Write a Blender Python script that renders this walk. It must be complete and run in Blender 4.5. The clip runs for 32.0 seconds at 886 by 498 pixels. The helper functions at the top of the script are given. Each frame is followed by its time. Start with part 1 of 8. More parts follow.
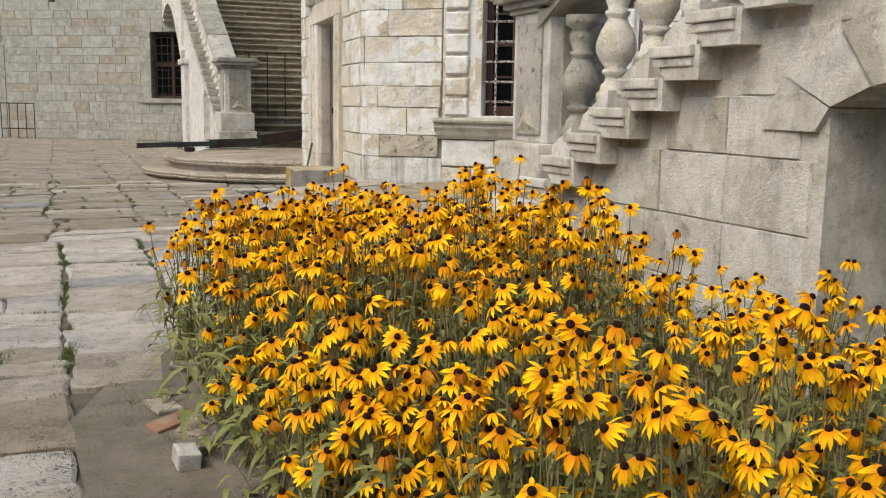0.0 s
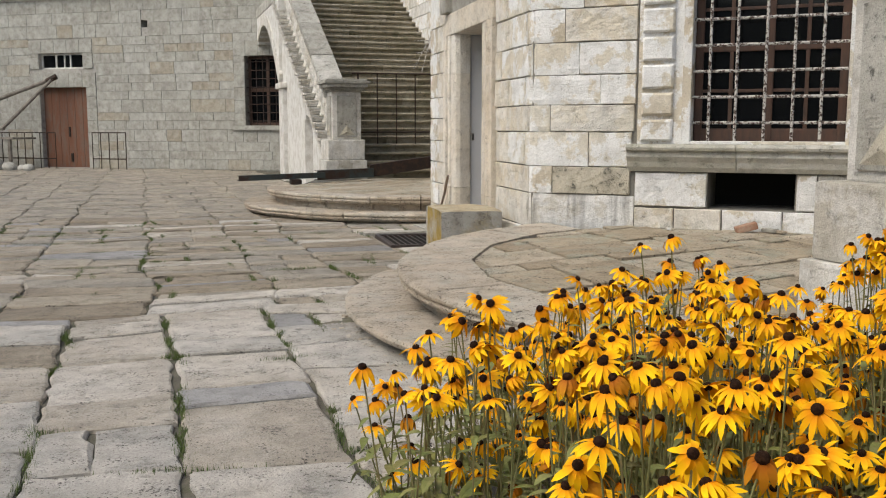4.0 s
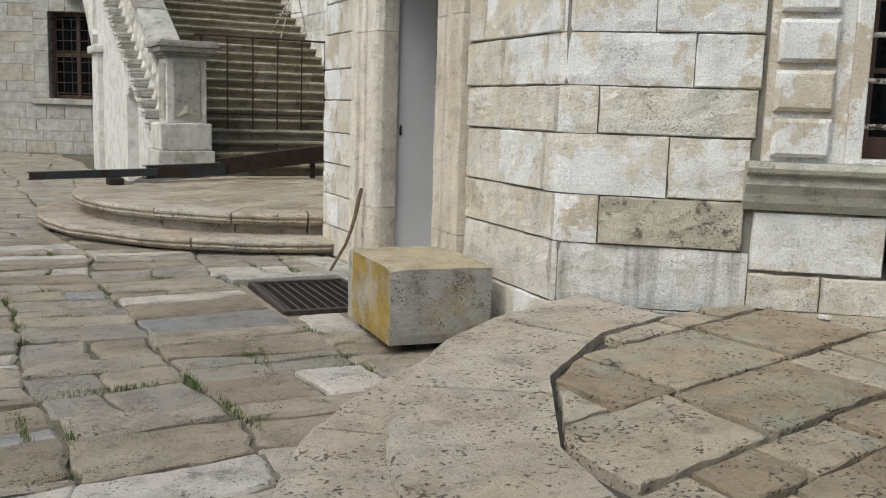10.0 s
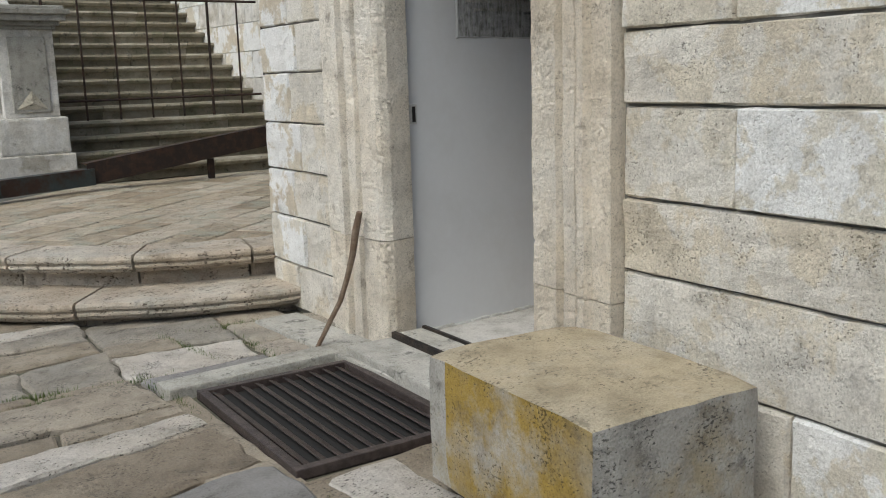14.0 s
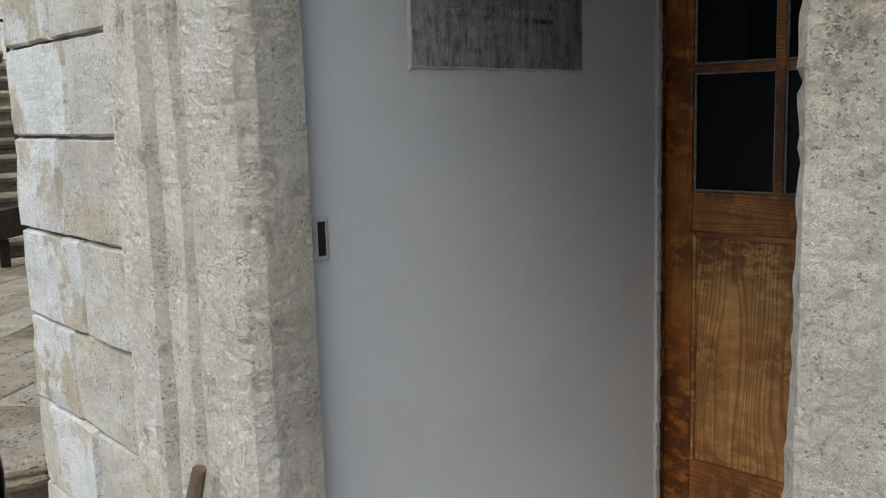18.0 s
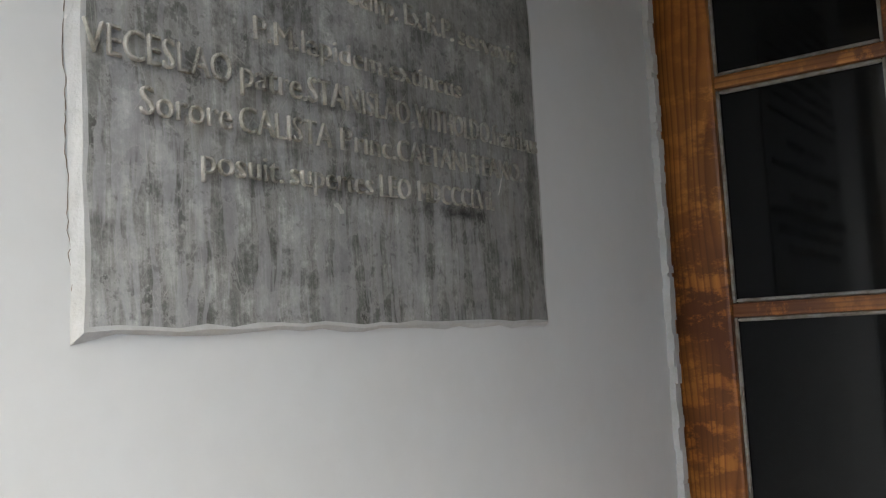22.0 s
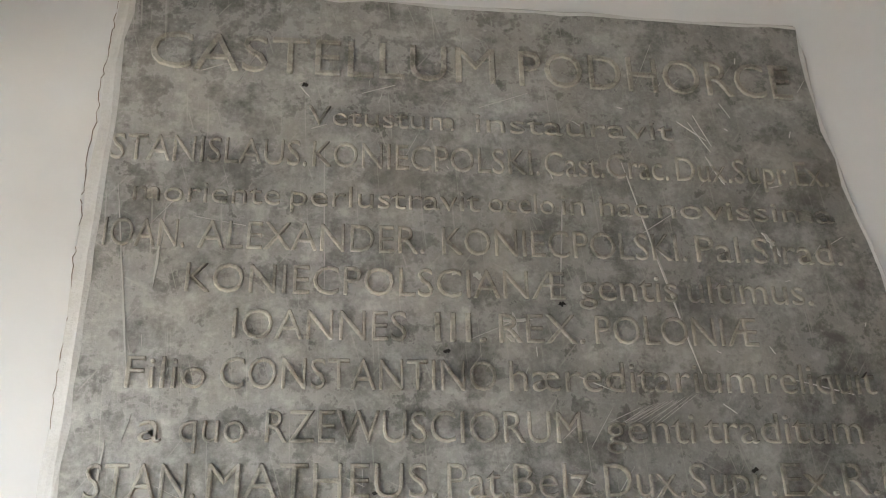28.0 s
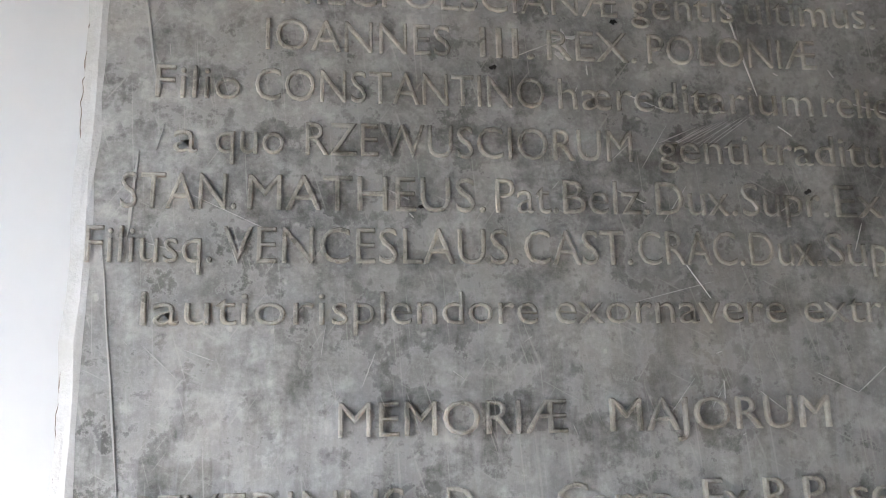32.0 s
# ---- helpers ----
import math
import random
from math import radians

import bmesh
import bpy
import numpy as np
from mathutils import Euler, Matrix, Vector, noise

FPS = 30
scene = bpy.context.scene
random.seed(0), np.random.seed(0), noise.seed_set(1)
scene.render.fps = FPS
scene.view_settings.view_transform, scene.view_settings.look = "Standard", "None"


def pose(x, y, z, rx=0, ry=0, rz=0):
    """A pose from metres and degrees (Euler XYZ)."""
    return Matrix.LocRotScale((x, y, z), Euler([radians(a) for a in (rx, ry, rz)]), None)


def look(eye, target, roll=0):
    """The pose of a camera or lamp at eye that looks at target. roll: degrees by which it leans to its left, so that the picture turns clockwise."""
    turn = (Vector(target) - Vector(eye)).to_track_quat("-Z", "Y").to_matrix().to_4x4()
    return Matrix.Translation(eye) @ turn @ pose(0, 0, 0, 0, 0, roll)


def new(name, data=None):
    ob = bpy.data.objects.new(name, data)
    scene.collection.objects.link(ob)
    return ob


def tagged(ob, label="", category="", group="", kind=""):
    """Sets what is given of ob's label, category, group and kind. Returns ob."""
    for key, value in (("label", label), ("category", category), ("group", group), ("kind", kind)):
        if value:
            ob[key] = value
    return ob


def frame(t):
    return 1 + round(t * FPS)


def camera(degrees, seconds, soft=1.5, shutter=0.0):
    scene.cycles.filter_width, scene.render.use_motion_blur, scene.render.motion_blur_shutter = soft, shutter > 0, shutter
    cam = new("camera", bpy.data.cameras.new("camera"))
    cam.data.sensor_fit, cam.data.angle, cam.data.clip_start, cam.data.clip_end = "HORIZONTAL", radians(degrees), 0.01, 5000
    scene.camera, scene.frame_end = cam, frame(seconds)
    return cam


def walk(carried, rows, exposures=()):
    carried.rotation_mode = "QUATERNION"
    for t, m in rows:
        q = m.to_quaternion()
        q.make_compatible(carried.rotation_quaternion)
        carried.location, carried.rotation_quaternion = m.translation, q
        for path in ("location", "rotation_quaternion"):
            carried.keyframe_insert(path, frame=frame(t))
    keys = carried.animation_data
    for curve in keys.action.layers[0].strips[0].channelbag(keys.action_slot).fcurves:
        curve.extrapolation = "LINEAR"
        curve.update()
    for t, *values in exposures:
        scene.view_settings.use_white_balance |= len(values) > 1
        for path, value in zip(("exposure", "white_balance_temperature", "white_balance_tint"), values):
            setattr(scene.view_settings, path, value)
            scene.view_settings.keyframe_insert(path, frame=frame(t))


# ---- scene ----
import itertools

cam = camera(50.88, 32.0, soft=1.1)
PATH = [
    (0.0, pose(-3.723, -14.097, 1.425, 81.21, -0.90, -22.34)),
    (0.5, pose(-3.770, -13.783, 1.446, 81.62, -0.37, -20.08)),
    (1.0, pose(-3.814, -13.482, 1.437, 83.29, 0.72, -17.96)),
    (1.5, pose(-3.799, -13.070, 1.418, 83.72, 1.45, -15.70)),
    (2.0, pose(-3.796, -12.747, 1.425, 83.73, 1.60, -14.89)),
    (2.5, pose(-3.792, -12.429, 1.419, 83.83, 1.32, -15.95)),
    (3.0, pose(-3.764, -12.095, 1.389, 83.57, 0.88, -16.71)),
    (3.5, pose(-3.778, -11.726, 1.428, 82.85, 0.35, -16.95)),
    (5.5, pose(-4.021, -10.224, 1.399, 81.15, 1.51, -23.53)),
    (6.0, pose(-3.896, -9.862, 1.426, 80.27, 2.23, -26.02)),
    (6.5, pose(-3.735, -9.503, 1.431, 81.45, -2.42, -23.39)),
    (7.0, pose(-3.694, -9.166, 1.450, 81.45, 1.00, -26.04)),
    (7.5, pose(-3.628, -8.756, 1.429, 81.60, 1.14, -26.08)),
    (8.0, pose(-3.522, -8.367, 1.457, 80.80, -0.70, -26.37)),
    (8.5, pose(-3.484, -7.964, 1.473, 81.86, 0.56, -30.64)),
    (9.0, pose(-3.401, -7.598, 1.476, 81.85, 1.76, -33.13)),
    (9.5, pose(-3.207, -7.204, 1.487, 81.96, -1.06, -29.89)),
    (10.0, pose(-3.168, -6.851, 1.480, 81.62, -1.86, -28.04)),
    (10.5, pose(-3.197, -6.450, 1.494, 81.45, -0.04, -25.34)),
    (11.0, pose(-3.182, -6.009, 1.470, 80.93, 0.16, -19.64)),
    (11.5, pose(-3.153, -5.582, 1.484, 81.23, -0.87, -19.95)),
    (12.0, pose(-3.158, -5.171, 1.475, 81.64, 1.03, -23.82)),
    (12.5, pose(-3.080, -4.733, 1.437, 80.93, 0.69, -25.47)),
    (13.0, pose(-2.990, -4.369, 1.499, 79.86, -0.00, -28.55)),
    (13.5, pose(-2.819, -3.917, 1.521, 79.57, 1.69, -34.74)),
    (14.0, pose(-2.624, -3.580, 1.508, 79.50, 1.65, -37.40)),
    (14.5, pose(-2.369, -3.227, 1.554, 80.93, -0.90, -36.08)),
    (16.5, pose(-1.408, -1.826, 1.605, 80.65, 0.36, -36.75)),
    (17.0, pose(-1.302, -1.595, 1.624, 80.64, 2.18, -41.17)),
    (17.5, pose(-1.187, -1.361, 1.619, 80.72, 1.76, -44.87)),
    (18.0, pose(-0.980, -1.139, 1.619, 81.34, 1.67, -45.31)),
    (18.5, pose(-0.834, -0.914, 1.608, 79.72, -0.07, -51.00)),
    (19.0, pose(-0.697, -0.701, 1.615, 83.61, 2.66, -58.24)),
    (19.5, pose(-0.527, -0.547, 1.602, 83.84, 1.66, -61.41)),
    (20.0, pose(-0.303, -0.429, 1.586, 85.60, -0.03, -59.56)),
    (20.5, pose(-0.093, -0.277, 1.608, 86.01, 0.54, -57.55)),
    (21.0, pose(0.061, -0.150, 1.629, 88.74, 1.49, -57.34)),
    (21.5, pose(0.183, -0.042, 1.655, 91.30, 1.81, -58.07)),
    (22.0, pose(0.310, -0.003, 1.705, 95.48, 3.06, -53.61)),
    (22.5, pose(0.545, 0.045, 1.762, 99.33, 1.44, -42.35)),
    (23.0, pose(0.647, 0.015, 1.779, 101.16, 2.70, -35.74)),
    (23.5, pose(0.716, 0.023, 1.784, 102.69, 2.83, -26.90)),
    (24.0, pose(0.786, 0.031, 1.791, 102.48, 2.59, -20.84)),
    (24.5, pose(0.864, -0.007, 1.824, 102.48, 1.70, -12.49)),
    (25.0, pose(0.917, -0.058, 1.856, 104.89, 0.85, -8.24)),
    (25.5, pose(0.936, -0.086, 1.917, 107.32, 0.79, -6.67)),
    (26.0, pose(0.929, -0.089, 1.999, 109.22, 1.23, -6.84)),
    (26.5, pose(0.930, -0.081, 2.073, 113.15, 0.88, -6.78)),
    (28.5, pose(0.958, -0.046, 2.201, 115.06, 1.12, -7.87)),
    (29.0, pose(0.954, -0.033, 2.187, 114.28, 0.73, -8.51)),
    (29.5, pose(0.960, -0.022, 2.175, 113.58, 0.91, -7.79)),
    (30.0, pose(0.949, -0.008, 2.165, 112.16, 0.78, -8.63)),
    (30.5, pose(0.948, 0.004, 2.152, 111.00, 1.12, -8.26)),
    (31.0, pose(0.943, 0.010, 2.144, 109.48, 0.88, -8.12)),
    (31.5, pose(0.930, 0.017, 2.131, 106.86, 0.95, -8.83)),
    (32.0, pose(0.914, 0.017, 2.116, 104.91, 1.31, -8.27)),
]
EXPOSURES = [(0.0, 0.22, 6800, 6), (3.0, 0.19, 6700, 6), (8.0, 0.13, 6450, 4), (14.0, 0.12, 6200, 3), (17.0, 0.07, 6050, 4), (18.0, 0.14, 6000, 3), (19.0, 0.42, 6000, 4), (20.0, 1.38, 6050, 4), (21.0, 1.55, 6150, 4), (22.0, 1.84, 6350, 3), (23.0, 2.27, 6700, 0), (24.5, 2.44, 6650, 0), (26.0, 2.82, 7450, 0), (28.0, 3.65, 6650, 4), (30.0, 3.82, 6300, 6), (31.0, 3.79, 6150, 7), (32.0, 3.44, 6150, 7)]
walk(cam, PATH, EXPOSURES)

# ---- world and light ----
world = bpy.data.worlds.new("overcast_sky")
scene.world = world
world.use_nodes = True
wn = world.node_tree
sky = wn.nodes.new("ShaderNodeTexSky")
sky.sky_type = "NISHITA"
sky.sun_disc = False
sky.sun_elevation = radians(52)
sky.sun_rotation = radians(250)
sky.air_density, sky.dust_density, sky.ozone_density = 1.0, 4.0, 1.0
wn.links.new(sky.outputs[0], wn.nodes["Background"].inputs[0])
wn.nodes["Background"].inputs[1].default_value = 0.15
sun = new("sun", bpy.data.lights.new("sun", "SUN"))
sun.data.energy, sun.data.angle, sun.data.color = 1.5, radians(40), (1.0, 0.96, 0.9)
sun.matrix_world = look((-30, -11, 42), (0, 0, 0))


# ---- materials ----
def node_mat(name):
    m = bpy.data.materials.new(name)
    m.use_nodes = True
    return m, m.node_tree.nodes, m.node_tree.links, m.node_tree.nodes["Principled BSDF"]


def ramp(ns, stops):
    r = ns.new("ShaderNodeValToRGB")
    e = r.color_ramp.elements
    while len(e) < len(stops):
        e.new(0.5)
    for i, (p, c) in enumerate(stops):
        e[i].position = p
        e[i].color = (*c, 1)
    return r


def surface_coords(ns, ls, stretch=(1, 1, 1), shuffle=True):
    """World position, shifted a little from piece to piece."""
    g = ns.new("ShaderNodeNewGeometry")
    mp = ns.new("ShaderNodeVectorMath")
    mp.operation = "MULTIPLY"
    mp.inputs[1].default_value = stretch
    if not shuffle:
        ls.new(g.outputs["Position"], mp.inputs[0])
        return mp.outputs[0]
    o = ns.new("ShaderNodeObjectInfo")
    k = ns.new("ShaderNodeVectorMath")
    k.operation = "SCALE"
    k.inputs[0].default_value = (31.0, 17.0, 23.0)
    ls.new(o.outputs["Random"], k.inputs["Scale"])
    a = ns.new("ShaderNodeVectorMath")
    a.operation = "ADD"
    ls.new(g.outputs["Position"], a.inputs[0])
    ls.new(k.outputs[0], a.inputs[1])
    ls.new(a.outputs[0], mp.inputs[0])
    return mp.outputs[0]


def noise_tex(ns, ls, vec, scale, detail=6, rough=0.6):
    n = ns.new("ShaderNodeTexNoise")
    n.inputs["Scale"].default_value = scale
    n.inputs["Detail"].default_value = detail
    n.inputs["Roughness"].default_value = rough
    ls.new(vec, n.inputs["Vector"])
    return n


def mix(ns, ls, fac, a, b, mode="MIX"):
    m = ns.new("ShaderNodeMix")
    m.data_type = "RGBA"
    m.blend_type = mode
    for sock, val in ((0, fac), (6, a), (7, b)):
        if hasattr(val, "links"):
            ls.new(val, m.inputs[sock])
        elif sock == 0:
            m.inputs[0].default_value = val
        else:
            m.inputs[sock].default_value = (*val, 1)
    return m.outputs[2]


def stone(name, tones, dark=(0.06, 0.055, 0.05), dark_amt=0.35, pits=0.5, bump=0.5, rough=0.85, big=1.6, tint=None, tint_amt=0.0, streak=0.0, gloss=None, vary=1.0, hard=False, mottle=1.0, coarse=0.0, pit_scale=78.0):
    """Weathered stone: tones vary from piece to piece and in patches, with dark crusts, pits, grain and broken relief."""
    m, ns, ls, b = node_mat(name)
    v = surface_coords(ns, ls)
    o = ns.new("ShaderNodeObjectInfo")
    n1 = noise_tex(ns, ls, v, big, 5, 0.6)
    add = ns.new("ShaderNodeMath")
    add.operation = "MULTIPLY_ADD"
    ls.new(o.outputs["Random"], add.inputs[0])
    add.inputs[1].default_value = 0.45 * vary
    sub = ns.new("ShaderNodeMath")
    sub.operation = "MULTIPLY_ADD"
    ls.new(n1.outputs[0], sub.inputs[0])
    sub.inputs[1].default_value = 1.1
    sub.inputs[2].default_value = -0.28
    ls.new(sub.outputs[0], add.inputs[2])
    k = len(tones)
    r = ramp(ns, [(0.1 + 0.8 * i / (k - 1), t) for i, t in enumerate(tones)])
    ls.new(add.outputs[0], r.inputs[0])
    col = r.outputs[0]
    n2 = noise_tex(ns, ls, v, 8.0, 11, 0.76)
    r2 = ramp(ns, [(0.555, (0, 0, 0)), (0.645, (1, 1, 1))])
    ls.new(n2.outputs[0], r2.inputs[0])
    f2 = ns.new("ShaderNodeMath")
    f2.operation = "MULTIPLY"
    ls.new(r2.outputs[0], f2.inputs[0])
    f2.inputs[1].default_value = dark_amt
    col = mix(ns, ls, f2.outputs[0], col, dark)
    if tint:
        n5 = noise_tex(ns, ls, v, 2.7, 10, 0.7)
        r5 = ramp(ns, [(0.46 if hard else 0.49, (0, 0, 0)), (0.50 if hard else 0.62, (1, 1, 1))])
        ls.new(n5.outputs[0], r5.inputs[0])
        f5 = ns.new("ShaderNodeMath")
        f5.operation = "MULTIPLY"
        ls.new(r5.outputs[0], f5.inputs[0])
        f5.inputs[1].default_value = tint_amt
        col = mix(ns, ls, f5.outputs[0], col, tint)
    if streak:
        vs = surface_coords(ns, ls, (7, 7, 0.6))
        n6 = noise_tex(ns, ls, vs, 1.3, 4, 0.6)
        r6 = ramp(ns, [(0.5, (0, 0, 0)), (0.75, (1, 1, 1))])
        ls.new(n6.outputs[0], r6.inputs[0])
        f6 = ns.new("ShaderNodeMath")
        f6.operation = "MULTIPLY"
        ls.new(r6.outputs[0], f6.inputs[0])
        f6.inputs[1].default_value = streak
        col = mix(ns, ls, f6.outputs[0], col, (0.09, 0.085, 0.075))
    # mottling at a hand's breadth
    n7 = noise_tex(ns, ls, v, 5.5, 6, 0.68)
    r7 = ramp(ns, [(0.34, (1 - 0.26 * mottle, 1 - 0.27 * mottle, 1 - 0.29 * mottle)), (0.5, (0.98, 0.98, 0.98)), (0.66, (1 + 0.1 * mottle,) * 3)])
    ls.new(n7.outputs[0], r7.inputs[0])
    col = mix(ns, ls, 1.0, col, r7.outputs[0], "MULTIPLY")
    # small ragged pits that gather in swarms along the bed of the stone
    vp = surface_coords(ns, ls, (0.9, 1.1, 1.5))
    n3 = noise_tex(ns, ls, vp, pit_scale, 3, 0.55)
    n8 = noise_tex(ns, ls, v, 6.0, 4, 0.6)
    dip = ns.new("ShaderNodeMath")
    dip.operation = "MULTIPLY_ADD"
    ls.new(n8.outputs[0], dip.inputs[0])
    dip.inputs[1].default_value = 0.5
    ls.new(n3.outputs[0], dip.inputs[2])
    # the shade inside the pits is mixed into the colour as a darker tone
    r3 = ramp(ns, [(0.525 + 0.05 * pits, (1, 1, 1)), (0.58 + 0.05 * pits, (0, 0, 0))])
    ls.new(dip.outputs[0], r3.inputs[0])
    f3 = ns.new("ShaderNodeMath")
    f3.operation = "MULTIPLY"
    ls.new(r3.outputs[0], f3.inputs[0])
    f3.inputs[1].default_value = min(0.9, 0.85 * pits)
    col = mix(ns, ls, f3.outputs[0], col, tuple(c * 0.22 for c in tones[0]))
    # low spots of the coarse relief: dirt and cavity shade, both as colour
    if coarse:
        n9 = noise_tex(ns, ls, vp, 24.0, 9, 0.7)
        r9 = ramp(ns, [(0.36, (1, 1, 1)), (0.45, (0, 0, 0))])
        ls.new(n9.outputs[0], r9.inputs[0])
        f9 = ns.new("ShaderNodeMath")
        f9.operation = "MULTIPLY"
        ls.new(r9.outputs[0], f9.inputs[0])
        f9.inputs[1].default_value = 0.4 * coarse
        col = mix(ns, ls, f9.outputs[0], col, tuple(0.5 * (a + c) for a, c in zip(dark, tones[0])))
    n4 = noise_tex(ns, ls, v, 105.0, 4, 0.6)
    r4 = ramp(ns, [(0.3, (0.76, 0.755, 0.74)), (0.5, (1.0, 1.0, 1.0)), (0.7, (1.09, 1.09, 1.09))])
    ls.new(n4.outputs[0], r4.inputs[0])
    col = mix(ns, ls, 1.0, col, r4.outputs[0], "MULTIPLY")
    ls.new(col, b.inputs["Base Color"])
    b.inputs["Roughness"].default_value = rough
    if gloss:
        rg = ramp(ns, [(0.35, (gloss, gloss, gloss)), (0.65, (rough, rough, rough))])
        ls.new(n1.outputs[0], rg.inputs[0])
        ls.new(rg.outputs[0], b.inputs["Roughness"])
    hgt = ns.new("ShaderNodeMath")
    hgt.operation = "MULTIPLY_ADD"
    ls.new(r3.outputs[0], hgt.inputs[0])
    hgt.inputs[1].default_value = -0.5 * pits
    ls.new(n2.outputs[0], hgt.inputs[2])
    h2 = ns.new("ShaderNodeMath")
    h2.operation = "MULTIPLY_ADD"
    ls.new(n4.outputs[0], h2.inputs[0])
    h2.inputs[1].default_value = 0.06
    ls.new(hgt.outputs[0], h2.inputs[2])
    if coarse:
        h3 = ns.new("ShaderNodeMath")
        h3.operation = "MULTIPLY_ADD"
        ls.new(n9.outputs[0], h3.inputs[0])
        h3.inputs[1].default_value = 0.9 * coarse
        ls.new(h2.outputs[0], h3.inputs[2])
        h2 = h3
    bp = ns.new("ShaderNodeBump")
    bp.inputs["Strength"].default_value = bump
    bp.inputs["Distance"].default_value = 0.026 + 0.014 * coarse
    ls.new(h2.outputs[0], bp.inputs["Height"])
    ls.new(bp.outputs[0], b.inputs["Normal"])
    return m


def paint(name, base, second, scale=8, amt=0.5, rough=0.6, bump=0.2, metal=0.0, stretch=(1, 1, 1), lo=0.45, hi=0.6, grain=1.0):
    """Two colours in patches with a little relief."""
    m, ns, ls, b = node_mat(name)
    v = surface_coords(ns, ls, stretch)
    n = noise_tex(ns, ls, v, scale, 8, 0.65)
    r = ramp(ns, [(lo, (0, 0, 0)), (hi, (1, 1, 1))])
    ls.new(n.outputs[0], r.inputs[0])
    f = ns.new("ShaderNodeMath")
    f.operation = "MULTIPLY"
    ls.new(r.outputs[0], f.inputs[0])
    f.inputs[1].default_value = amt
    col = mix(ns, ls, f.outputs[0], base, second)
    n2 = noise_tex(ns, ls, v, scale * 9, 4, 0.6)
    r2 = ramp(ns, [(0.25, (1 - 0.18 * grain,) * 3), (0.75, (1 + 0.06 * grain,) * 3)])
    ls.new(n2.outputs[0], r2.inputs[0])
    col = mix(ns, ls, 1.0, col, r2.outputs[0], "MULTIPLY")
    ls.new(col, b.inputs["Base Color"])
    b.inputs["Roughness"].default_value = rough
    b.inputs["Metallic"].default_value = metal
    bp = ns.new("ShaderNodeBump")
    bp.inputs["Strength"].default_value = bump
    bp.inputs["Distance"].default_value = 0.01
    ls.new(n2.outputs[0], bp.inputs["Height"])
    ls.new(bp.outputs[0], b.inputs["Normal"])
    return m


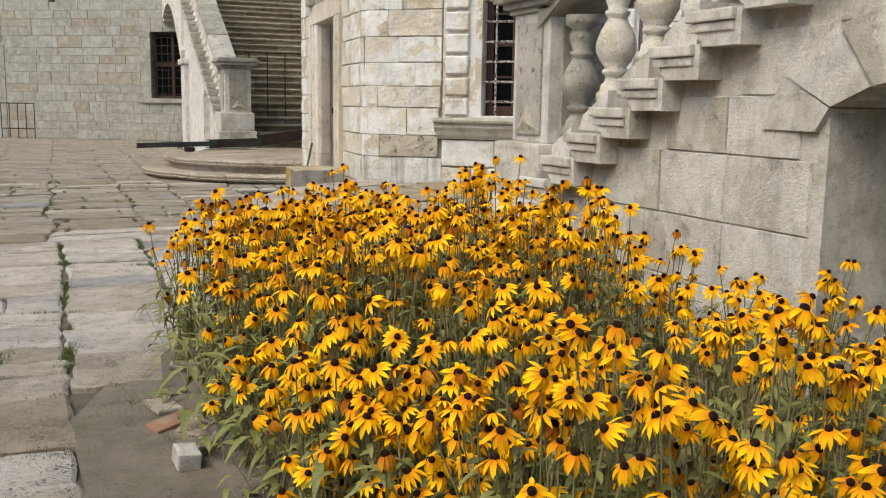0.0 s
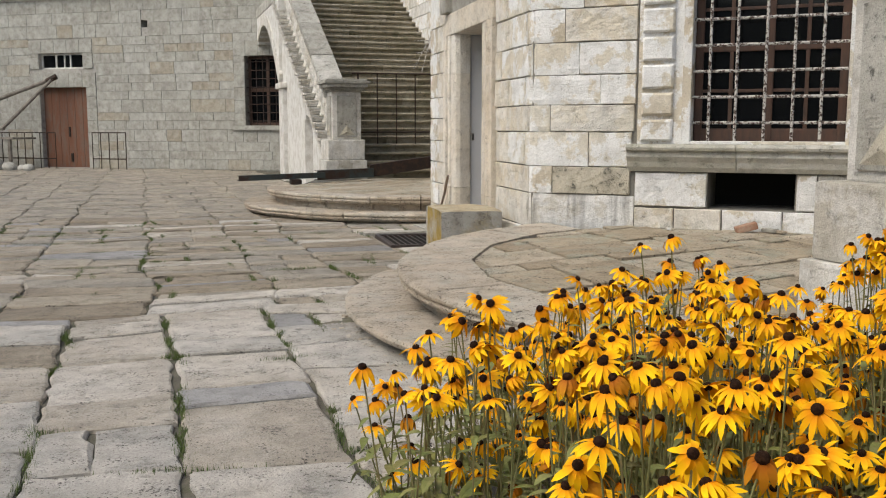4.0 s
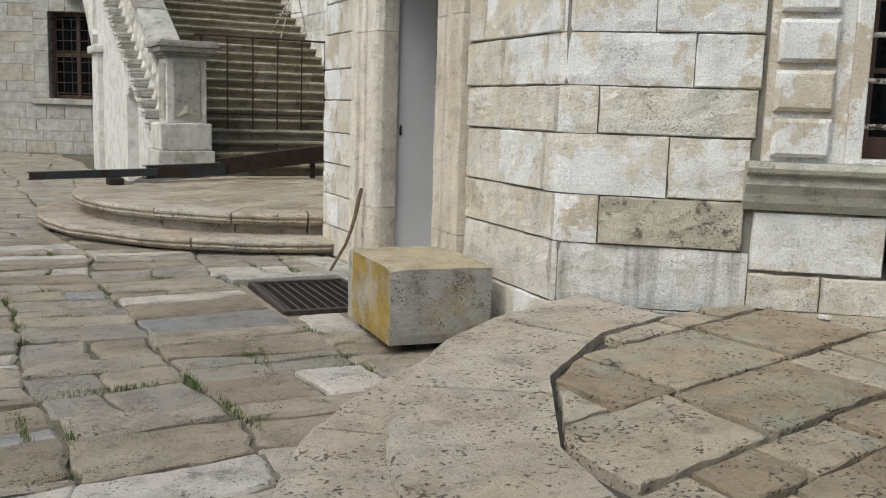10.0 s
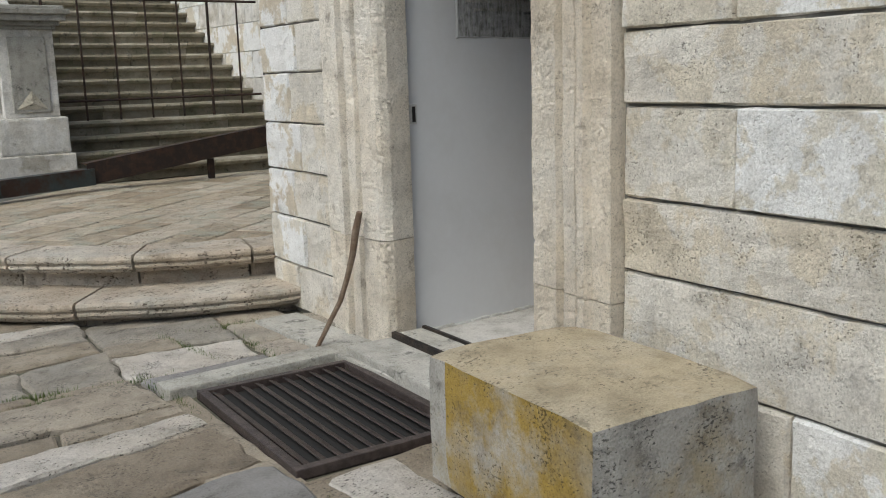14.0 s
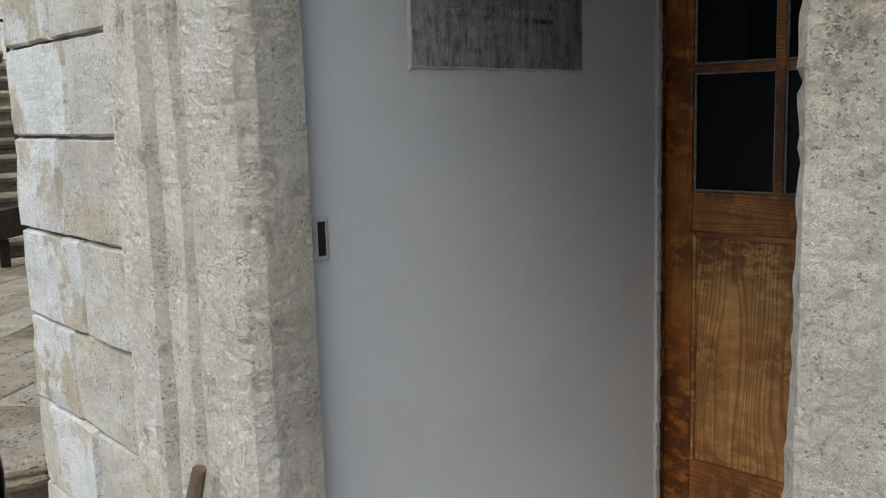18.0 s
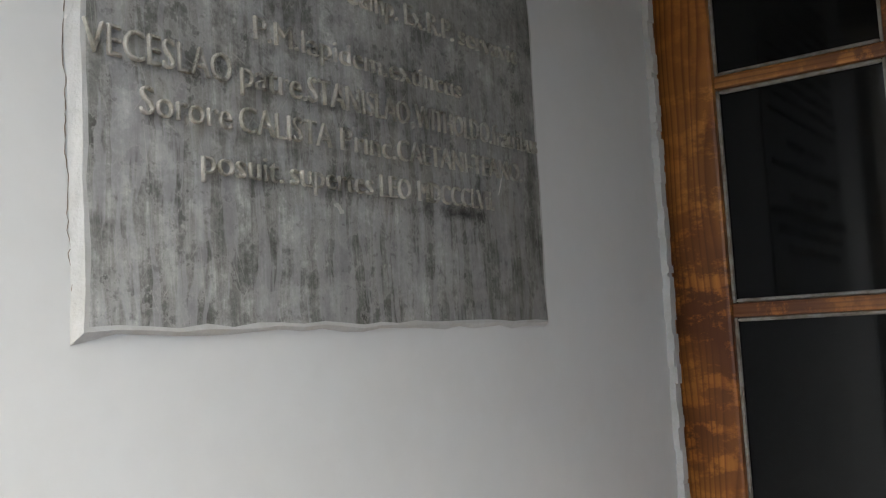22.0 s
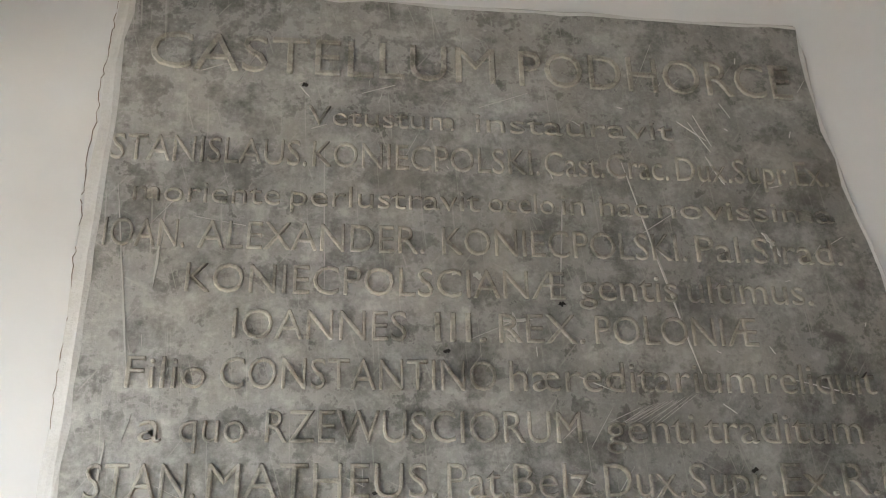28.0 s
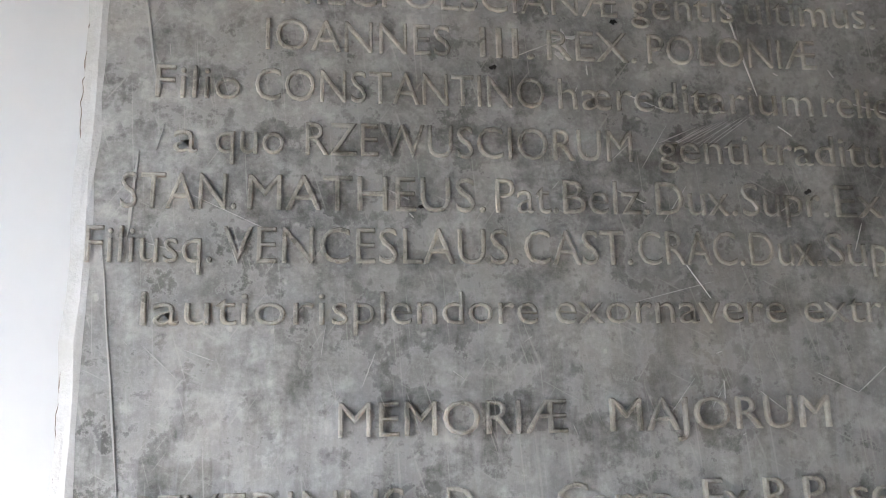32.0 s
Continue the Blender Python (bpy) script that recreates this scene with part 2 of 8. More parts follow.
def wood(name, light, mid, dark, worn=None, worn_amt=0.0, axis=2, rough=0.42, lines=40.0, scorch=0.8):
    """Pine: growth lines that wander along the grain, fine fibre, scorched and stained patches, flaking paint."""
    m, ns, ls, b = node_mat(name)
    along = [1.0, 1.0, 1.0]
    along[axis] = 0.14
    v = surface_coords(ns, ls, tuple(along))
    across = 1 if axis == 2 else 2
    sep = ns.new("ShaderNodeSeparateXYZ")
    ls.new(v, sep.inputs[0])
    wander = noise_tex(ns, ls, v, 2.6, 3, 0.45)
    ph = ns.new("ShaderNodeMath")
    ph.operation = "MULTIPLY_ADD"
    ls.new(sep.outputs[across], ph.inputs[0])
    ph.inputs[1].default_value = lines
    wm = ns.new("ShaderNodeMath")
    wm.operation = "MULTIPLY"
    ls.new(wander.outputs[0], wm.inputs[0])
    wm.inputs[1].default_value = 34.0
    ls.new(wm.outputs[0], ph.inputs[2])
    fr = ns.new("ShaderNodeMath")
    fr.operation = "FRACT"
    ls.new(ph.outputs[0], fr.inputs[0])
    late = ramp(ns, [(0.0, (0.35, 0.35, 0.35)), (0.12, (0.0, 0.0, 0.0)), (0.55, (0.12, 0.12, 0.12)), (0.93, (0.85, 0.85, 0.85)), (1.0, (0.4, 0.4, 0.4))])
    ls.new(fr.outputs[0], late.inputs[0])
    fine = [60.0, 60.0, 60.0]
    fine[axis] = 2.0
    nf = noise_tex(ns, ls, surface_coords(ns, ls, tuple(fine)), 1.0, 4, 0.6)
    v2 = surface_coords(ns, ls)
    nb = noise_tex(ns, ls, v2, 3.4, 5, 0.6)
    rb = ramp(ns, [(0.36, mid), (0.6, light)])
    ls.new(nb.outputs[0], rb.inputs[0])
    lf = ns.new("ShaderNodeMath")
    lf.operation = "MULTIPLY"
    ls.new(late.outputs[0], lf.inputs[0])
    lf.inputs[1].default_value = 1.0
    col = mix(ns, ls, lf.outputs[0], rb.outputs[0], tuple(0.4 * p + 0.6 * q for p, q in zip(mid, dark)))
    rf = ramp(ns, [(0.3, (0.72, 0.70, 0.66)), (0.7, (1.12, 1.12, 1.12))])
    ls.new(nf.outputs[0], rf.inputs[0])
    col = mix(ns, ls, 1.0, col, rf.outputs[0], "MULTIPLY")
    # old varnish left in patches, ragged across the grain
    vs = [15.0, 15.0, 15.0]
    vs[axis] = 27.0
    n2 = noise_tex(ns, ls, surface_coords(ns, ls, tuple(vs)), 0.75, 7, 0.72)
    r2 = ramp(ns, [(0.42, (0, 0, 0)), (0.51, (1, 1, 1))])
    ls.new(n2.outputs[0], r2.inputs[0])
    n9 = noise_tex(ns, ls, v2, 2.2, 3, 0.5)
    r9 = ramp(ns, [(0.4, (0.3, 0.3, 0.3)), (0.55, (1, 1, 1))])
    ls.new(n9.outputs[0], r9.inputs[0])
    f2 = ns.new("ShaderNodeMath")
    f2.operation = "MULTIPLY"
    ls.new(mix(ns, ls, 1.0, r2.outputs[0], r9.outputs[0], "MULTIPLY"), f2.inputs[0])
    f2.inputs[1].default_value = scorch
    col = mix(ns, ls, f2.outputs[0], col, tuple(0.08 * p + 0.75 * q for p, q in zip(mid, dark)))
    if worn:
        n3 = noise_tex(ns, ls, v2, 11.0, 9, 0.72)
        r3 = ramp(ns, [(0.6 - 0.25 * worn_amt, (0, 0, 0)), (0.615 - 0.25 * worn_amt, (1, 1, 1))])
        ls.new(n3.outputs[0], r3.inputs[0])
        n10 = noise_tex(ns, ls, v2, 30.0, 5, 0.6)
        r10 = ramp(ns, [(0.35, tuple(c * 0.72 for c in worn)), (0.6, worn)])
        ls.new(n10.outputs[0], r10.inputs[0])
        col = mix(ns, ls, r3.outputs[0], col, r10.outputs[0])
    ls.new(col, b.inputs["Base Color"])
    b.inputs["Roughness"].default_value = rough
    bp = ns.new("ShaderNodeBump")
    bp.inputs["Strength"].default_value = 0.35
    bp.inputs["Distance"].default_value = 0.003
    ls.new(r3.outputs[0] if worn else nf.outputs[0], bp.inputs["Height"])
    ls.new(bp.outputs[0], b.inputs["Normal"])
    return m


def plain(name, col, rough=0.6, metal=0.0):
    m, ns, ls, b = node_mat(name)
    b.inputs["Base Color"].default_value = (*col, 1)
    b.inputs["Roughness"].default_value = rough
    b.inputs["Metallic"].default_value = metal
    return m


M_PALE = stone("pale_limestone", [(0.55, 0.475, 0.36), (0.66, 0.605, 0.50), (0.71, 0.68, 0.60)], dark=(0.24, 0.215, 0.17), dark_amt=0.45, pits=0.5, bump=0.85, mottle=0.55, tint=(0.83, 0.835, 0.83), tint_amt=0.88, streak=0.12, hard=True, coarse=0.40)
M_CREAM = stone("cream_limestone", [(0.55, 0.47, 0.345), (0.68, 0.615, 0.50), (0.74, 0.70, 0.61)], dark=(0.22, 0.185, 0.13), dark_amt=0.5, pits=0.7, bump=0.9, mottle=0.7, tint=(0.79, 0.785, 0.765), tint_amt=0.45, streak=0.12, hard=True, coarse=0.50)
M_STAINED = stone("drip_stained_limestone", [(0.52, 0.48, 0.40), (0.66, 0.635, 0.575), (0.74, 0.73, 0.70)], dark=(0.17, 0.13, 0.08), dark_amt=0.6, pits=0.6, bump=0.85, mottle=0.5, tint=(0.80, 0.80, 0.79), tint_amt=0.7, streak=0.7, hard=True, coarse=0.50)
M_CRUSTED = stone("crusted_limestone", [(0.40, 0.36, 0.28), (0.50, 0.46, 0.37), (0.58, 0.55, 0.48)], dark=(0.07, 0.07, 0.055), dark_amt=0.95, pits=0.8, bump=1.0)
M_JAMB = stone("portal_limestone", [(0.66, 0.57, 0.44), (0.80, 0.735, 0.63), (0.87, 0.845, 0.785)], dark=(0.24, 0.19, 0.13), dark_amt=0.6, pits=0.6, bump=1.0, tint=(0.66, 0.63, 0.57), tint_amt=0.3, streak=0.06, coarse=0.5, mottle=0.6, pit_scale=100.0)
M_GREY = stone("grey_weathered_limestone", [(0.27, 0.258, 0.222), (0.42, 0.405, 0.36), (0.57, 0.555, 0.51)], dark=(0.06, 0.058, 0.05), dark_amt=0.85, pits=0.5, bump=0.8, streak=0.25, coarse=0.60)
M_STAIR = stone("white_stair_limestone", [(0.45, 0.415, 0.345), (0.60, 0.57, 0.51), (0.68, 0.665, 0.63)], dark=(0.14, 0.13, 0.11), dark_amt=0.6, pits=0.3, bump=0.8, tint=(0.73, 0.715, 0.685), tint_amt=0.55, streak=0.25, hard=True, coarse=0.50)
M_JOINTSOIL = stone("mossy_joint_soil", [(0.07, 0.062, 0.046), (0.115, 0.103, 0.078), (0.17, 0.153, 0.12)], dark_amt=0.4, pits=0.6, bump=0.7, rough=0.95, tint=(0.06, 0.08, 0.025), tint_amt=0.5)
M_PUTTY = paint("old_putty", (0.30, 0.29, 0.27), (0.16, 0.12, 0.09), scale=24, amt=0.8, rough=0.8, bump=0.4)
M_BOXTOP = stone("ochre_crusted_concrete", [(0.33, 0.27, 0.17), (0.44, 0.37, 0.25), (0.50, 0.45, 0.35)], dark=(0.14, 0.12, 0.08), dark_amt=0.5, pits=0.8, bump=1.0, tint=(0.52, 0.48, 0.39), tint_amt=0.4)
M_SILL = stone("mossy_sill_limestone", [(0.42, 0.40, 0.335), (0.56, 0.54, 0.48), (0.66, 0.645, 0.60)], dark=(0.09, 0.095, 0.06), dark_amt=0.75, pits=0.5, bump=0.8, tint=(0.50, 0.50, 0.40), tint_amt=0.5, coarse=0.5)
M_FAR = stone("grey_wall_limestone", [(0.32, 0.31, 0.272), (0.395, 0.39, 0.355), (0.455, 0.455, 0.425)], dark=(0.12, 0.12, 0.11), dark_amt=0.5, pits=0.2, bump=0.7, tint=(0.52, 0.52, 0.49), tint_amt=0.5, streak=0.25, vary=0.6)
M_FAR_TAN = stone("tan_wall_limestone", [(0.32, 0.285, 0.225), (0.38, 0.35, 0.285), (0.42, 0.40, 0.35)], dark=(0.15, 0.13, 0.10), dark_amt=0.5, pits=0.2, bump=0.7, tint=(0.44, 0.43, 0.39), tint_amt=0.5, streak=0.2, vary=0.8)
M_FLAG_BROWN = stone("brown_paving_limestone", [(0.20, 0.16, 0.115), (0.30, 0.25, 0.185), (0.39, 0.34, 0.27), (0.29, 0.265, 0.225)], dark=(0.08, 0.07, 0.055), dark_amt=0.6, pits=1.0, bump=1.0, rough=0.8, gloss=0.5, vary=1.5, coarse=0.45)
M_FLAG = stone("paving_limestone", [(0.31, 0.265, 0.215), (0.45, 0.405, 0.34), (0.58, 0.54, 0.485), (0.43, 0.41, 0.375)], dark=(0.10, 0.09, 0.074), dark_amt=0.55, pits=1.05, bump=1.0, rough=0.8, gloss=0.55, vary=1.4, coarse=0.45)
M_FLAG_BLUE = stone("bluish_paving_stone", [(0.18, 0.17, 0.16), (0.25, 0.242, 0.235), (0.33, 0.32, 0.315)], dark_amt=0.5, pits=0.8, bump=0.5, rough=0.7, gloss=0.5)
M_FLAG_PURPLE = stone("purple_paving_stone", [(0.14, 0.10, 0.115), (0.18, 0.135, 0.155), (0.21, 0.165, 0.185)], dark_amt=0.3, pits=0.2, bump=0.3, rough=0.6)
M_TERR = stone("terrace_limestone", [(0.27, 0.205, 0.13), (0.42, 0.345, 0.245), (0.52, 0.455, 0.36)], dark=(0.12, 0.105, 0.075), dark_amt=0.5, pits=1.2, bump=1.0, rough=0.75, tint=(0.33, 0.37, 0.31), tint_amt=0.5, gloss=0.5, vary=1.4, coarse=0.6, pit_scale=48.0)
M_STEP = stone("round_step_limestone", [(0.34, 0.265, 0.185), (0.49, 0.415, 0.325), (0.58, 0.53, 0.455)], dark=(0.13, 0.115, 0.085), dark_amt=0.5, pits=1.2, bump=1.0, rough=0.75, tint=(0.42, 0.44, 0.40), tint_amt=0.35, gloss=0.5, coarse=0.6, pit_scale=48.0)
M_OLDSTEP = stone("stair_tread_limestone", [(0.16, 0.138, 0.095), (0.29, 0.255, 0.19), (0.42, 0.385, 0.315)], dark=(0.03, 0.03, 0.022), dark_amt=0.75, pits=0.4, bump=0.8, tint=(0.10, 0.11, 0.05), tint_amt=0.45)
M_PALEMORTAR = stone("pale_lime_mortar", [(0.34, 0.325, 0.295), (0.42, 0.405, 0.375), (0.50, 0.49, 0.46)], dark_amt=0.5, pits=0.4, bump=0.5)
M_MORTAR = stone("mortar", [(0.16, 0.15, 0.13), (0.21, 0.20, 0.175), (0.26, 0.245, 0.22)], dark_amt=0.4, pits=0.5, bump=0.5)
M_JOINT = stone("dark_joint_mortar", [(0.05, 0.047, 0.04), (0.085, 0.08, 0.07), (0.12, 0.115, 0.10)], dark_amt=0.5, pits=0.5, bump=0.6, tint=(0.05, 0.07, 0.03), tint_amt=0.5)
M_DIRT = stone("sandy_earth", [(0.15, 0.13, 0.10), (0.22, 0.195, 0.16), (0.28, 0.26, 0.22)], dark_amt=0.35, pits=0.6, bump=0.7, rough=0.95, tint=(0.07, 0.09, 0.03), tint_amt=0.4)
M_BOXSTONE = stone("lichened_concrete", [(0.25, 0.235, 0.205), (0.37, 0.355, 0.32), (0.46, 0.45, 0.42)], dark=(0.10, 0.095, 0.08), dark_amt=0.65, pits=0.95, bump=1.0, tint=(0.33, 0.255, 0.12), tint_amt=0.6)
M_PLASTER = paint("white_plaster", (0.605, 0.615, 0.63), (0.57, 0.575, 0.58), scale=2.5, amt=0.6, rough=0.75, bump=0.05, grain=0.14)
# floor tones raised so that more light bounces up the vestibule walls
M_INFLOOR = stone("lightened_stone_floor", [(0.38, 0.365, 0.34), (0.46, 0.445, 0.42), (0.52, 0.51, 0.49)], dark_amt=0.3, pits=0.4, bump=0.4)
M_PLASTER_OLD = paint("chipped_plaster", (0.60, 0.60, 0.585), (0.40, 0.375, 0.34), scale=9, amt=0.6, rough=0.85, bump=0.5)
M_LIP = paint("plaster_edge", (0.48, 0.485, 0.49), (0.40, 0.39, 0.37), scale=26, amt=0.5, rough=0.85, bump=0.15, grain=0.35)
M_WHITEWASH = paint("whitewash", (0.70, 0.69, 0.66), (0.45, 0.42, 0.37), scale=4, amt=0.6, rough=0.85, bump=0.4)
M_WOOD = wood("stained_pine", (0.50, 0.205, 0.042), (0.31, 0.098, 0.018), (0.085, 0.022, 0.007), lines=85.0, scorch=0.95)
M_WOOD_PANEL = wood("stripped_pine_panel", (0.60, 0.33, 0.11), (0.44, 0.195, 0.05), (0.10, 0.032, 0.011), lines=38.0, scorch=0.85)
M_WOOD_H = wood("stained_pine_rail", (0.46, 0.20, 0.048), (0.31, 0.105, 0.022), (0.09, 0.026, 0.009), axis=1, lines=85.0, scorch=0.9)
M_WOOD_PEEL = wood("peeling_white_paint_on_pine", (0.26, 0.10, 0.045), (0.16, 0.05, 0.022), (0.06, 0.02, 0.01), worn=(0.55, 0.56, 0.56), worn_amt=0.62, rough=0.55)
M_WOOD_RED = wood("reddish_worn_pine", (0.24, 0.10, 0.055), (0.15, 0.055, 0.028), (0.05, 0.018, 0.01), worn=(0.46, 0.45, 0.43), worn_amt=0.2, rough=0.6)
M_REDDOOR = paint("rust_red_painted_boards", (0.175, 0.075, 0.042), (0.15, 0.115, 0.09), scale=2.2, amt=0.6, rough=0.75, stretch=(3, 3, 0.7))
M_OLDWOOD = paint("grey_weathered_timber", (0.24, 0.215, 0.185), (0.12, 0.10, 0.085), scale=5, amt=0.7, rough=0.85, stretch=(1, 1, 1), bump=0.4)
M_STICK = paint("bark_stick", (0.13, 0.085, 0.055), (0.24, 0.19, 0.14), scale=18, amt=0.6, rough=0.85, bump=0.6)
M_WINWOOD = paint("brown_window_wood", (0.085, 0.042, 0.026), (0.05, 0.03, 0.022), scale=7, amt=0.7, rough=0.6, stretch=(3, 3, 0.6))
M_RUSTWHITE = paint("flaking_white_paint_on_rusty_iron", (0.52, 0.50, 0.47), (0.05, 0.026, 0.018), scale=34, amt=1.0, rough=0.6, bump=0.5, lo=0.495, hi=0.53)
M_RUST = paint("rusty_iron", (0.034, 0.024, 0.02), (0.07, 0.038, 0.025), scale=9, amt=0.8, rough=0.75, bump=0.4, metal=0.4)
M_IRON = paint("dark_iron", (0.035, 0.03, 0.028), (0.09, 0.07, 0.055), scale=16, amt=0.7, rough=0.5, bump=0.3, metal=0.7)
M_GRATE = paint("brown_grate_iron", (0.055, 0.042, 0.038), (0.10, 0.078, 0.07), scale=20, amt=0.8, rough=0.5, bump=0.3, metal=0.3)
M_CHANNEL = paint("steel_channel_with_rust", (0.06, 0.075, 0.075), (0.06, 0.032, 0.022), scale=3, amt=0.9, rough=0.65, bump=0.3, metal=0.4)
M_GLASS = plain("dark_window_glass", (0.006, 0.0065, 0.007), 0.05)
M_GLASS.node_tree.nodes["Principled BSDF"].inputs["Specular IOR Level"].default_value = 0.25
# near-black colour that stands in for the darkness of rooms and hollows
M_DARK = plain("black_for_unlit_hollows", (0.012, 0.011, 0.01), 0.9)
M_BRICK = paint("red_brick", (0.33, 0.18, 0.115), (0.40, 0.31, 0.235), scale=12, amt=0.6, rough=0.9, bump=0.5)
M_GRASS = paint("grass", (0.075, 0.115, 0.022), (0.125, 0.15, 0.04), scale=6, amt=0.7, rough=0.7, bump=0.1)
M_LEAF = paint("coneflower_leaf", (0.16, 0.185, 0.045), (0.27, 0.235, 0.085), scale=9, amt=0.7, rough=0.6, bump=0.2)
M_STEM = paint("coneflower_stem", (0.16, 0.16, 0.055), (0.27, 0.20, 0.10), scale=5, amt=0.6, rough=0.7, bump=0.1)
M_DRYSTEM = paint("dry_stem", (0.34, 0.27, 0.16), (0.22, 0.16, 0.085), scale=6, amt=0.6, rough=0.8, bump=0.1)
M_CONE = paint("dark_brown_flower_cone", (0.022, 0.010, 0.006), (0.05, 0.024, 0.012), scale=120, amt=0.8, rough=0.75, bump=0.6)
M_CONE.node_tree.nodes["Principled BSDF"].inputs["Specular IOR Level"].default_value = 0.08
M_TREE = paint("tree_foliage", (0.03, 0.06, 0.018), (0.06, 0.10, 0.03), scale=1.2, amt=0.8, rough=0.6, bump=0.1)
M_BARK = paint("bark", (0.09, 0.07, 0.05), (0.05, 0.04, 0.03), scale=6, amt=0.7, rough=0.9, bump=0.5)
M_PINK = plain("pink_petal", (0.55, 0.02, 0.12), 0.6)
M_ROOF = paint("weathered_roof", (0.07, 0.065, 0.06), (0.12, 0.11, 0.1), scale=3, amt=0.6, rough=0.85)


def petal_mat(name, root, tip):
    m, ns, ls, b = node_mat(name)
    t = ns.new("ShaderNodeTexCoord")
    ln = ns.new("ShaderNodeVectorMath")
    ln.operation = "LENGTH"
    ls.new(t.outputs["Object"], ln.inputs[0])
    r = ramp(ns, [(0.012, root), (0.036, tip)])
    ls.new(ln.outputs["Value"], r.inputs[0])
    o = ns.new("ShaderNodeObjectInfo")
    r2 = ramp(ns, [(0.0, (0.78, 0.62, 0.45)), (0.5, (1.0, 0.97, 0.9)), (1.0, (1.05, 1.08, 1.0))])
    ls.new(o.outputs["Random"], r2.inputs[0])
    ls.new(mix(ns, ls, 1.0, r.outputs[0], r2.outputs[0], "MULTIPLY"), b.inputs["Base Color"])
    b.inputs["Roughness"].default_value = 0.7
    b.inputs["Specular IOR Level"].default_value = 0.15
    return m


M_PETAL = petal_mat("golden_petal", (0.74, 0.28, 0.005), (0.90, 0.52, 0.008))
M_PETAL_OLD = petal_mat("withered_petal", (0.34, 0.10, 0.008), (0.55, 0.24, 0.015))


def slate_mat(name, lift, warm=0.0):
    """Grey slate: cloudy bloom, wash streaks running down its lower part, hairline scratches, a sooty smear."""
    m, ns, ls, b = node_mat(name)
    v = surface_coords(ns, ls, shuffle=False)
    n1 = noise_tex(ns, ls, v, 5.5, 9, 0.74)
    k = lift
    r1 = ramp(ns, [(0.33, (0.165 * k, 0.165 * k, 0.157 * k)), (0.5, (0.245 * k, 0.246 * k, 0.237 * k)), (0.67, (0.34 * k, 0.342 * k, 0.336 * k))])
    ls.new(n1.outputs[0], r1.inputs[0])
    col = r1.outputs[0]
    # wash streaks
    n2 = noise_tex(ns, ls, surface_coords(ns, ls, (46, 46, 3.6), shuffle=False), 1.0, 7, 0.7)
    r2 = ramp(ns, [(0.42, (0.62, 0.62, 0.61)), (0.5, (0.95, 0.95, 0.95)), (0.56, (1.22, 1.23, 1.25)), (0.66, (1.6, 1.62, 1.66))])
    ls.new(n2.outputs[0], r2.inputs[0])
    sep = ns.new("ShaderNodeSeparateXYZ")
    ls.new(v, sep.inputs[0])
    low = ns.new("ShaderNodeMapRange")
    ls.new(sep.outputs[2], low.inputs[0])
    for i_, val in ((1, 1.86), (2, 2.3), (3, 0.9), (4, 0.12)):
        low.inputs[i_].default_value = val
    col = mix(ns, ls, low.outputs[0], col, mix(ns, ls, 1.0, col, r2.outputs[0], "MULTIPLY"))
    # blotches at a finger's breadth
    n3 = noise_tex(ns, ls, v, 30, 9, 0.78)
    r3 = ramp(ns, [(0.38, (0.52, 0.52, 0.51)), (0.5, (1, 1, 1)), (0.62, (1.5, 1.5, 1.5))])
    ls.new(n3.outputs[0], r3.inputs[0])
    col = mix(ns, ls, 1.0, col, r3.outputs[0], "MULTIPLY")
    n5 = noise_tex(ns, ls, v, 6.0, 6, 0.65)
    r5 = ramp(ns, [(0.52, (0, 0, 0)), (0.68, (0.5, 0.5, 0.5))])
    ls.new(n5.outputs[0], r5.inputs[0])
    col = mix(ns, ls, r5.outputs[0], col, (0.29, 0.275, 0.245))
    # pale drips that wander down from the middle of the slab, and fine crackle
    wob = noise_tex(ns, ls, v, 9.0, 3, 0.5)
    wv = ns.new("ShaderNodeVectorMath")
    wv.operation = "MULTIPLY_ADD"
    ls.new(wob.outputs[1], wv.inputs[0])
    wv.inputs[1].default_value = (0.035, 0.0, 0.0)
    ls.new(v, wv.inputs[2])
    dv = ns.new("ShaderNodeVectorMath")
    dv.operation = "MULTIPLY"
    dv.inputs[1].default_value = (62.0, 20.0, 5.5)
    ls.new(wv.outputs[0], dv.inputs[0])
    nd = noise_tex(ns, ls, dv.outputs[0], 1.0, 4, 0.55)
    rd = ramp(ns, [(0.49, (0, 0, 0)), (0.53, (0.55, 0.55, 0.55))])
    ls.new(nd.outputs[0], rd.inputs[0])
    col = mix(ns, ls, mix(ns, ls, 1.0, rd.outputs[0], low.outputs[0], "MULTIPLY"), col, (0.38, 0.38, 0.40))
    rk = ramp(ns, [(0.475, (0, 0, 0)), (0.5, (0.6, 0.6, 0.6)), (0.525, (0, 0, 0))])
    nk = noise_tex(ns, ls, v, 15.0, 8, 0.7)
    ls.new(nk.outputs[0], rk.inputs[0])
    col = mix(ns, ls, rk.outputs[0], col, (0.36, 0.358, 0.35))
    rk2 = ramp(ns, [(0.34, (0.4, 0.4, 0.4)), (0.40, (0, 0, 0))])
    nk2 = noise_tex(ns, ls, v, 70.0, 5, 0.65)
    ls.new(nk2.outputs[0], rk2.inputs[0])
    col = mix(ns, ls, rk2.outputs[0], col, (0.07, 0.07, 0.066))
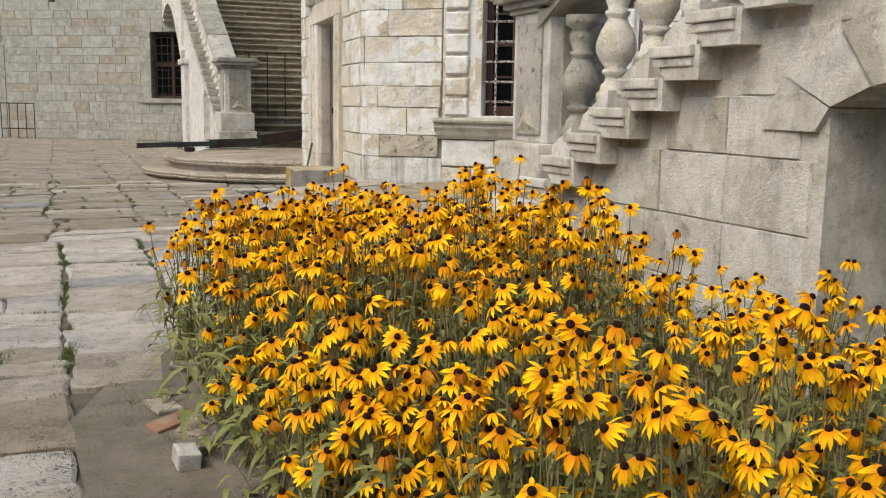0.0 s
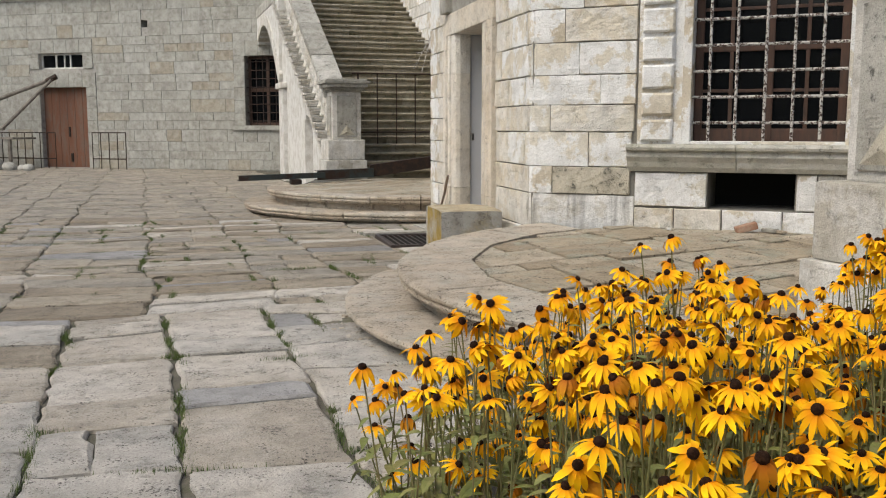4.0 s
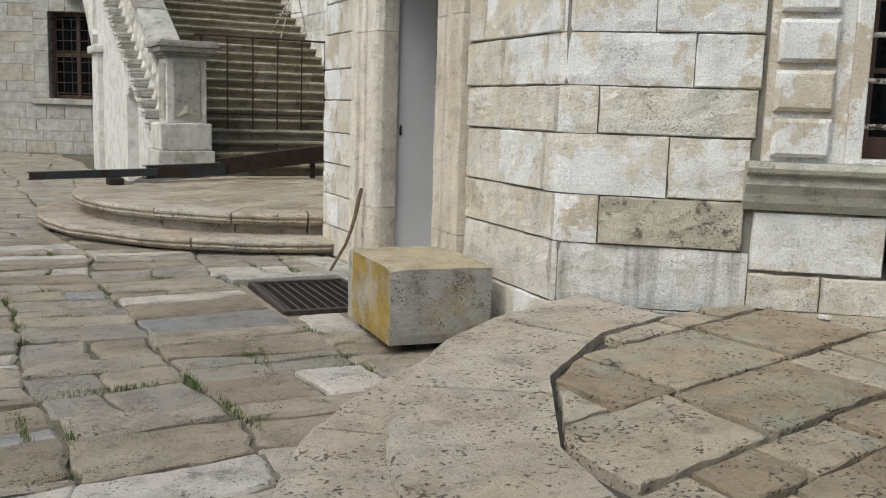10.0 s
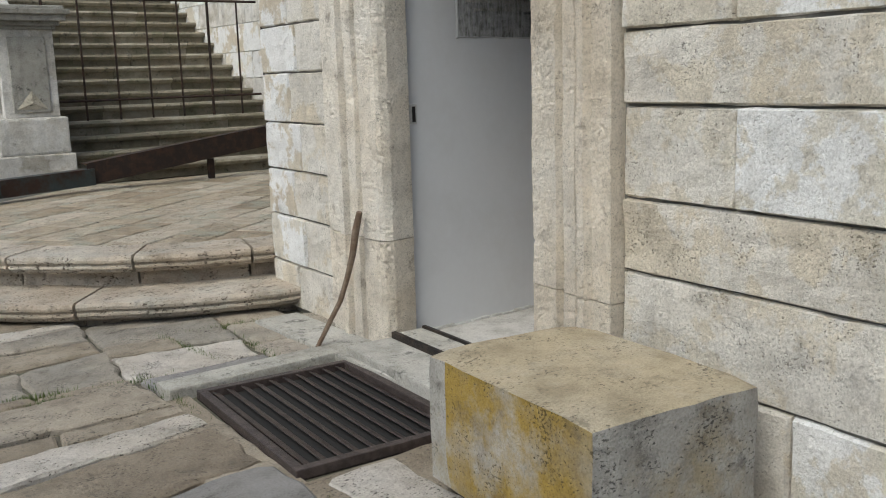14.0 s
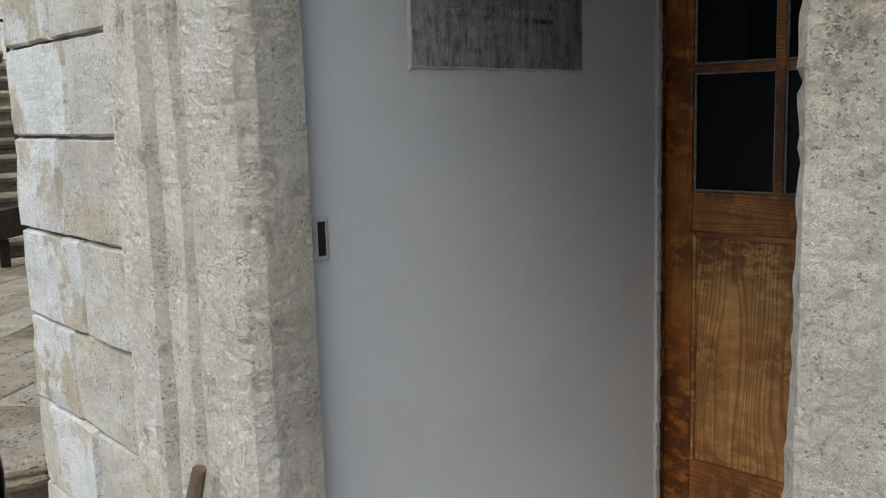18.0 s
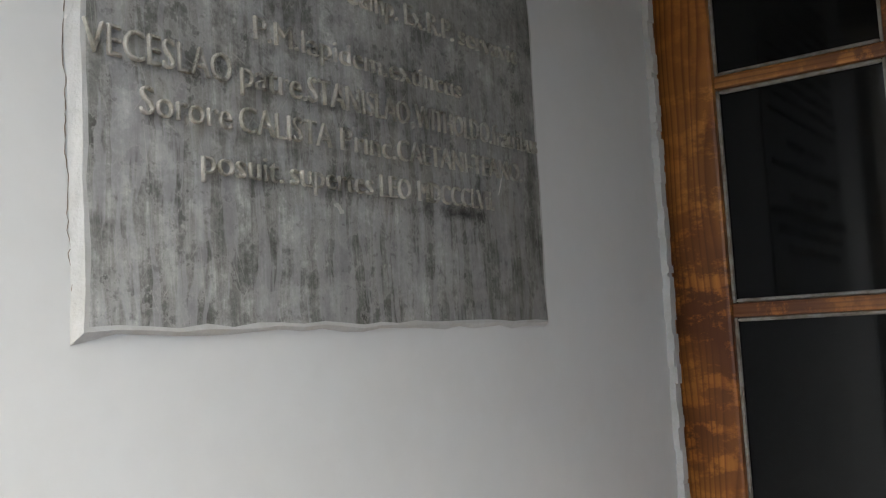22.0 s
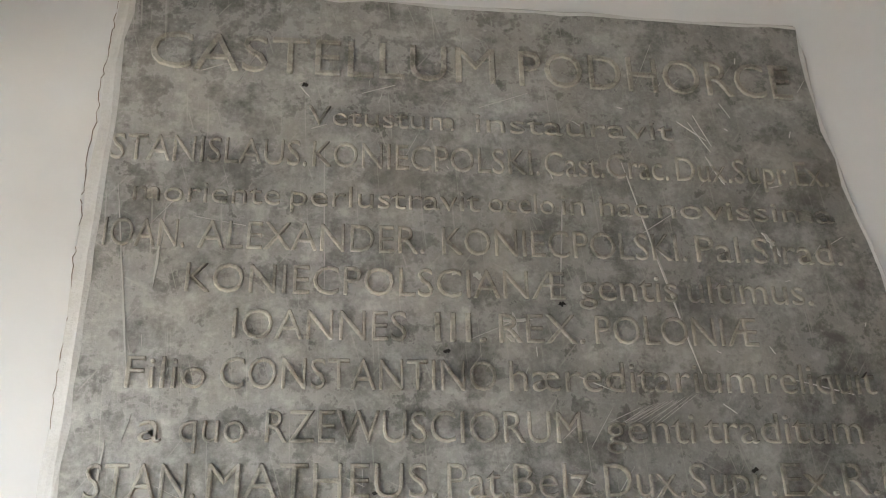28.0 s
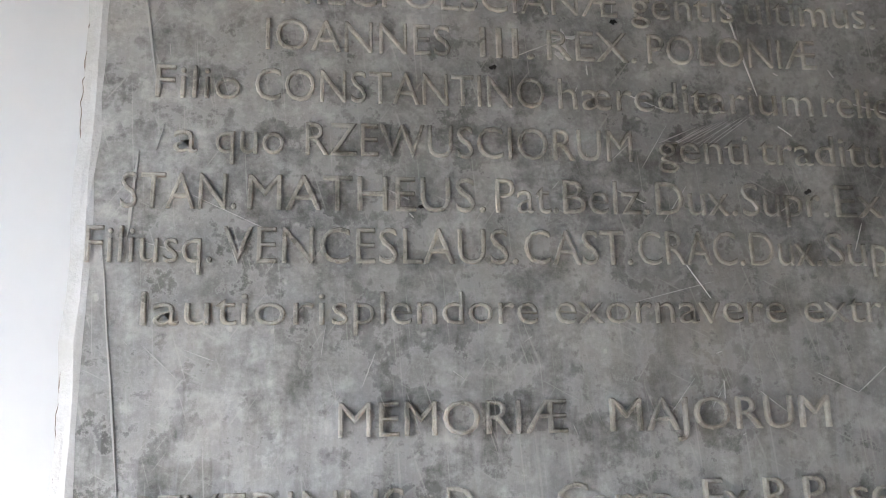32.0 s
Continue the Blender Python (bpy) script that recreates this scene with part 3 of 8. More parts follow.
    # hairline scratches in four directions
    for ang, sx, sz, th in ((18, 420, 16, 0.70), (-35, 380, 20, 0.71), (62, 400, 22, 0.72), (4, 480, 9, 0.69)):
        rot = ns.new("ShaderNodeVectorRotate")
        rot.rotation_type = "Y_AXIS"
        rot.inputs["Angle"].default_value = radians(ang)
        ls.new(v, rot.inputs["Vector"])
        sc = ns.new("ShaderNodeVectorMath")
        sc.operation = "MULTIPLY"
        sc.inputs[1].default_value = (sx, 20, sz)
        ls.new(rot.outputs[0], sc.inputs[0])
        nn = noise_tex(ns, ls, sc.outputs[0], 1.0, 1, 0.4)
        rr = ramp(ns, [(th, (0, 0, 0)), (th + 0.06, (0.4, 0.4, 0.4))])
        ls.new(nn.outputs[0], rr.inputs[0])
        col = mix(ns, ls, rr.outputs[0], col, (0.42, 0.415, 0.39))
    n4 = noise_tex(ns, ls, v, 75, 2, 0.5)
    r4 = ramp(ns, [(0.72, (0, 0, 0)), (0.77, (0.6, 0.6, 0.6))])
    ls.new(n4.outputs[0], r4.inputs[0])
    col = mix(ns, ls, r4.outputs[0], col, (0.46, 0.45, 0.42))
    # light falling off towards the door, put into the colour with a noisy edge
    falloff = ns.new("ShaderNodeMath")
    falloff.operation = "MULTIPLY_ADD"
    ls.new(sep.outputs[0], falloff.inputs[0])
    falloff.inputs[1].default_value = 0.9
    ng = noise_tex(ns, ls, v, 3.2, 8, 0.66)
    ls.new(ng.outputs[0], falloff.inputs[2])
    rg = ramp(ns, [(0.0, (1.08, 1.08, 1.09)), (0.5, (0.60, 0.60, 0.58))])
    falloff_range = ns.new("ShaderNodeMapRange")
    ls.new(falloff.outputs[0], falloff_range.inputs[0])
    for i_, val in ((1, 1.22), (2, 1.95), (3, 0.0), (4, 0.5)):
        falloff_range.inputs[i_].default_value = val
    ls.new(falloff_range.outputs[0], rg.inputs[0])
    col = mix(ns, ls, 1.0, col, rg.outputs[0], "MULTIPLY")
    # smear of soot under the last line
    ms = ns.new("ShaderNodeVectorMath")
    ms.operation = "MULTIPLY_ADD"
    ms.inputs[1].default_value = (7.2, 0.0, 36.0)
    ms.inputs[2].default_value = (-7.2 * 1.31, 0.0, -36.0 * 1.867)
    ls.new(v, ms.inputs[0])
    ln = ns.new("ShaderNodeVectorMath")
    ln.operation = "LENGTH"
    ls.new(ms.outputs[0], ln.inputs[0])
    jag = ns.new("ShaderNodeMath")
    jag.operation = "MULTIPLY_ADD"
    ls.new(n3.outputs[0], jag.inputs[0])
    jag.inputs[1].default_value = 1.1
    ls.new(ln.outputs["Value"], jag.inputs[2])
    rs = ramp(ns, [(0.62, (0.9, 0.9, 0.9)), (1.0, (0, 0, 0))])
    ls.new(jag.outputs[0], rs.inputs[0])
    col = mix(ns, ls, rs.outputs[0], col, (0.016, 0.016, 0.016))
    col = mix(ns, ls, 1.0, col, (1.0 + 0.4 * warm, 1.0, 1.0 - 0.8 * warm), "MULTIPLY")
    ls.new(col, b.inputs["Base Color"])
    b.inputs["Roughness"].default_value = 0.62
    b.inputs["Specular IOR Level"].default_value = 0.3
    bp = ns.new("ShaderNodeBump")
    bp.inputs["Strength"].default_value = 0.5
    bp.inputs["Distance"].default_value = 0.003
    ls.new(n3.outputs[0], bp.inputs["Height"])
    ls.new(bp.outputs[0], b.inputs["Normal"])
    return m


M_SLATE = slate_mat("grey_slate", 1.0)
M_SLATE_LETTER = slate_mat("lighter_warm_slate_lettering", 1.08, warm=0.1)
M_LICHEN = stone("yellow_lichened_concrete", [(0.30, 0.22, 0.08), (0.36, 0.245, 0.05), (0.36, 0.335, 0.29)], dark_amt=0.4, pits=0.9, bump=0.9, tint=(0.42, 0.41, 0.39), tint_amt=0.8, big=3.5)
# ---- helpers of this place ----
def mesh_of(name, verts, faces, mat, smooth=False):
    me = bpy.data.meshes.new(name)
    me.from_pydata([tuple(v) for v in verts], [], faces)
    me.materials.append(mat)
    if smooth:
        me.polygons.foreach_set("use_smooth", [True] * len(me.polygons))
    me.update()
    return me


def part(name, data, material, parent, label=""):
    """Links a bmesh or a mesh as one object under a thing or a part."""
    if isinstance(data, bmesh.types.BMesh):
        me = bpy.data.meshes.new(name)
        data.to_mesh(me)
        data.free()
        me.materials.append(material)
    else:
        me = data
    ob = new(name, me)
    if parent is not None:
        ob.parent = parent
    if label:
        tagged(ob, label)
    return ob


def thing(name, label, category, m=None, group="", kind=""):
    ob = new(name)
    ob.empty_display_size = 0.1
    if m is not None:
        ob.matrix_world = m
    return tagged(ob, label, category, group, kind)


def add_box(bm, x0, x1, y0, y1, z0, z1, bevel=0.0, m=None):
    vs = [bm.verts.new(p) for p in ((x0, y0, z0), (x1, y0, z0), (x1, y1, z0), (x0, y1, z0), (x0, y0, z1), (x1, y0, z1), (x1, y1, z1), (x0, y1, z1))]
    fs = [bm.faces.new([vs[i] for i in f]) for f in ((3, 2, 1, 0), (4, 5, 6, 7), (0, 1, 5, 4), (1, 2, 6, 5), (2, 3, 7, 6), (3, 0, 4, 7))]
    if bevel:
        es = list({e for f in fs for e in f.edges})
        r = bmesh.ops.bevel(bm, geom=es, offset=bevel, segments=2, affect="EDGES", profile=0.6)
        vs = list({v for f in r["faces"] for v in f.verts} | {v for v in vs if v.is_valid})
    if m is not None:
        bmesh.ops.transform(bm, matrix=m, verts=[v for v in vs if v.is_valid])
    return vs


def box_bm(x0, x1, y0, y1, z0, z1, bevel=0.0, m=None):
    bm = bmesh.new()
    add_box(bm, x0, x1, y0, y1, z0, z1, bevel, m)
    return bm


def add_rod(bm, a, b, r, sides=8, r2=None):
    a, b = Vector(a), Vector(b)
    d = b - a
    q = d.to_track_quat("Z", "Y").to_matrix()
    rings = []
    for p, rr in ((a, r), (b, r2 if r2 is not None else r)):
        rings.append([bm.verts.new(p + q @ Vector((rr * math.cos(t), rr * math.sin(t), 0))) for t in (2 * math.pi * i / sides for i in range(sides))])
    for i in range(sides):
        bm.faces.new((rings[0][i], rings[0][(i + 1) % sides], rings[1][(i + 1) % sides], rings[1][i]))
    bm.faces.new(rings[0][::-1])
    bm.faces.new(rings[1])


def rod_bm(a, b, r, sides=8, r2=None):
    bm = bmesh.new()
    add_rod(bm, a, b, r, sides, r2)
    return bm


def lathe_mesh(name, profile, mat, sides=20):
    """profile: (radius, z) from the foot up."""
    vs, fs = [], []
    for r, z in profile:
        for i in range(sides):
            t = 2 * math.pi * i / sides
            vs.append((r * math.cos(t), r * math.sin(t), z))
    for k in range(len(profile) - 1):
        for i in range(sides):
            j = (i + 1) % sides
            fs.append((k * sides + i, k * sides + j, (k + 1) * sides + j, (k + 1) * sides + i))
    fs.append(tuple(range(sides))[::-1])
    fs.append(tuple((len(profile) - 1) * sides + i for i in range(sides)))
    return mesh_of(name, vs, fs, mat, True)


def extrude_bm(profile, x0, x1, m=None, cuts=1):
    """A closed profile of (y, z) points drawn out along x."""
    bm = bmesh.new()
    n = len(profile)
    rings = []
    for k in range(cuts + 1):
        x = x0 + (x1 - x0) * k / cuts
        rings.append([bm.verts.new((x, y, z)) for y, z in profile])
    for k in range(cuts):
        for i in range(n):
            j = (i + 1) % n
            bm.faces.new((rings[k][i], rings[k + 1][i], rings[k + 1][j], rings[k][j]))
    bm.faces.new(rings[0])
    bm.faces.new(rings[-1][::-1])
    bmesh.ops.recalc_face_normals(bm, faces=bm.faces)
    if m is not None:
        bmesh.ops.transform(bm, matrix=m, verts=bm.verts)
    return bm


def frame_at(x, y, dx, dy):
    """A wall's own axes: x along (dx, dy), y into the wall, z up."""
    l = math.hypot(dx, dy)
    dx, dy = dx / l, dy / l
    return Matrix(((dx, -dy, 0, x), (dy, dx, 0, y), (0, 0, 1, 0), (0, 0, 0, 1)))


rng = random.Random(11)


def block_mesh(w, h, d, mat, bev=0.005, jit=0.003, bulge=0.0, nx=2, nz=2):
    """A dressed stone whose face looks towards -y: soft, nibbled edges, an uneven face, its back open against the wall."""
    vs, fs = [], []
    xs = [0.0] + [bev + (w - 2 * bev) * i / nx for i in range(nx + 1)] + [w]
    zs = [0.0] + [bev + (h - 2 * bev) * i / nz for i in range(nz + 1)] + [h]
    nxx, nzz = len(xs), len(zs)
    ox, oz = rng.uniform(0, 90), rng.uniform(0, 90)
    for k, z in enumerate(zs):
        for i, x in enumerate(xs):
            edge = i in (0, nxx - 1) or k in (0, nzz - 1)
            wave = noise.noise(Vector((x * 5 + ox, z * 5, oz))) + 0.6 * noise.noise(Vector((x * 14 + ox, z * 14, oz)))
            y = bev * 0.9 + rng.uniform(0, jit) if edge else -jit * (1 + wave) - bulge * max(0.0, 0.5 + wave) - rng.uniform(0, 0.4 * jit)
            if not edge and (i in (1, nxx - 2) or k in (1, nzz - 2)):
                y += bev * 0.5 * max(0.0, noise.noise(Vector((x * 11, z * 11, ox))))
            jx = jit * 1.4 * noise.noise(Vector((z * 9, ox, 3))) if edge else 0
            vs.append((x + jx, y, z + (jit * 1.4 * noise.noise(Vector((x * 9, oz, 7))) if edge else 0)))
    for k in range(nzz - 1):
        for i in range(nxx - 1):
            a = k * nxx + i
            fs.append((a, a + 1, a + nxx + 1, a + nxx))
    b0 = len(vs)
    ring = [(i, 0) for i in range(nxx)] + [(nxx - 1, k) for k in range(1, nzz)] + [(i, nzz - 1) for i in range(nxx - 2, -1, -1)] + [(0, k) for k in range(nzz - 2, 0, -1)]
    for i, k in ring:
        v = vs[k * nxx + i]
        vs.append((v[0], d, v[2]))
    n = len(ring)
    for q in range(n):
        a = ring[q][1] * nxx + ring[q][0]
        b = ring[(q + 1) % n][1] * nxx + ring[(q + 1) % n][0]
        fs.append((a, b0 + q, b0 + (q + 1) % n, b))
    return mesh_of("stone_block", vs, fs, mat)


def corner_block(z0, z1, wd, ww, mat, out=0.02, gap=0.008):
    """A quoin that wraps the tower's blunt corner: wd along the door wall, ww along the window wall."""
    n, m = max(6, int((wd + ww) / 0.07)), 6
    nd, nw = Vector((-0.997, 0.078)), Vector((-0.643, -0.766))
    td, tw = Vector((-0.078, -0.997)), Vector((0.766, -0.643))
    seed = rng.uniform(0, 90)
    vs, fs = [], []
    lo, hi, p0, p1 = z0 + gap / 2, z1 - gap / 2, -wd + gap / 2, ww - gap / 2
    for k in range(-1, m + 2):
        z = lo + (hi - lo) * min(m, max(0, k)) / m
        for i in range(-1, n + 2):
            p = p0 + (p1 - p0) * min(n, max(0, i)) / n
            t = min(1.0, max(0.0, p / 0.10 + 0.5))
            nrm = (nd * (1 - t) + nw * t).normalized()
            wave = noise.noise(Vector((p * 5 + seed, z * 5, seed))) + 0.6 * noise.noise(Vector((p * 14, z * 14, seed)))
            o = out + 0.005 * wave - 0.018 * max(0.0, 1 - abs(p) / 0.05)
            if i in (0, n) or k in (0, m):
                o -= 0.008 + 0.004 * wave
            if k in (-1, m + 1) or i in (-1, n + 1):
                o = -0.06
            xy = CORNER + (td if p < 0 else tw) * p * (1 if p > 0 else 1) + nrm * o
            vs.append((xy.x, xy.y, z + 0.005 * noise.noise(Vector((p * 8, seed, k // max(1, m))))))
    w = n + 3
    for k in range(m + 2):
        for i in range(n + 2):
            a = k * w + i
            fs.append((a, a + 1, a + w + 1, a + w))
    ob = new("stone_block", mesh_of("stone_block", vs, fs, mat))
    ob.parent = tower_win
    return ob


def lay_block(parent, m, s0, s1, z0, z1, mat, out=0.02, depth=0.1, gap=0.008, name="stone_block", label="", **kw):
    me = block_mesh(s1 - s0 - gap, z1 - z0 - gap, depth + out, mat, **kw)
    ob = new(name, me)
    ob.parent = parent
    ob.matrix_world = m @ Matrix.Translation((s0 + gap / 2, -out, z0 + gap / 2))
    if label:
        tagged(ob, label)
    return ob


def joined(name, meshes_at, mat):
    """Joins (mesh, matrix) pairs into one mesh."""
    vs, fs = [], []
    for me, m in meshes_at:
        o = len(vs)
        vs += [m @ v.co for v in me.vertices]
        fs += [tuple(i + o for i in p.vertices) for p in me.polygons]
    return mesh_of(name, vs, fs, mat)


def courses(z0, z1, lo=0.26, hi=0.42):
    zs = [z0]
    while zs[-1] < z1 - lo:
        zs.append(min(z1, zs[-1] + rng.uniform(lo, hi)))
    zs[-1] = z1
    return zs


def fill_blocks(parent, m, s0, s1, zs, mats, holes=(), lo=0.45, hi=0.95, keep=True, stain=None, **kw):
    """Coursed stones over a stretch of wall, cut short at the holes (s0, s1, z0, z1)."""
    loose = []
    for a, b in zip(zs, zs[1:]):
        cuts = [(s0, s1)]
        for h0, h1, g0, g1 in holes:
            if g0 < b - 0.03 and g1 > a + 0.03:
                nxt = []
                for c0, c1 in cuts:
                    if h1 <= c0 or h0 >= c1:
                        nxt.append((c0, c1))
                        continue
                    if h0 - c0 > 0.05:
                        nxt.append((c0, h0))
                    if c1 - h1 > 0.05:
                        nxt.append((h1, c1))
                cuts = nxt
        for c0, c1 in cuts:
            x = c0
            while x < c1 - 1e-4:
                e = x + rng.uniform(lo, hi)
                if c1 - e < lo * 0.7:
                    e = c1
                mat = rng.choice(mats)
                if stain and stain[0] < (x + e) / 2 < stain[1] and a > stain[2]:
                    mat = M_CRUSTED
                if keep:
                    lay_block(parent, m, x, e, a, b, mat, out=rng.uniform(0.012, 0.024), **kw)
                else:
                    loose.append((block_mesh(e - x - 0.012, b - a - 0.012, 0.08, mat, nx=1, nz=1, **kw), m @ Matrix.Translation((x + 0.006, -rng.uniform(0.012, 0.03), a + 0.006))))
                x = e
    return loose


def wall_slab(name, m, x0, x1, z0, z1, thick, mat, holes=(), label="", category="wall"):
    """A wall with openings that go through it; its face lies at y = 0 of its axes."""
    bm = bmesh.new()
    xs = sorted({x0, x1, *[v for h in holes for v in h[:2] if x0 < v < x1]})
    zs = sorted({z0, z1, *[v for h in holes for v in h[2:] if z0 < v < z1]})
    for a, b in zip(xs, xs[1:]):
        for c, d in zip(zs, zs[1:]):
            cx, cz = (a + b) / 2, (c + d) / 2
            if not any(h[0] < cx < h[1] and h[2] < cz < h[3] for h in holes):
                add_box(bm, a, b, 0, thick, c, d)
    bmesh.ops.remove_doubles(bm, verts=bm.verts, dist=0.0005)
    inner = [f for f in bm.faces if all(len(e.link_faces) > 2 for e in f.edges)]
    bmesh.ops.transform(bm, matrix=m, verts=bm.verts)
    ob = part(name, bm, mat, None)
    return tagged(ob, label, category, kind="structure")


# ---- plan ----
CORNER = Vector((-0.04, -2.45))
F_WIN = frame_at(CORNER.x, CORNER.y, 0.766, -0.643)
F_DOOR = frame_at(CORNER.x + 0.078 * 4.72, CORNER.y + 0.997 * 4.72, -0.078, -0.997)
F_FAR = frame_at(-6.54, 24.98, 0.822, -0.569)
T1_C, T1_R, T1_RL = Vector((0.587, -5.2)), 2.7, 3.1
T2_C, T2_R, T2_RL = Vector((0.92, 4.92)), 2.75, 3.15
T2_TOP = 0.38
FLOOR_IN = 0.045


def terrace_z(x, y):
    """The first terrace falls gently from the wall to its rim."""
    p = F_WIN.inverted() @ Vector((x, y, 0))
    n = max(0.0, -p.y)
    return 0.46 - 0.13 * min(1.0, n / 4.4)


# ---- ground ----
bm = bmesh.new()
bmesh.ops.create_grid(bm, x_segments=40, y_segments=40, size=1.0)
for v in bm.verts:
    r = max(abs(v.co.x), abs(v.co.y))
    v.co *= 14 if r < 0.5 else 14 + (r - 0.5) * 700
    v.co.z = -0.032
part("ground", bm, M_JOINTSOIL, None)
tagged(bpy.data.objects["ground"], "sandy earth ground under the courtyard paving", "ground", kind="structure")

# ---- tower: window wall ----
WIN = (1.56, 2.98, 1.27, 3.35)
VENT = (1.76, 2.55, 0.65, 1.0)
tower_win = wall_slab("wall_window", F_WIN, 0.0, 6.2, -0.1, 9.0, 0.7, M_MORTAR, [WIN, VENT], "pale limestone ashlar tower wall with a barred window")
rows_win = [
    (0.40, 0.76, [0.0, 1.06]), (0.76, 1.04, [0.0, 0.22, 1.02]), (1.04, 1.385, [0.0, 0.59, 1.03]), (1.385, 1.655, [0.0, 0.19, 1.05]),
    (1.655, 1.95, [0.0, 0.70, 1.06]), (1.95, 2.27, [0.0, 0.48, 1.06]), (2.27, 2.60, [0.0, 0.33, 1.06]), (2.60, 2.96, [0.0, 0.52, 1.06]), (2.96, 3.3, [0.0, 0.7, 1.06])]
WRAP = [0.05, 0.04, 0.17, 0.05, 0.20, 0.04, 0.16, 0.05, 0.18]
for i, (a, b, ss) in enumerate(rows_win):
    for s0, s1 in zip(ss, ss[1:]):
        mat = M_PALE if (i in (0, 2, 4, 5) or s0 == 0.0) else M_CREAM
        if i == 0:
            mat = M_STAINED
        elif i == 1 and s0 > 0.2:
            mat = M_CRUSTED
        if s0 == 0.0:
            corner_block(a, b, WRAP[i], s1, mat, out=rng.uniform(0.016, 0.03))
        else:
            lay_block(tower_win, F_WIN, s0, s1, a, b, mat, out=rng.uniform(0.010, 0.032), gap=0.008, bev=0.007, nx=9, nz=6, jit=0.005, bulge=0.014 if mat is not M_PALE else 0.006)
# stones under and beside the window
for s0, s1, a, b, mt in ((1.06, 1.76, 0.66, 1.0, M_PALE), (1.06, 1.45, 0.44, 0.65, M_CREAM), (1.45, 1.9, 0.44, 0.65, M_CREAM), (1.9, 2.45, 0.44, 0.65, M_PALE),
                         (2.45, 3.1, 0.44, 0.65, M_PALE), (2.56, 2.74, 0.65, 1.0, M_PALE), (2.74, 3.15, 0.65, 1.0, M_GREY), (3.15, 3.9, 0.44, 1.0, M_PALE)):
    lay_block(tower_win, F_WIN, s0, s1, a, b, mt, out=0.02, gap=0.010, bev=0.008, nx=8, nz=5, jit=0.006, bulge=0.006)
fill_blocks(tower_win, F_WIN, 3.5, 6.2, courses(1.0, 3.3), [M_PALE, M_CREAM])
up = fill_blocks(tower_win, F_WIN, 0.0, 6.2, courses(3.3, 9.0), [M_PALE, M_CREAM], keep=False)
part("upper_stones", joined("upper_stones", up, M_PALE), M_PALE, tower_win)["kind"] = "stuff"
# plinth below the terrace edge
fill_blocks(tower_win, F_WIN, 0.0, 1.0, [0.0, 0.40], [M_GREY])

# window
window = thing("window_1", "tall barred tower window in a rusticated limestone surround", "window", F_WIN, kind="structure")


def wpart(name, bm, mat, parent=window, label=""):
    return part(name, bm, mat, parent, label)


def rust_blocks(x0, x1):
    z = 1.30
    for h in (0.24, 0.25, 0.26, 0.26, 0.26, 0.26, 0.3):
        me = block_mesh(x1 - x0, h - 0.035, 0.11, M_PALE, bev=0.02, jit=0.004, nx=3, nz=2)
        ob = part("surround_block", me, M_PALE, window)
        ob.location = (x0, -0.1, z)
        z += h + 0.005


wpart("surround", box_bm(1.08, 1.50, -0.055, 0.05, 1.27, 3.4, 0.006), M_PALE, label="flat limestone architrave band")
wpart("surround", box_bm(3.04, 3.46, -0.055, 0.05, 1.27, 3.4, 0.006), M_PALE)
rust_blocks(1.12, 1.42)
rust_blocks(3.12, 3.42)
wpart("inner_frame", box_bm(1.50, 1.585, -0.07, 0.16, 1.27, 3.4, 0.012), M_PALE)
wpart("inner_frame", box_bm(2.955, 3.04, -0.07, 0.16, 1.27, 3.4, 0.012), M_PALE)
wpart("lintel", box_bm(1.08, 3.46, -0.07, 0.3, 3.35, 3.75, 0.015), M_PALE)
sill_prof = [(0.05, 1.27), (-0.19, 1.27), (-0.20, 1.24), (-0.19, 1.215), (-0.14, 1.20), (-0.15, 1.15), (-0.11, 1.10), (-0.09, 1.05), (-0.05, 1.005), (0.05, 1.005)]
for s0, s1 in ((1.0, 2.02), (2.026, 3.5)):
    wpart("window_sill", extrude_bm(sill_prof, s0, s1, cuts=6), M_SILL, label="moulded mossy limestone sill")
wpart("sill_board", box_bm(1.52, 3.0, -0.06, 0.25, 1.27, 1.30, 0.008), M_PALE)
# grille
xs = [1.741, 1.985, 2.243, 2.491, 2.735]
for x in xs:
    wpart("grille_bar", rod_bm((x, 0.02, 1.29), (x, 0.02, 3.4), 0.0145, 8), M_RUSTWHITE)
for i in range(8):
    z = 1.475 + 0.2425 * i
    wpart("grille_bar", rod_bm((1.57, 0.045, z), (2.98, 0.045, z), 0.0145, 8), M_RUSTWHITE)
# casements behind the grille
for x0, x1 in ((1.585, 1.66), (2.88, 2.955), (2.235, 2.305)):
    wpart("casement_stile", box_bm(x0, x1, 0.17, 0.24, 1.30, 3.35, 0.008), M_WINWOOD)
for z0, z1 in ((1.30, 1.42), (2.15, 2.22), (3.24, 3.35)):
    wpart("casement_rail", box_bm(1.585, 2.955, 0.18, 0.235, z0, z1, 0.008), M_WINWOOD)
for x in (1.92, 2.60):
    wpart("glazing_bar", box_bm(x - 0.018, x + 0.018, 0.185, 0.225, 1.42, 3.24, 0.005), M_WINWOOD)
for z in (1.78, 2.55, 2.9):
    wpart("glazing_bar", box_bm(1.66, 2.88, 0.19, 0.22, z - 0.015, z + 0.015, 0.004), M_WINWOOD)
for x0, x1 in ((1.66, 2.235), (2.305, 2.88)):
    for z0, z1 in ((1.42, 2.15), (2.22, 3.24)):
        wpart("pane", box_bm(x0, x1, 0.203, 0.207, z0, z1), M_GLASS)
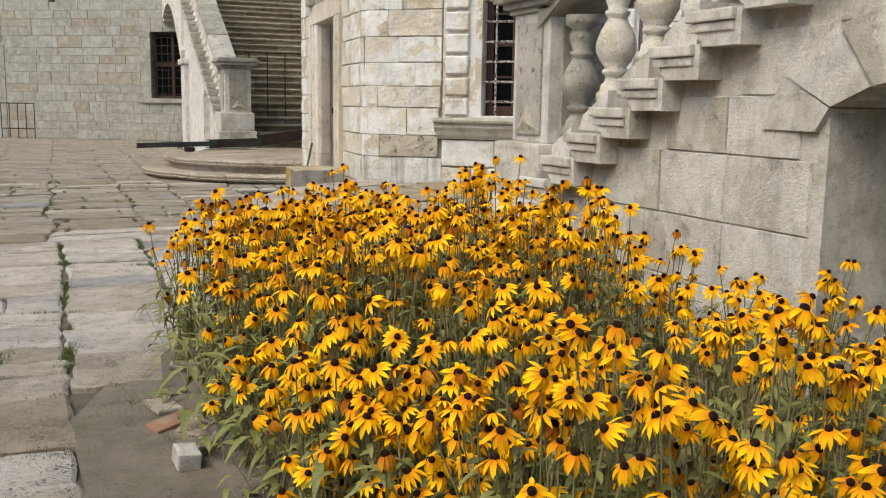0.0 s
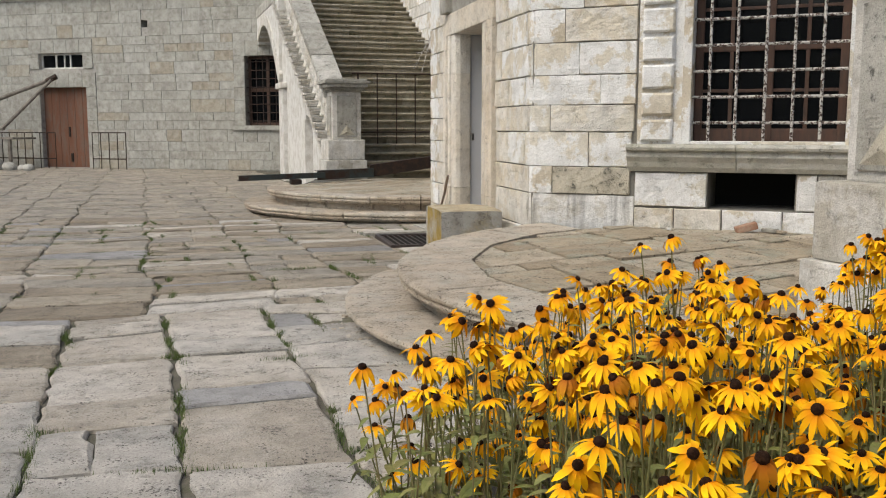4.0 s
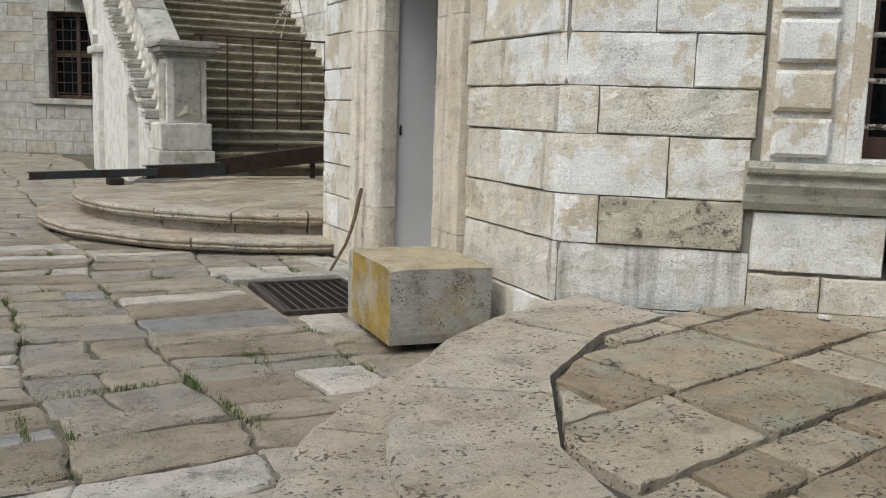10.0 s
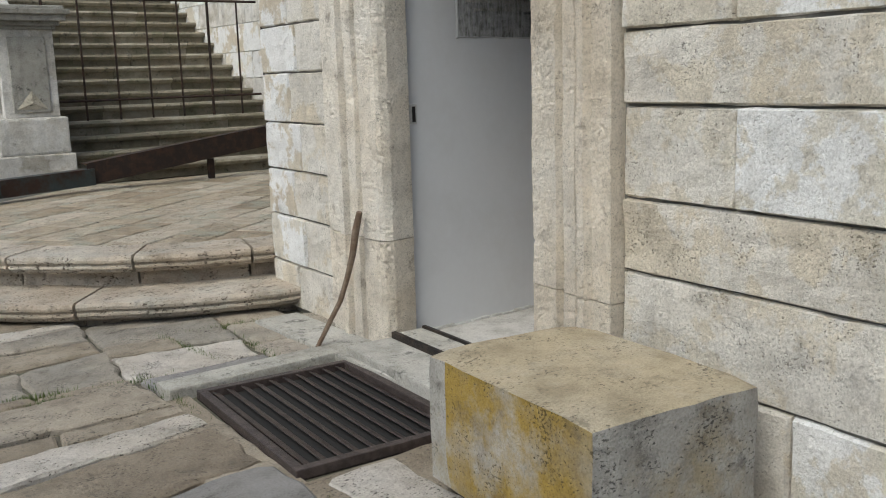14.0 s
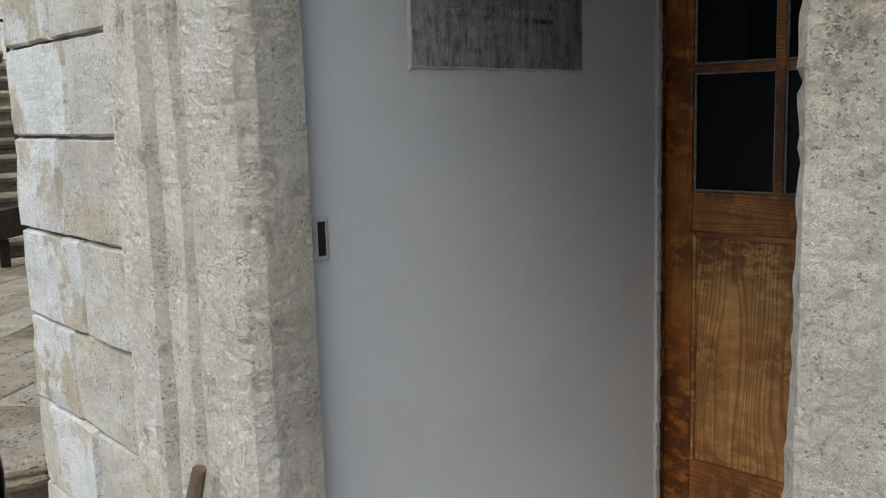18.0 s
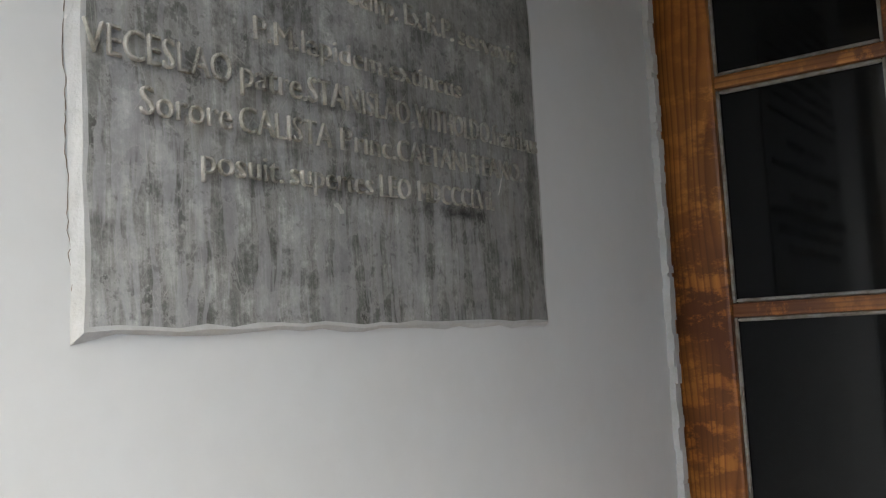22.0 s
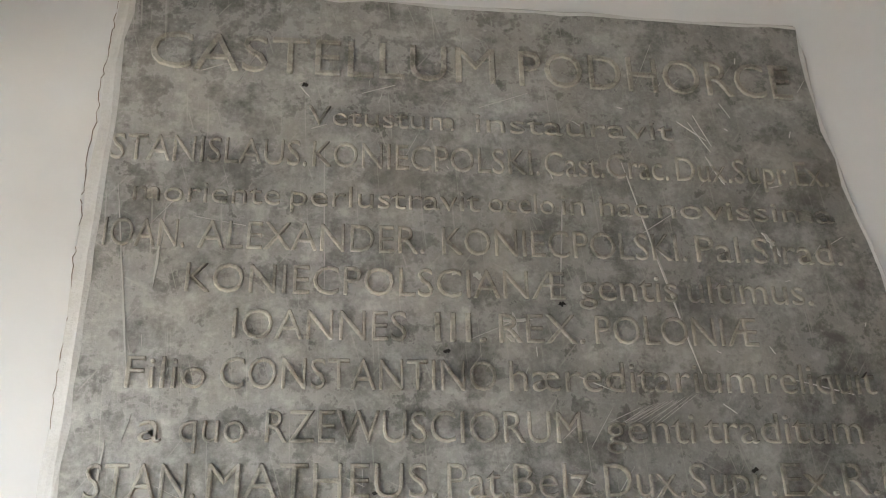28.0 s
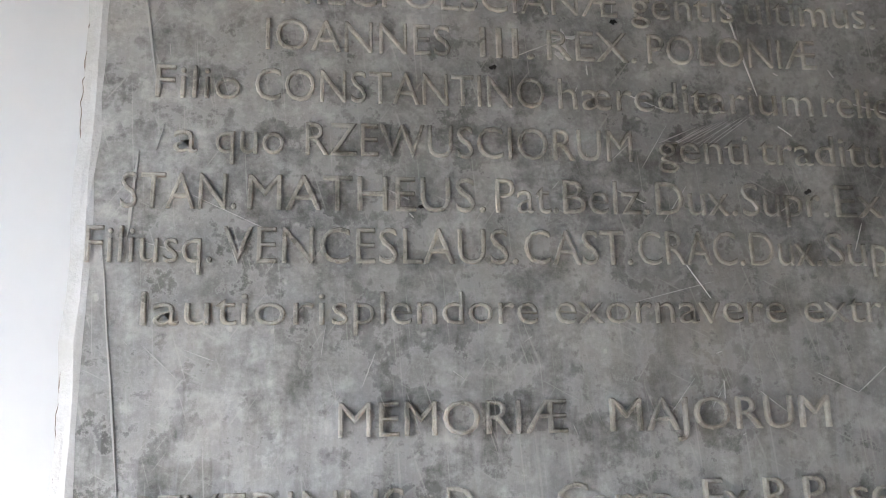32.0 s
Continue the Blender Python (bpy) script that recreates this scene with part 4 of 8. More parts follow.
# black sheet in place of the dark room, its shade put into the colour
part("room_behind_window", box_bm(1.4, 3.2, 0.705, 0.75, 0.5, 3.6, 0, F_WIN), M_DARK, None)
tagged(bpy.data.objects["room_behind_window"], "black sheet standing in for the dark room behind the window and vent", "wall", kind="structure")

# ---- tower: door wall, local x runs from the far corner (0) to the near corner (4.72) ----
DL, DR, DTOP = 1.63, 2.94, 2.66
tower_door = wall_slab("wall_door", F_DOOR, 0.0, 4.72, -0.1, 9.0, 0.34, M_MORTAR, [(DL - 0.12, DR + 0.05, -0.2, DTOP + 0.05)], "limestone ashlar tower wall with the portal")
rows_door = [(0.0, 0.40, [3.47, 4.25, 4.72]), (0.40, 0.76, [3.47, 4.72]), (0.76, 1.04, [3.47, 4.72]), (1.04, 1.385, [3.47, 4.0, 4.72]), (1.385, 1.655, [3.47, 4.72]),
             (1.655, 1.95, [3.47, 3.98, 4.72]), (1.95, 2.27, [3.47, 3.72, 4.72]), (2.27, 2.6, [3.47, 4.1, 4.72]), (2.6, 2.96, [3.47, 3.9, 4.72]), (2.96, 3.3, [3.47, 4.2, 4.72])]
for i, (a, b, ss) in enumerate(rows_door):
    for j, (s0, s1) in enumerate(zip(ss, ss[1:])):
        end = 4.72 - max(w for w, r in zip(WRAP, rows_win) if r[0] < b - 0.02 and r[1] > a + 0.02) if s1 > 4.7 and b > 0.43 else s1
        if end - s0 > 0.06:
            lay_block(tower_door, F_DOOR, s0, end, a, b, M_CREAM if j == 0 else M_PALE, out=rng.uniform(0.010, 0.034), gap=0.009, bev=0.007, nx=9, nz=6, jit=0.005, bulge=0.008)
zs = [0.0, 0.30, 0.62, 0.93, 1.24, 1.56, 1.86, 2.2, 2.5, 2.86, 3.3]
for k, (a, b) in enumerate(zip(zs, zs[1:])):
    mid = 0.55 if k % 2 else 0.42
    lay_block(tower_door, F_DOOR, 0.004, mid, a, b, M_PALE if k else M_CREAM, out=0.022, gap=0.009, bev=0.007, nx=7, nz=5, jit=0.005, bulge=0.006)
    lay_block(tower_door, F_DOOR, mid, 1.02, a, b, M_CREAM, out=0.012, gap=0.009, bev=0.007, nx=7, nz=5, jit=0.005, bulge=0.006)
up = fill_blocks(tower_door, F_DOOR, 0.0, 4.72, courses(3.75, 9.0), [M_PALE, M_CREAM], keep=False)
part("upper_stones", joined("upper_stones", up, M_PALE), M_PALE, tower_door)["kind"] = "stuff"
# the tower's far side and back close the block
F_SIDE = frame_at(7.3, 3.2, -(7.3 - 0.328), -(3.2 - 2.256))
tower_side = wall_slab("wall_tower_side", F_SIDE, 0.0, 7.0, -0.1, 9.0, 0.3, M_MORTAR, (), "limestone tower side wall beside the far stair")
fill_blocks(tower_side, F_SIDE, 5.0, 7.03, courses(0.0, 3.3, 0.28, 0.34), [M_PALE, M_CREAM])

# portal
portal = thing("portal", "weathered moulded limestone door portal with worn edges", "doorway", F_DOOR, kind="structure")


def jamb_prof(flip, w):
    """Front profile of a jamb from the opening outwards, (x, y)."""
    p = ([(0.12, 0.2), (0.036, 0.168), (0.016, 0.10)] if flip else [(0.0, 0.25), (0.0, 0.13)]) + [(0.0, 0.02), (0.012, -0.03), (0.03, -0.05), (0.195, -0.062), (0.207, -0.03), (0.235, -0.03), (0.247, -0.066), (0.325, -0.074), (0.337, -0.05), (0.352, -0.05), (0.362, -0.098), (0.405, -0.10), (0.417, -0.068), (w, -0.072), (w, 0.05)]
    return [(-x if flip else x, y) for x, y in p]


def jamb_bm(x_edge, flip, w, z0, z1):
    bm = bmesh.new()
    pr = []
    rough = jamb_prof(flip, w)
    for a, b in zip(rough, rough[1:]):
        k = max(1, int(math.hypot(b[0] - a[0], b[1] - a[1]) / 0.016))
        pr += [(a[0] + (b[0] - a[0]) * q / k, a[1] + (b[1] - a[1]) * q / k) for q in range(k)]
    pr.append(rough[-1])
    steps = max(2, int((z1 - z0) / 0.015))
    rings = []
    for k in range(steps + 1):
        z = z0 + (z1 - z0) * k / steps
        ring = []
        for i, (x, y) in enumerate(pr):
            wear = noise.noise(Vector((x_edge + x, y * 3, z * 3.1))) * 0.005 + noise.noise(Vector((x_edge + x * 13, y * 13, z * 11))) * 0.004 + abs(noise.noise(Vector((x * 34, y * 34, z * 29)))) * 0.005 + max(0.0, noise.noise(Vector((x * 40, y * 40, z * 44 + 5))) - 0.3) * 0.016 + noise.noise(Vector((x * 70, y * 70, z * 62))) * 0.0025 - 0.002
            inn = 0 < i < len(pr) - 2
            ring.append(bm.verts.new((x_edge + x + (wear * (-0.8 if flip else 0.8) if inn and y > -0.045 and abs(x) < 0.05 else 0), y + (wear if inn else 0), z)))
        rings.append(ring)
    n = len(pr)
    for k in range(steps):
        for i in range(n):
            j = (i + 1) % n
            bm.faces.new((rings[k][i], rings[k][j], rings[k + 1][j], rings[k + 1][i]))
    bm.faces.new(rings[0])
    bm.faces.new(rings[-1])
    bmesh.ops.recalc_face_normals(bm, faces=bm.faces)
    return bm


for z0, z1 in ((-0.06, 0.62), (0.625, 2.15), (2.155, 2.66)):
    part("jamb", jamb_bm(DL, True, 0.61, z0, z1), M_JAMB, portal, "worn moulded limestone jamb with patches of dark crust")
    part("jamb", jamb_bm(DR - 0.012, False, 0.53, z0, z1), M_JAMB, portal)
part("lintel", box_bm(DL - 0.61, DR + 0.53, -0.075, 0.34, 2.662, 2.95, 0.02), M_JAMB, portal, "limestone lintel over the doorway")
part("frieze", box_bm(DL - 0.55, DR + 0.47, -0.05, 0.2, 2.952, 3.36, 0.01), M_GREY, portal)
for x in (DL - 0.5, DR + 0.16):
    part("console", box_bm(x, x + 0.3, -0.15, 0.0, 2.955, 3.34, 0.03), M_GREY, portal, "scrolled console block")
corn = [(0.1, 3.36), (-0.12, 3.36), (-0.16, 3.42), (-0.24, 3.46), (-0.27, 3.52), (-0.36, 3.56), (-0.40, 3.62), (-0.42, 3.70), (0.1, 3.74)]
part("cornice", extrude_bm(corn, DL - 0.8, DR + 0.72, cuts=6), M_GREY, portal, "projecting weathered cornice")
part("threshold", box_bm(DL - 0.02, DR + 0.02, -0.30, 0.25, -0.07, 0.075, 0.012), M_GREY, portal, "worn grey threshold slab")
part("threshold_step", box_bm(DL, DR, -0.02, 0.22, 0.02, 0.10, 0.01), M_GREY, portal)
part("threshold_rail", box_bm(DL + 0.01, DR - 0.01, 0.175, 0.20, 0.095, 0.115, 0.004), M_IRON, portal, "dark metal door rail")
part("threshold_rail", box_bm(DL + 0.01, DR - 0.01, -0.026, 0.004, 0.075, 0.112, 0.003), M_IRON, portal)

# ---- vestibule behind the portal ----
VX0, VX1, VY0, VY1, VZ = 0.36, 2.30, -0.78, 0.695, 3.3
bm = bmesh.new()
add_box(bm, VX0 - 0.02, 1.975, VY1, VY1 + 0.3, 0.0, VZ)
add_box(bm, 1.975, VX1 + 0.3, VY1 + 0.06, VY1 + 0.3, 0.0, VZ)
tagged(part("wall_vestibule", bm, M_PLASTER, None), "smooth white plastered vestibule wall", "wall", kind="structure")
bm = bmesh.new()
add_box(bm, VX0 - 0.12, 1.975, VY0 - 0.3, VY0, 0.0, VZ)
add_box(bm, 1.975, VX1 + 0.3, VY0 - 0.6, VY0 - 0.345, 0.0, VZ)
tagged(part("wall_vestibule_right", bm, M_PLASTER, None), "white plastered vestibule wall", "wall", kind="structure")
# ceiling out of view; its grey keeps light off the upper wall
bm = bmesh.new()
add_box(bm, VX0 - 0.10, VX1 + 0.3, VY0 - 0.6, VY1 + 0.3, VZ, VZ + 0.2)
tagged(part("ceiling", bm, M_PLASTER_OLD, None), "unseen vestibule ceiling, greyed to cut bounced light", "ceiling", kind="structure")
bm = bmesh.new()
add_box(bm, VX0 - 0.05, VX1 + 0.3, VY0 - 0.345, VY1 + 0.135, -0.05, FLOOR_IN - 0.004)
tagged(part("floor", bm, M_INFLOOR, None), "worn stone vestibule floor, lightened to bounce more light", "floor", kind="structure")
# crumbled plaster foot along the wall and the chipped edge beside the wooden door
bm = bmesh.new()
for i in range(40):
    x = VX0 + 0.05 + (1.97 - VX0 - 0.1) * i / 39
    add_box(bm, x - 0.03, x + 0.03, VY1 - rng.uniform(0.006, 0.016), VY1 + 0.01, FLOOR_IN - 0.01, FLOOR_IN + rng.uniform(0.004, 0.016), 0.003)
tagged(part("baseboard", bm, M_PLASTER_OLD, None), "crumbled plaster edge along the vestibule floor", "trim", kind="structure")
bm = bmesh.new()
z = FLOOR_IN
while z < 3.2:
    h = rng.uniform(0.008, 0.035)
    w = rng.uniform(0.012, 0.02)
    add_box(bm, 1.973 - w, 1.979, VY1 - rng.uniform(0.010, 0.015), VY1 + 0.01, z, z + h + 0.004, 0.0)
    z += h
tagged(part("trim", bm, M_LIP, None), "chipped plaster strip beside the wooden door", "trim", kind="structure")
# latch recess in the plaster edge; a black plate paints its dark hollow
niche = thing("latch_recess", "small rusty latch recess with chipped plaster rim in the wall edge", "latch")
part("rim", box_bm(0.38, 0.448, VY1 - 0.007, VY1 + 0.01, 1.25, 1.36, 0.005), M_PLASTER_OLD, niche)
part("plate", box_bm(0.415, 0.438, VY1 - 0.009, VY1 + 0.01, 1.262, 1.348, 0.002), M_DARK, niche, "black plate in place of the dark latch hollow")

# ---- wooden double door, in the plane x = 2.06 ----
leafs = thing("door_2", "stripped and stained pine glazed double door, closed", "door", kind="structure")
XD = 2.06


def dpart(name, y0, y1, z0, z1, mat, x0=0.0, x1=0.05, bev=0.006, parent=leafs, label=""):
    return part(name, box_bm(XD + x0, XD + x1, y0, y1, z0, z1, bev), mat, parent, label)


def leaf(y_out, y_in, s, m_stile, m_in, m_rail, m_panel):
    """One leaf from its hinge edge y_out to its meeting edge y_in; s is the sign along y."""
    lf = thing("leaf", "", "")
    for k in ("label", "category"):
        if k in lf:
            del lf[k]
    lf.parent = leafs
    yy = sorted

    def bx(name, a, b, z0, z1, mat, x0=0.0, x1=0.05, label=""):
        a, b = yy((a, b))
        return dpart(name, a, b, z0, z1, mat, x0, x1, parent=lf, label=label)
    bx("stile", y_out, y_out + s * 0.112, FLOOR_IN + 0.01, 3.2, m_stile)
    bx("stile", y_in - s * 0.098, y_in, FLOOR_IN + 0.01, 3.2, m_in)
    a, b = y_out + s * 0.112, y_in - s * 0.098
    mid = (a + b) / 2
    bx("rail", a, b, 1.145, 1.29, m_rail, 0.002, 0.048)
    bx("rail", a, b, FLOOR_IN + 0.01, FLOOR_IN + 0.22, m_rail, 0.002, 0.048)
    bx("rail", a, b, 2.62, 2.72, m_rail, 0.002, 0.048)
    bx("panel", a, b, FLOOR_IN + 0.22, 1.145, m_panel, 0.018, 0.036)
    for y in (a, b):
        bx("bead", y, y + (0.016 if y == min(a, b) else -0.016), FLOOR_IN + 0.22, 1.145, m_panel, 0.004, 0.02)
    bx("bead", a, b, 1.122, 1.145, m_rail, 0.004, 0.02)
    bx("glazing_bar", mid - 0.016, mid + 0.016, 1.29, 2.62, m_rail, 0.004, 0.046)
    for z in (1.728, 2.17):
        bx("glazing_bar", a, mid - 0.016, z - 0.014, z + 0.014, m_rail, 0.006, 0.044)
        bx("glazing_bar", mid + 0.016, b, z - 0.014, z + 0.014, m_rail, 0.006, 0.044)
    for p0, p1 in ((a, mid - s * 0.016), (mid + s * 0.016, b)):
        for z0, z1 in ((1.29, 1.714), (1.742, 2.156), (2.184, 2.62)):
            bx("pane", p0, p1, z0, z1, M_GLASS, 0.022, 0.026)
            for q0, q1, w0, w1 in ((p0, p0 + s * 0.007, z0, z1), (p1 - s * 0.007, p1, z0, z1), (p0 + s * 0.007, p1 - s * 0.007, z0, z0 + 0.008), (p0 + s * 0.007, p1 - s * 0.007, z1 - 0.008, z1)):
                bx("putty", q0, q1, w0, w1, M_PUTTY, 0.012, 0.0215)
    return lf


leaf(0.718, -0.14, -1, M_WOOD, M_WOOD, M_WOOD_H, M_WOOD_PANEL)
leaf(-1.0, -0.146, 1, M_WOOD_PEEL, M_WOOD_PEEL, M_WOOD_PEEL, M_WOOD_RED)
dpart("door_frame", 0.721, 0.752, FLOOR_IN, 3.24, M_WOOD, 0.0, 0.09)
dpart("door_frame", -1.03, -1.003, FLOOR_IN, 3.24, M_WOOD_PEEL, 0.0, 0.09)
dpart("door_frame", -1.03, 0.752, 3.205, 3.3, M_WOOD_H, 0.0, 0.09)
dpart("cover_strip", -0.188, -0.142, FLOOR_IN + 0.01, 3.2, M_WOOD_PEEL, -0.016, -0.001, label="cover strip with peeling white paint")
# added black sheet: the darkness beyond the panes is its colour
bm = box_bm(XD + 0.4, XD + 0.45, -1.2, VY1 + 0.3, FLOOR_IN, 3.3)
tagged(part("room_behind_door", bm, M_DARK, None), "black sheet standing in for the dark room behind the glazed door", "wall", kind="structure")

# chain and padlock
lock = thing("padlock", "black iron padlock hanging from a chain on the door", "padlock")


def torus_bm(center, m, major, minor, stretch=1.0, n=14, k=6):
    bm = bmesh.new()
    g = []
    for i in range(n):
        t = 2 * math.pi * i / n
        ring = []
        for j in range(k):
            p = 2 * math.pi * j / k
            v = Vector(((major + minor * math.cos(p)) * math.cos(t), minor * math.sin(p), (major + minor * math.cos(p)) * math.sin(t) * stretch))
            ring.append(bm.verts.new(Vector(center) + m @ v))
        g.append(ring)
    for i in range(n):
        for j in range(k):
            bm.faces.new((g[i][j], g[(i + 1) % n][j], g[(i + 1) % n][(j + 1) % k], g[i][(j + 1) % k]))
    return bm


LY = 0.006
for i in range(8):
    m3 = Euler((0, 0, radians(90 if i % 2 else 20))).to_matrix()
    part("chain_link", torus_bm((XD - 0.022, LY + 0.008 * math.sin(i), 1.20 - 0.026 * i), m3, 0.0105, 0.0042, 1.5), M_IRON, lock)
part("shackle", torus_bm((XD - 0.024, LY, 0.982), Euler((0, 0, radians(80))).to_matrix(), 0.024, 0.006, 1.2), M_IRON, lock)
part("lock_body", box_bm(XD - 0.045, XD - 0.012, LY - 0.043, LY + 0.043, 0.912, 0.964, 0.008), M_IRON, lock)
handle = thing("door_handle_fitting", "iron escutcheon with a bent rod handle on the pine leaf", "handle")
part("plate", box_bm(XD - 0.008, XD - 0.001, -0.118, -0.094, 1.05, 1.24, 0.004), M_IRON, handle)
part("rod", rod_bm((XD - 0.012, -0.106, 1.145), (XD - 0.05, -0.022, 1.078), 0.005), M_RUSTWHITE, handle)
hook = thing("door_hook", "long thin iron hook hanging from the painted leaf", "hook")
part("rod", rod_bm((XD - 0.02, -0.265, 1.17), (XD - 0.028, -0.255, 0.80), 0.0045), M_IRON, hook)
part("eye", torus_bm((XD - 0.02, -0.266, 1.18), Matrix.Identity(3), 0.012, 0.004), M_IRON, hook)
part("bend", rod_bm((XD - 0.028, -0.255, 0.80), (XD - 0.03, -0.225, 0.795), 0.0045), M_IRON, hook)

# ---- memorial plaque ----
PY = VY1
plaque = thing("memorial_plaque", "grey slate memorial plaque with a raised Latin inscription, in white plaster", "plaque")
bm = bmesh.new()
outline = []
for k in range(25):
    outline.append((0.756 + 0.759 * k / 24, 1.727 + 0.006 * noise.noise(Vector((k * 0.5, 3, 0))) - 0.005 * k / 24))
for k in range(1, 35):
    outline.append((1.515 - 0.068 * min(1.0, max(0.0, (k / 35 - 0.42) / 0.5)) ** 1.3 + 0.004 * noise.noise(Vector((k * 0.4, 9, 0))), 1.722 + 1.095 * k / 35))
for k in range(25):
    outline.append((1.445 - 0.685 * k / 24, 2.822 - 0.004 * k / 24 + 0.004 * noise.noise(Vector((k * 0.6, 5, 0)))))
for k in range(1, 35):
    outline.append((0.758 + 0.004 * noise.noise(Vector((k * 0.5, 1, 0))), 2.815 - 1.085 * k / 35))
f = bm.faces.new([bm.verts.new((x, PY - 0.0042, z)) for x, z in outline])
ext = bmesh.ops.extrude_face_region(bm, geom=[f])
for v in ext["geom"]:
    if isinstance(v, bmesh.types.BMVert):
        v.co.y = PY - 0.02 + 0.02
bmesh.ops.recalc_face_normals(bm, faces=bm.faces)
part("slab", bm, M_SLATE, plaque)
# ragged plaster lip round the slab
lip = bmesh.new()
n = len(outline)
cx, cz = 1.125, 2.275
rings = [[], [], [], []]
for i, (x, z) in enumerate(outline):
    nx_, nz_ = (x - cx), (z - cz)
    ox = 1 if nx_ > 0.30 and abs(nz_) < 0.54 else (-1 if nx_ < -0.36 else 0)
    oz = 1 if nz_ > 0.53 else (-1 if nz_ < -0.53 else 0)
    w = 0.004 + 0.007 * abs(noise.noise(Vector((i * 0.35, 2, 7)))) + (0.008 if ox < 0 else 0)
    q = 0.004 * noise.noise(Vector((i * 0.9, 0, 3)))
    for k, (o, y) in enumerate(((-0.003 - q, 0.0045), (w * 0.15, 0.0047), (w * 0.5, 0.0028), (w, 0.0003))):
        y += 0.0009 * noise.noise(Vector((i * 0.7, k * 3.1, 1))) if k in (1, 2) else 0
        rings[k].append(lip.verts.new((x + ox * o, PY - y, z + oz * o)))
for ra, rb_ in zip(rings, rings[1:]):
    for i in range(n):
        j = (i + 1) % n
        lip.faces.new((ra[i], ra[j], rb_[j], rb_[i]))
bmesh.ops.recalc_face_normals(lip, faces=lip.faces)
part("plaster_lip", lip, M_LIP, plaque, "ragged white plaster edge")


def inscribe(z, cap, *words):
    """Raised letters on one line of the slab: each word runs from its own left end to its right end."""
    for text, x0, x1 in words:
        cu = bpy.data.curves.new("inscription", "FONT")
        cu.body = text
        cu.size = cap / 0.70
        cu.extrude = 0.0012 if z > 2.2 else 0.0028
        cu.bevel_depth = 0.0008
        cu.bevel_resolution = 0
        cu.resolution_u = 3
        cu.offset = -0.0009
        tmp = new("inscription", cu)
        bpy.context.view_layer.update()
        me = bpy.data.meshes.new_from_object(tmp.evaluated_get(bpy.context.evaluated_depsgraph_get()))
        bpy.data.objects.remove(tmp)
        co = np.empty(len(me.vertices) * 3)
        me.vertices.foreach_get("co", co)
        co = co.reshape(-1, 3)
        co[:, 0] = x0 + (co[:, 0] - co[:, 0].min()) * (x1 - x0) / (co[:, 0].max() - co[:, 0].min())
        up_ = co[:, 1].copy()
        co[:, 1] = PY - 0.0048 - co[:, 2]
        co[:, 2] = up_ + z + (co[:, 0] - 0.8) * 0.008
        me.vertices.foreach_set("co", co.ravel())
        me.materials.clear()
        me.materials.append(M_SLATE_LETTER)
        part("inscription_word", me, M_SLATE_LETTER, plaque)["kind"] = "stuff"


inscribe(2.724, 0.042, ("CASTELLUM", 0.784, 1.115), ("PODHORCE", 1.139, 1.425))
inscribe(2.668, 0.021, ("Vetustum", 0.934, 1.072), ("instauravit", 1.093, 1.29))
inscribe(2.623, 0.027, ("STANISLAUS.", 0.762, 0.935), ("KONIECPOLSKI.", 0.94, 1.153), ("Cast.Crac.", 1.158, 1.28), ("Dux.Supr.Ex.", 1.288, 1.443))
inscribe(2.582, 0.021, ("moriente", 0.786, 0.913), ("perlustravit", 0.922, 1.094), ("ocelo", 1.102, 1.164), ("in hac", 1.171, 1.254), ("novissima", 1.264, 1.44))
inscribe(2.538, 0.027, ("IOAN.", 0.766, 0.834), ("ALEXANDER.", 0.845, 1.042), ("KONIECPOLSKI.", 1.058, 1.286), ("Pal.Sirad.", 1.296, 1.44))
inscribe(2.497, 0.027, ("KONIECPOLSCIANÆ", 0.838, 1.168), ("gentis", 1.18, 1.272), ("ultimus.", 1.282, 1.402))
inscribe(2.456, 0.027, ("IOANNES", 0.88, 1.026), ("III.", 1.05, 1.095), ("REX.", 1.106, 1.182), ("POLONIÆ", 1.192, 1.342))
inscribe(2.413, 0.027, ("Filio", 0.799, 0.862), ("CONSTANTINO", 0.873, 1.102), ("hæreditarium", 1.113, 1.333), ("reliquit", 1.342, 1.445))
inscribe(2.369, 0.027, ("a", 0.814, 0.832), ("quo", 0.845, 0.896), ("RZEWUSCIORUM", 0.912, 1.172), ("genti", 1.193, 1.271), ("traditum", 1.28, 1.423))
inscribe(2.325, 0.028, ("STAN.", 0.779, 0.862), ("MATHEUS.", 0.87, 1.05), ("Pat.", 1.058, 1.108), ("Belz.", 1.112, 1.182), ("Dux.", 1.188, 1.256), ("Supr.", 1.261, 1.335), ("Ex.R.P.", 1.342, 1.46))
inscribe(2.284, 0.028, ("Filiusq.", 0.757, 0.846), ("VENCESLAUS.", 0.853, 1.074), ("CAST.", 1.079, 1.165), ("CRAC.", 1.17, 1.258), ("Dux.", 1.263, 1.323), ("Supr.EX.", 1.328, 1.465))
inscribe(2.238, 0.025, ("lautiori", 0.798, 0.928), ("splendore", 0.933, 1.087), ("exornavere", 1.101, 1.287), ("extruxere", 1.303, 1.462))
inscribe(2.157, 0.025, ("MEMORIÆ", 0.938, 1.105), ("MAJORUM", 1.138, 1.313))
inscribe(2.095, 0.027, ("SEVERINUS.", 0.798, 0.993), ("Dux.", 1.014, 1.073), ("Camp.", 1.094, 1.19), ("Ex.R.P.", 1.205, 1.308), ("servavit", 1.321, 1.467))
inscribe(2.019, 0.025, ("P.M.", 0.952, 1.015), ("lapidem.", 1.021, 1.163), ("extinctis", 1.17, 1.319))
